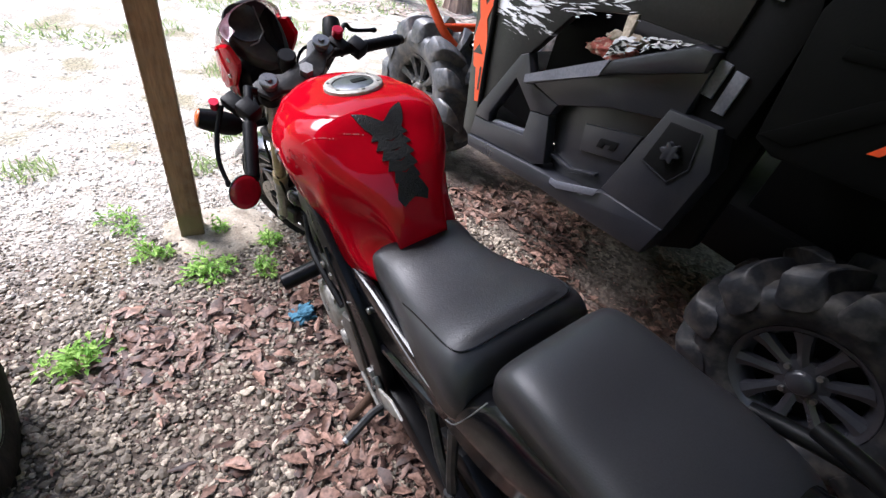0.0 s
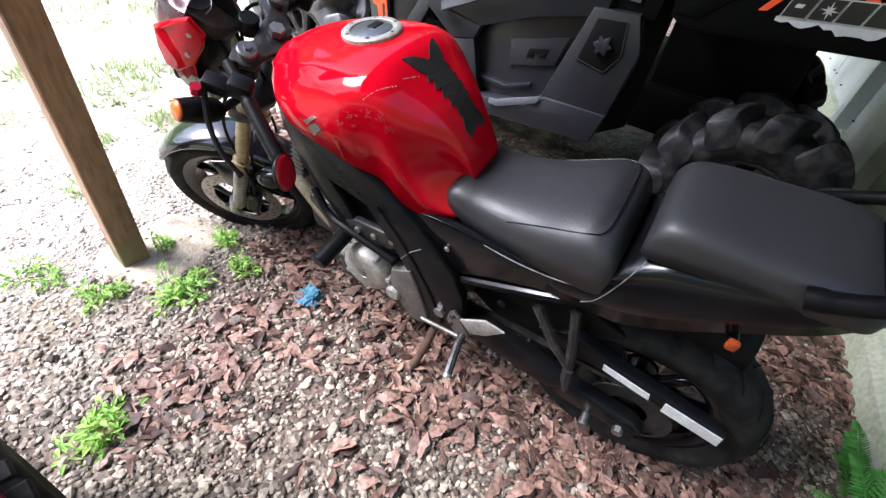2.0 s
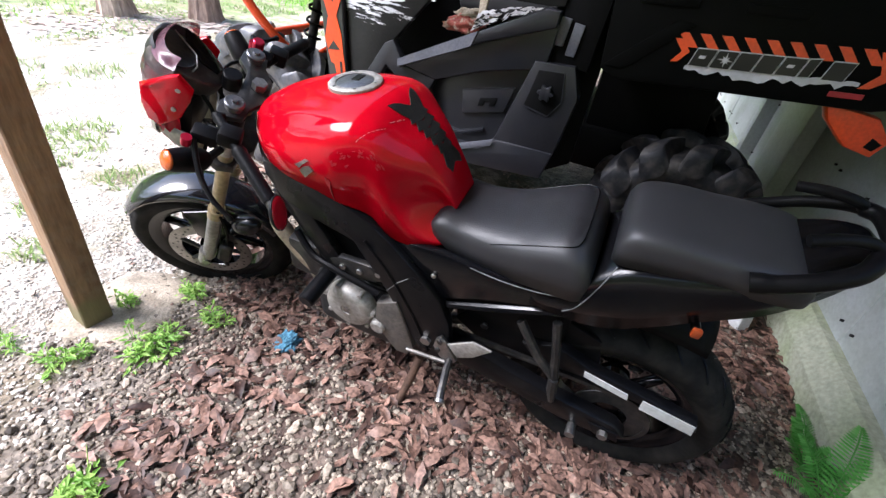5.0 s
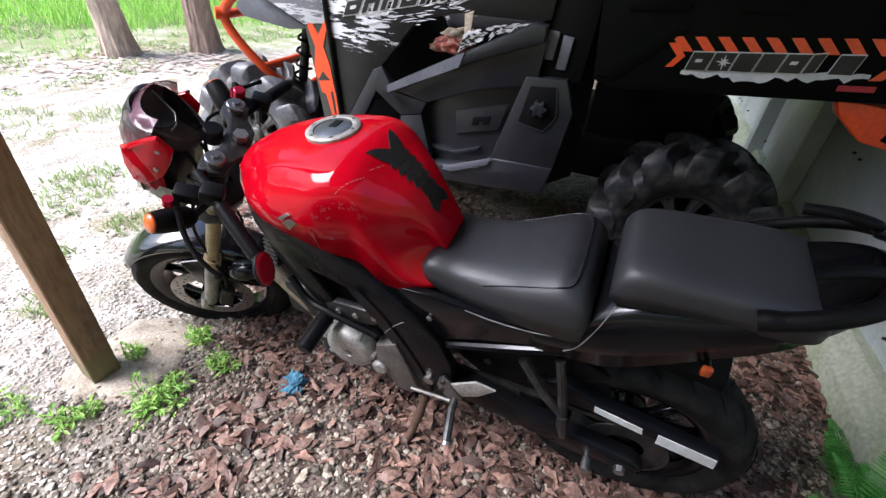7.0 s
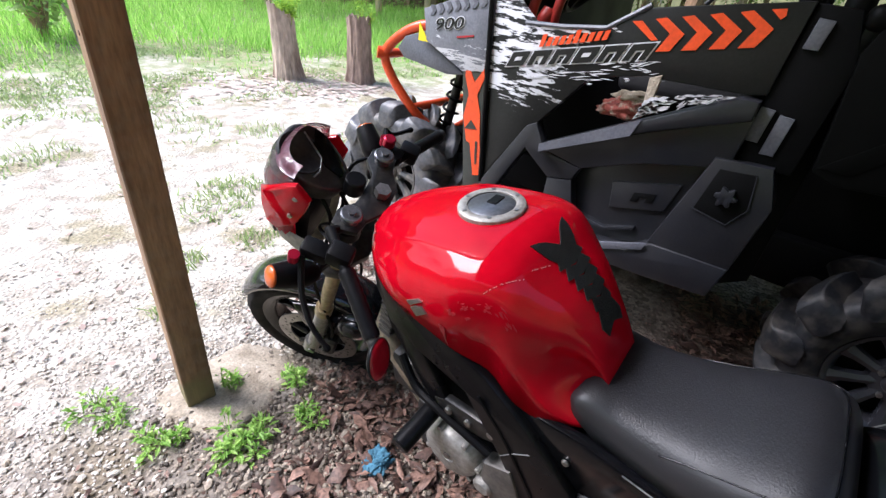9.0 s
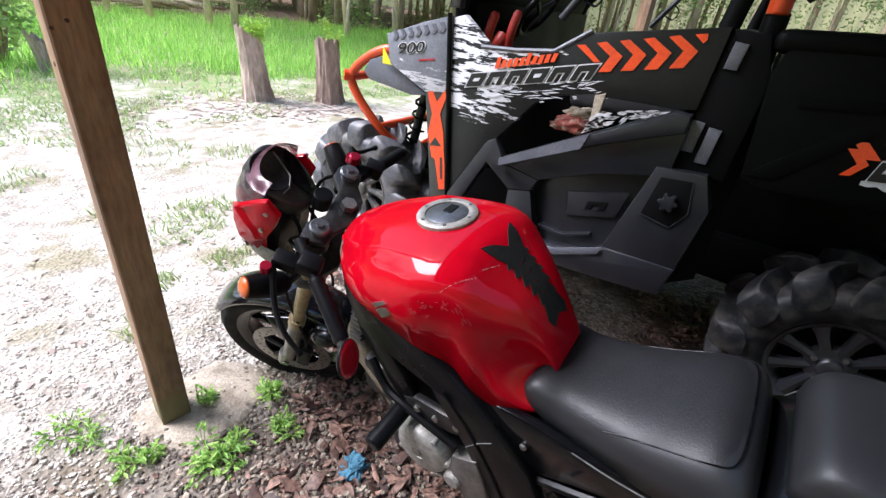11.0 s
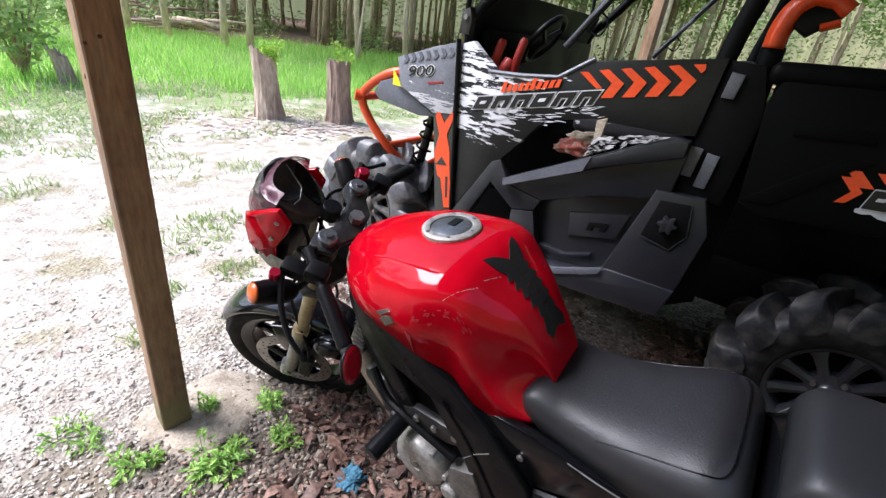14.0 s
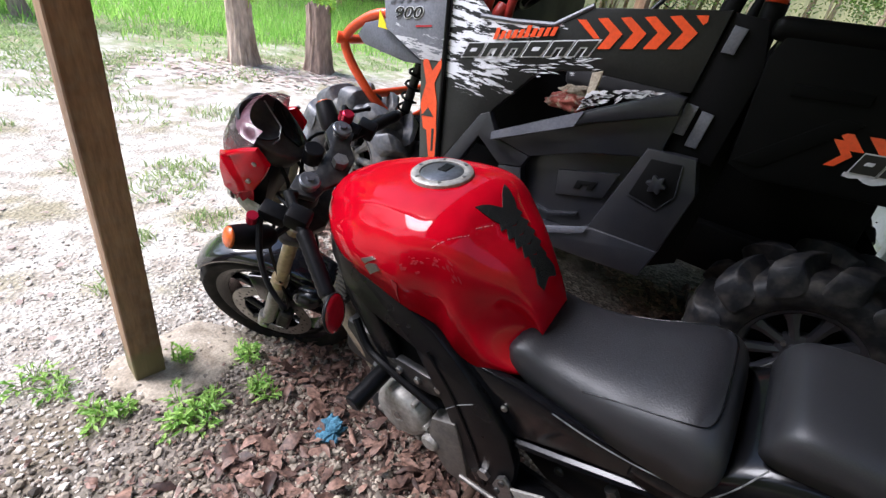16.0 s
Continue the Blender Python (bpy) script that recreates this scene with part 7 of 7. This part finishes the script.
        i = len(vs)
        vs += [tuple(c), tuple(c + d * ln * 0.5 + s * ln * 0.28), tuple(c + d * ln), tuple(c + d * ln * 0.5 - s * ln * 0.28)]
        fs.append((i, i + 1, i + 2, i + 3))
    me = bpy.data.meshes.new("foliage")
    me.from_pydata(vs, [], fs)
    me.materials.append(UNDER)
    o = new("foliage", me)
    o.parent = t
    tagged(o, "bright green leaves", kind="stuff")


shrub(1.55, 11.0, 1.3, 0.9, 5, "leafy green shrub in the grass at the clearing's edge")
shrub(1.02, 7.95, 1.5, 0.55, 8, "bright green shrub grown beside an old stump", 1100)
stump(1.36, 7.62, 0.46, 0.085, 12, "grey gnarled stump with flared roots under a green shrub", STUMP_PALE, 0.16, 0.12, 0)
shrub(3.3, 12.6, 0.9, 0.6, 6, "low yellow-green shrub near the fallen logs")

# fallen logs at the wood's edge
logs = thing("brush_pile", "heap of fallen grey logs and brown branches at the wood's edge", "brush pile", pose(5.9, 14.2, ground_z(5.9, 14.2)))
q = random.Random(4)
for k in range(26):
    bm = bmesh.new()
    big = k < 6
    ln, rr = (q.uniform(1.0, 2.0), q.uniform(0.035, 0.06)) if big else (q.uniform(0.7, 1.6), q.uniform(0.015, 0.035))
    a = q.gauss(-0.45, 0.35)
    d = Vector((math.cos(a), math.sin(a), q.gauss(0, 0.08)))
    c = Vector((q.gauss(0, 0.9), q.gauss(0, 0.4), 0.10 + 0.5 * q.random() * (1 if k % 3 else 0.4)))
    tube(bm, [c - d * ln / 2, c + Vector((0, 0, 0.03)), c + d * ln / 2], [rr, rr * 0.95, rr * 0.8], 8)
    part("log" if big else "branch", bm, BARK_PALE if big else BARK, logs, "", True)


# grass of the clearing
def grass_field():
    vs, fs = [], []
    n = 0
    while n < 105000:
        ang, d = radians(rng.uniform(-20, 118)), 5.5 + 10.0 * rng.random() ** 0.9
        x, y = d * math.cos(ang), d * math.sin(ang)
        dens = noise.noise((x * 0.5, y * 0.5, 2.0)) * 1.2 + 0.5 * noise.noise((x * 1.6, y * 1.6, 4.0)) + min(0.85, (d - 6.9) * 0.45)
        n += 1
        if dens < rng.uniform(-0.4, 0.5):
            continue
        z = ground_z(x, y)
        h = rng.uniform(0.05, 0.23) * min(1.0, 0.22 + max(0, d - 5.8) * 0.5) * (1.0 + 0.75 * noise.noise((x * 1.7, y * 1.7, 6.0)))
        a = rng.uniform(0, 6.28)
        s, ln = Vector((math.cos(a), math.sin(a), 0)) * 0.0075, Vector((rng.gauss(0, 0.3), rng.gauss(0, 0.3), 1)) * h
        p = Vector((x, y, z))
        i = len(vs)
        vs += [p - s, p + s, p + ln * 0.6 + s * 0.7, p + ln]
        fs.append((i, i + 1, i + 2, i + 3))
    me = bpy.data.meshes.new("meadow_grass")
    me.from_pydata([tuple(v) for v in vs], [], fs)
    me.materials.append(GRASS)
    tagged(new("meadow_grass", me), "bright green grass of the clearing", "grass", kind="stuff")


grass_field()


# thin low growth creeping from the turf over the sand
def thin_growth():
    q = random.Random(31)
    vs, fs = [], []
    for k in range(60000):
        x, y = q.uniform(-3.5, 4.6), q.uniform(2.6, 7.4)
        cover = noise.noise((x * 0.75, y * 1.5, 12.0)) + 0.5 * noise.noise((x * 3.1, y * 3.1, 5.0)) + 0.16 * (y - 5.2)
        if cover < q.uniform(0.0, 0.42):
            continue
        p, h, a = Vector((x, y, ground_z(x, y) - 0.003)), q.uniform(0.012, 0.05), q.uniform(0, 6.28)
        s = Vector((math.cos(a), math.sin(a), 0)) * q.uniform(0.004, 0.009)
        tip = p + Vector((q.gauss(0, 0.8) * h, q.gauss(0, 0.8) * h, h))
        i = len(vs)
        vs += [tuple(p - s), tuple(p + s), tuple(p.lerp(tip, 0.6) + s), tuple(tip)]
        fs.append((i, i + 1, i + 2, i + 3))
    me = bpy.data.meshes.new("thin_grass")
    me.from_pydata(vs, [], fs)
    me.materials.append(GRASS_THIN)
    tagged(new("thin_grass", me), "thin low green growth creeping over the sand", "grass", kind="stuff")


thin_growth()


def tuft(x, y, r, n, h, seed):
    q = random.Random(seed)
    bm = bmesh.new()
    for k in range(n):
        a, d = q.uniform(0, 6.28), r * math.sqrt(q.random())
        px, py = d * math.cos(a), d * math.sin(a)
        b = q.uniform(0, 6.28)
        s = Vector((math.cos(b), math.sin(b), 0)) * 0.004
        p = Vector((px, py, ground_z(x + px, y + py) - ground_z(x, y) - 0.005))
        t = p + Vector((q.gauss(0, 0.5) * h, q.gauss(0, 0.5) * h, h * q.uniform(0.5, 1.1)))
        m = p.lerp(t, 0.55) + Vector((0, 0, h * 0.15))
        v = [bm.verts.new(w) for w in (p - s, p + s, m + s * 0.7, t, m - s * 0.7)]
        bm.faces.new((v[0], v[1], v[2], v[4]))
        bm.faces.new((v[4], v[2], v[3]))
    ob = part("grass_tuft", bm, GRASS_THIN)
    ob.location = (x, y, ground_z(x, y))
    tagged(ob, "sparse green grass tuft in the pale sand", "grass", "grass tufts on the sand", "stuff")


# weeds
def weed(x, y, r, n, seed, label, big=1.0):
    q = random.Random(seed)
    bm = bmesh.new()
    hubs = [(r * q.uniform(0.1, 1.25), q.uniform(0, 6.28), q.uniform(0.35, 1.0)) for k in range(9)]
    for k in range(n * 3):
        d, a, s = hubs[min(8, int(q.random() ** 1.4 * 9))]
        e, b = abs(q.gauss(0, 0.40)) * r * s, q.uniform(0, 6.28)
        px, py = d * math.cos(a) + e * math.cos(b), d * math.sin(a) + e * math.sin(b)
        z0 = ground_z(x + px, y + py) - ground_z(x, y)
        h = q.uniform(0.006, 0.075) * s * big * max(0.3, 1.1 - e / (r * s))
        leafy(bm, (px, py, z0 + h), b + q.gauss(0, 0.6), q.uniform(0.014, 0.042) * big, q.uniform(0.006, 0.016) * big, q.uniform(-0.008, 0.012))
    for d, a, s in hubs:
        for k in range(3):
            p = Vector((d * math.cos(a), d * math.sin(a), -0.01))
            tube(bm, [p, p + Vector((q.gauss(0, 0.02), q.gauss(0, 0.02), 0.07 * s * big))], 0.0012, 4)
    ob = part("weed", bm, WEED)
    ob.location = (x, y, ground_z(x, y))
    tagged(ob, label, "weed", "weeds in the gravel", "stuff")


weed(-0.413, 1.395, 0.085, 70, 1, "low bright green weed growing by the post")
weed(-0.565, 1.573, 0.05, 30, 2, "small green weed in the gravel")
weed(-0.815, 1.157, 0.075, 55, 3, "broad-leaved green weed in the gravel", 1.1)
weed(-0.22, 1.33, 0.045, 22, 4, "small green weed beside the motorcycle")
weed(-0.14, 1.52, 0.05, 26, 5, "small green weed by the front tyre")
weed(-0.62, 1.80, 0.06, 28, 6, "small yellow-green weed in the pale gravel")
weed(-0.30, 1.62, 0.035, 14, 7, "small green weed by the post")
for k, (x, y, r) in enumerate([(0.35, 2.87, 0.16), (0.15, 3.35, 0.10), (0.55, 3.05, 0.14), (-0.1, 4.2, 0.16), (0.9, 4.3, 0.2), (0.1, 5.4, 0.18), (1.3, 3.9, 0.16), (1.0, 5.3, 0.25), (-0.05, 2.45, 0.08), (0.30, 2.40, 0.09), (-0.25, 2.15, 0.07), (-0.9, 2.3, 0.08), (-1.2, 2.0, 0.09)]):
    tuft(x, y, r * 1.25, int(40 + r * 620), 0.055, 20 + k)


# fern at the wall
def fern(x, y, z, seed, size):
    q = random.Random(seed)
    f = thing("fern", "fresh green fern growing at the foot of the wall", "fern", pose(x, y, z), "ferns at the wall")
    for k in range(8):
        bm = bmesh.new()
        a = k * 2 * math.pi / 8 + q.uniform(-0.3, 0.3)
        ln, d = q.uniform(0.8, 1.15) * size, Vector((math.cos(a), math.sin(a), 0))
        side = Vector((-math.sin(a), math.cos(a), 0))
        steep = q.uniform(1.0, 1.5)
        pts = [(d * t * 0.62 + Vector((0, 0, steep * t - 0.62 * t * t))) * ln for t in [j / 26 for j in range(27)]]
        tube(bm, pts, 0.0022, 4)
        for j in range(4, 27):
            p, w = pts[j], ln * 0.27 * (1 - (j - 4) / 23) ** 0.85 * min(1.0, 0.55 + (j - 4) * 0.12) + 0.004
            fw = (pts[j] - pts[j - 1]).normalized()
            for s in (1, -1):
                e = p + side * s * w + fw * w * 0.40 - Vector((0, 0, w * 0.15))
                m1, m2 = p.lerp(e, 0.35) + fw * 0.0031, p.lerp(e, 0.35) - fw * 0.0031 - Vector((0, 0, 0.002))
                n1, n2 = p.lerp(e, 0.7) + fw * 0.0024, p.lerp(e, 0.7) - fw * 0.0024 - Vector((0, 0, 0.002))
                v = [bm.verts.new(c) for c in (p, m1, n1, e, n2, m2)]
                bm.faces.new((v[0], v[1], v[2], v[4], v[5]))
                bm.faces.new((v[2], v[3], v[4]))
        part("frond", bm, FERN, f)
    return f


fern(0.05, -0.70, ground_z(0.05, -0.70), 1, 0.28)
fern(0.20, -0.69, ground_z(0.20, -0.69), 2, 0.20)

# crushed carton behind the rear wheel
carton = thing("carton", "crushed white carton with a red band on the leaves", "carton", pose(0.93, -0.56, ground_z(0.93, -0.56), 0, 8, 35))
bm = bmesh.new()
box(bm, (-0.075, -0.03, 0.0), (0.075, 0.03, 0.115), 0.003)
for v in bm.verts:
    v.co += Vector((noise.noise(v.co * 40), noise.noise(v.co * 40 + Vector((3, 0, 0))), 0)) * 0.006
part("carton_body", bm, WHITE_TAPE, carton)
bm = bmesh.new()
box(bm, (-0.012, -0.036, 0.002), (0.022, 0.036, 0.120), 0.002)
part("carton_band", bm, RED_MATT, carton, "red printed band")

# blue rag
bm = bmesh.new()
bmesh.ops.create_icosphere(bm, subdivisions=5, radius=1.0)
for v in bm.verts:
    p = v.co.copy()
    fold = noise.noise(p * 1.7) * 0.55 + abs(noise.noise(p * 3.7)) * 0.5 + noise.noise(p * 8) * 0.12
    v.co = Vector((p.x * 0.050, p.y * 0.036, p.z * 0.022)) * (0.85 + fold)
rag = part("rag", bm, CLOTH_BLUE, None, "", True)
rag.location = (-0.162, 1.048, ground_z(-0.162, 1.048) + 0.012)
tagged(rag, "crumpled pale blue rag lying on the gravel", "rag")

# lawn tractor at the edge of the gravel
mower = thing("lawn_tractor", "red ride-on lawn tractor with a black-rimmed grey lever tray", "lawn tractor", pose(-1.045, 0.93, 0))


def mpart(name, bm, material, label="", smooth=40, parent=None):
    return part(name, bm, material, parent or mower, label, smooth)


R, hw = 0.226, 0.092
mw = Matrix.Translation((0.0, 0.0, R - 0.012))
rim = mpart("rear_wheel", lathe(bmesh.new(), [(0.0, 0.05), (0.04, 0.05), (0.09, 0.02), (0.105, hw * 0.8), (0.118, hw * 0.9), (0.118, -hw * 0.9), (0.105, -hw * 0.8)], 36, False, mw), WALL_CONC, "pale steel wheel")
prof = [(0.112, -hw * 0.88), (0.15, -hw), (0.19, -hw * 1.0), (0.214, -hw * 0.86), (R - 0.007, -hw * 0.4), (R - 0.005, 0)]
prof += [(r, -a) for r, a in prof[-2::-1]]
ty = part("tyre", lathe(bmesh.new(), prof, 48, False, mw), RUBBER, rim, "worn turf tyre with blocks", True)
for k in range(26):
    for j, xx in enumerate((-0.066, -0.023, 0.023, 0.066)):
        a = (k + 0.5 * (j % 2)) * 2 * math.pi / 26
        bm = bmesh.new()
        rr = R - 0.004 - (0.009 if j in (0, 3) else 0)
        box(bm, (-0.0195, -0.019, -0.012), (0.0195, 0.019, 0.006), 0.004, mw @ pose(0, 0, 0, math.degrees(a)) @ Matrix.Translation((xx, 0, rr)) @ pose(0, 0, 0, 0, 0, 12 if j in (0, 2) else -12))
        part("tread_block", bm, RUBBER, ty)


def fender_at(y, u):
    """Deck over the wheel: flat on top, rolled down at its outer edge and towards both ends."""
    end = max(0.0, abs(y + 0.12) - 0.28)
    x = -0.30 + 0.348 * min(1.0, u * 1.25) if u < 0.8 else 0.048 + 0.012 * math.sin((u - 0.8) / 0.2 * math.pi / 2)
    z = 0.545 - 2.4 * end * end - 0.035 * max(0.0, (u - 0.55) / 0.25) ** 2 - (0.11 * (u - 0.8) / 0.2 if u > 0.8 else 0)
    return Vector((x, y, z))


bm = bmesh.new()
loft(bm, [-0.58 + 0.02 * k for k in range(42)], fender_at, 30, -0.6, 1.0, close_bottom=False)
bmesh.ops.solidify(bm, geom=bm.faces[:], thickness=0.006)
mpart("fender", bm, RED_MATT, "faded red fender deck", 50)
bm = bmesh.new()
box(bm, (-0.50, -0.50, 0.22), (-0.14, 0.20, 0.515), 0.04, None, 3)
mpart("body", bm, RED_MATT, "red tractor body", 50)


def tray_ring(grow, z):
    return [Vector((-0.085 + (0.068 + grow) * math.copysign(abs(math.cos(a)) ** 0.45, math.cos(a)), -0.005 + (0.165 + grow) * math.copysign(abs(math.sin(a)) ** 0.35, math.sin(a)), z)) for a in [k * 2 * math.pi / 48 for k in range(48)]]


bm = bmesh.new()
loops = [[bm.verts.new(v) for v in tray_ring(g, z)] for g, z in ((0.012, 0.541), (0.010, 0.556), (0.0, 0.560), (-0.012, 0.556), (-0.018, 0.535), (-0.022, 0.47))]
for p, o in zip(loops, loops[1:]):
    for k in range(48):
        bm.faces.new((p[k], p[(k + 1) % 48], o[(k + 1) % 48], o[k]))
bm.faces.new(loops[-1])
bmesh.ops.recalc_face_normals(bm, faces=bm.faces)
tray = mpart("lever_tray", bm, UTV_OLIVE, "scuffed black-rimmed lever tray", 50)
for k in range(7):
    bm = bmesh.new()
    box(bm, (-0.125, -0.13 + k * 0.04, 0.535), (-0.055, -0.118 + k * 0.04, 0.552), 0.003)
    part("notch", bm, UTV_GREY, tray)
bm = bmesh.new()
tube(bm, [(-0.09, 0.06, 0.50), (-0.088, 0.08, 0.60)], 0.007, 8)
lv = mpart("lever_rod", bm, STEEL, "lever rod")
bm = bmesh.new()
tube(bm, [(-0.088, 0.08, 0.59), (-0.087, 0.085, 0.61), (-0.085, 0.09, 0.65), (-0.084, 0.092, 0.665)], [0.013, 0.019, 0.018, 0.010], 12)
mpart("lever_knob", bm, BLACK, "black lever knob", True, lv)


# ---- loose ground cover ----
def pebbles():
    base = bmesh.new()
    bmesh.ops.create_icosphere(base, subdivisions=1, radius=1.0)
    pv, pf = [v.co.copy() for v in base.verts], [[v.index for v in f.verts] for f in base.faces]
    base.free()
    heaps = {"gravel_stones": ([], []), "sandy_stones": ([], [])}
    n = 0
    while n < 60000:
        x, y = rng.uniform(-1.9, 0.9), rng.uniform(-0.7, 2.9)
        d = noise.noise((x * 1.1, y * 1.1, 4.0)) * 0.6 + (0.42 if x < -0.22 else 0.20) + (0.15 if y > 1.0 else 0) - max(0, y - 1.75) * 0.8
        if d < rng.uniform(-0.35, 0.45):
            n += 0.25
            continue
        n += 1
        r = rng.uniform(0.0036, 0.0098) * (1.8 if rng.random() < 0.10 else 1) * (1.0 if y < 1.2 else max(0.55, 1.0 - (y - 1.2) * 0.6))
        vs, fs = heaps["sandy_stones" if y - 0.12 * x + 0.3 * noise.noise((x * 2, y * 2, 1.0)) > 1.75 + rng.uniform(-0.2, 0.2) else "gravel_stones"]
        m = Matrix.Translation((x, y, ground_z(x, y) + r * 0.25)) @ pose(0, 0, 0, rng.uniform(-25, 25), rng.uniform(-25, 25), rng.uniform(0, 360)) @ Matrix.Diagonal((r * rng.uniform(1, 1.6), r * rng.uniform(0.8, 1.1), r * rng.uniform(0.5, 0.8), 1))
        i = len(vs)
        vs += [tuple(m @ (c * rng.uniform(0.80, 1.12))) for c in pv]
        fs += [[a + i for a in f] for f in pf]
    for name, material, label in (("gravel_stones", PEBBLE, "loose grey-brown gravel stones"), ("sandy_stones", PEBBLE_PALE, "pale stones lying in the sand")):
        me = bpy.data.meshes.new(name)
        me.from_pydata(heaps[name][0], [], heaps[name][1])
        me.materials.append(material)
        tagged(new(name, me), label, "gravel", kind="stuff")


def litter():
    vs, fs = [], []
    n = 0
    wide = (0.12, 0.62, 1.0, 0.92, 0.55, 0.05)
    while n < 52000:
        x, y = rng.uniform(-1.7, 2.0), rng.uniform(-0.76, 2.3)
        d = 0.6 * math.exp(-(((x + 0.05) / 0.20) ** 2 + ((y - 1.26) / 0.26) ** 2)) + noise.noise((x * 2.3, y * 2.3, 9.0)) * 1.15 + 0.62 * max(0.0, min(1.0, 1.35 - abs(x - 0.45) / 0.9)) - 0.05 + (0.28 if y < 0.5 else 0) - max(0, y - 1.25) * 1.1 - (0.30 if x < -0.40 and y > 0.1 else 0.0)
        n += 1
        if d < rng.uniform(0.0, 0.85):
            continue
        a, ln = rng.uniform(0, 6.28), 0.010 + 0.080 * rng.random() ** 2.4
        wd, curl, tip, arch = ln * rng.uniform(0.20, 0.56), rng.gauss(0.05, 0.40), rng.gauss(0, 0.16), rng.gauss(0.05, 0.16)
        z = ground_z(x, y) + rng.uniform(0.004, 0.020)
        f, s, up = Vector((math.cos(a), math.sin(a), tip)).normalized(), Vector((-math.sin(a), math.cos(a), rng.uniform(-0.3, 0.3))).normalized(), Vector((0, 0, 1))
        c, bend = Vector((x, y, z)), rng.uniform(-0.15, 0.15)
        i = len(vs)
        for k, w in enumerate(wide):
            t = k / 5 - 0.5
            m = c + f * ln * t + s * ln * bend * (0.25 - t * t) + up * ln * arch * (0.25 - t * t) * 2
            e = wd * 0.5 * w
            vs += [tuple(m + s * e * rng.uniform(0.55, 1.3) + up * e * (curl + rng.uniform(-0.22, 0.22))), tuple(m + up * e * rng.uniform(-0.1, 0.1)), tuple(m - s * e * rng.uniform(0.55, 1.3) + up * e * (curl * 0.6 + rng.uniform(-0.22, 0.22)))]
        for k in range(5):
            p = i + 3 * k
            fs += [(p, p + 1, p + 4, p + 3), (p + 1, p + 2, p + 5, p + 4)]
    # broken crumbs between the leaves
    n = 0
    while n < 16000:
        x, y = rng.uniform(-1.5, 1.6), rng.uniform(-0.74, 2.0)
        n += 1
        d = noise.noise((x * 2.1, y * 2.1, 3.0)) * 0.8 + 0.5 * max(0.0, 1 - abs(x - 0.1) / 1.0) + 0.1 - max(0, y - 1.5)
        if d < rng.uniform(0.0, 0.8):
            continue
        p, ln = Vector((x, y, ground_z(x, y) + rng.uniform(0.003, 0.014))), rng.uniform(0.006, 0.022)
        a, w = rng.uniform(0, 6.28), rng.uniform(0.25, 0.9)
        f, s = Vector((math.cos(a), math.sin(a), rng.uniform(-0.4, 0.4))) * ln, Vector((-math.sin(a), math.cos(a), rng.uniform(-0.4, 0.4))) * ln * w
        i = len(vs)
        vs += [tuple(p), tuple(p + f * 0.6 + s * 0.5), tuple(p + f), tuple(p + f * 0.4 - s * 0.5)]
        fs.append((i, i + 1, i + 2, i + 3))
    me = bpy.data.meshes.new("leaf_litter")
    me.from_pydata(vs, [], fs)
    me.shade_smooth()
    me.materials.append(LITTER)
    tagged(new("leaf_litter", me), "dry brown fallen leaves", "fallen leaves", kind="stuff")


def pale_leaves():
    vs, fs = [], []
    for sx, sy, sr, n in ((2.3, 4.9, 0.45, 240), (3.0, 4.55, 0.4, 240), (2.75, 5.3, 0.3, 120), (1.6, 5.4, 0.5, 140), (-0.9, 2.2, 0.5, 70), (-1.6, 2.8, 0.7, 160), (0.2, 2.6, 0.6, 110), (-0.6, 3.4, 0.9, 160), (1.2, 3.8, 0.9, 130)):
        for k in range(n):
            x, y = sx + rng.gauss(0, sr), sy + rng.gauss(0, sr * 0.5)
            a, ln, w = rng.uniform(0, 6.28), rng.uniform(0.03, 0.085) * (1.0 if sy > 4 else 0.45), rng.uniform(0.2, 0.32)
            d, s = Vector((math.cos(a), math.sin(a), rng.uniform(-0.1, 0.1))), Vector((-math.sin(a), math.cos(a), rng.uniform(-0.2, 0.2)))
            c = Vector((x, y, ground_z(x, y) + rng.uniform(0.006, 0.02)))
            i = len(vs)
            vs += [tuple(c), tuple(c + d * ln * 0.3 + s * ln * w), tuple(c + d * ln * 0.7 + s * ln * w * 0.8), tuple(c + d * ln), tuple(c + d * ln * 0.7 - s * ln * w), tuple(c + d * ln * 0.3 - s * ln * w * 0.8)]
            fs.append((i, i + 1, i + 2, i + 3, i + 4, i + 5))
    me = bpy.data.meshes.new("pale_leaves")
    me.from_pydata(vs, [], fs)
    me.materials.append(LITTER_PALE)
    tagged(new("pale_leaves", me), "pale leaves scattered on the sand and round the stumps", "fallen leaves", kind="stuff")


pebbles()
litter()
pale_leaves()
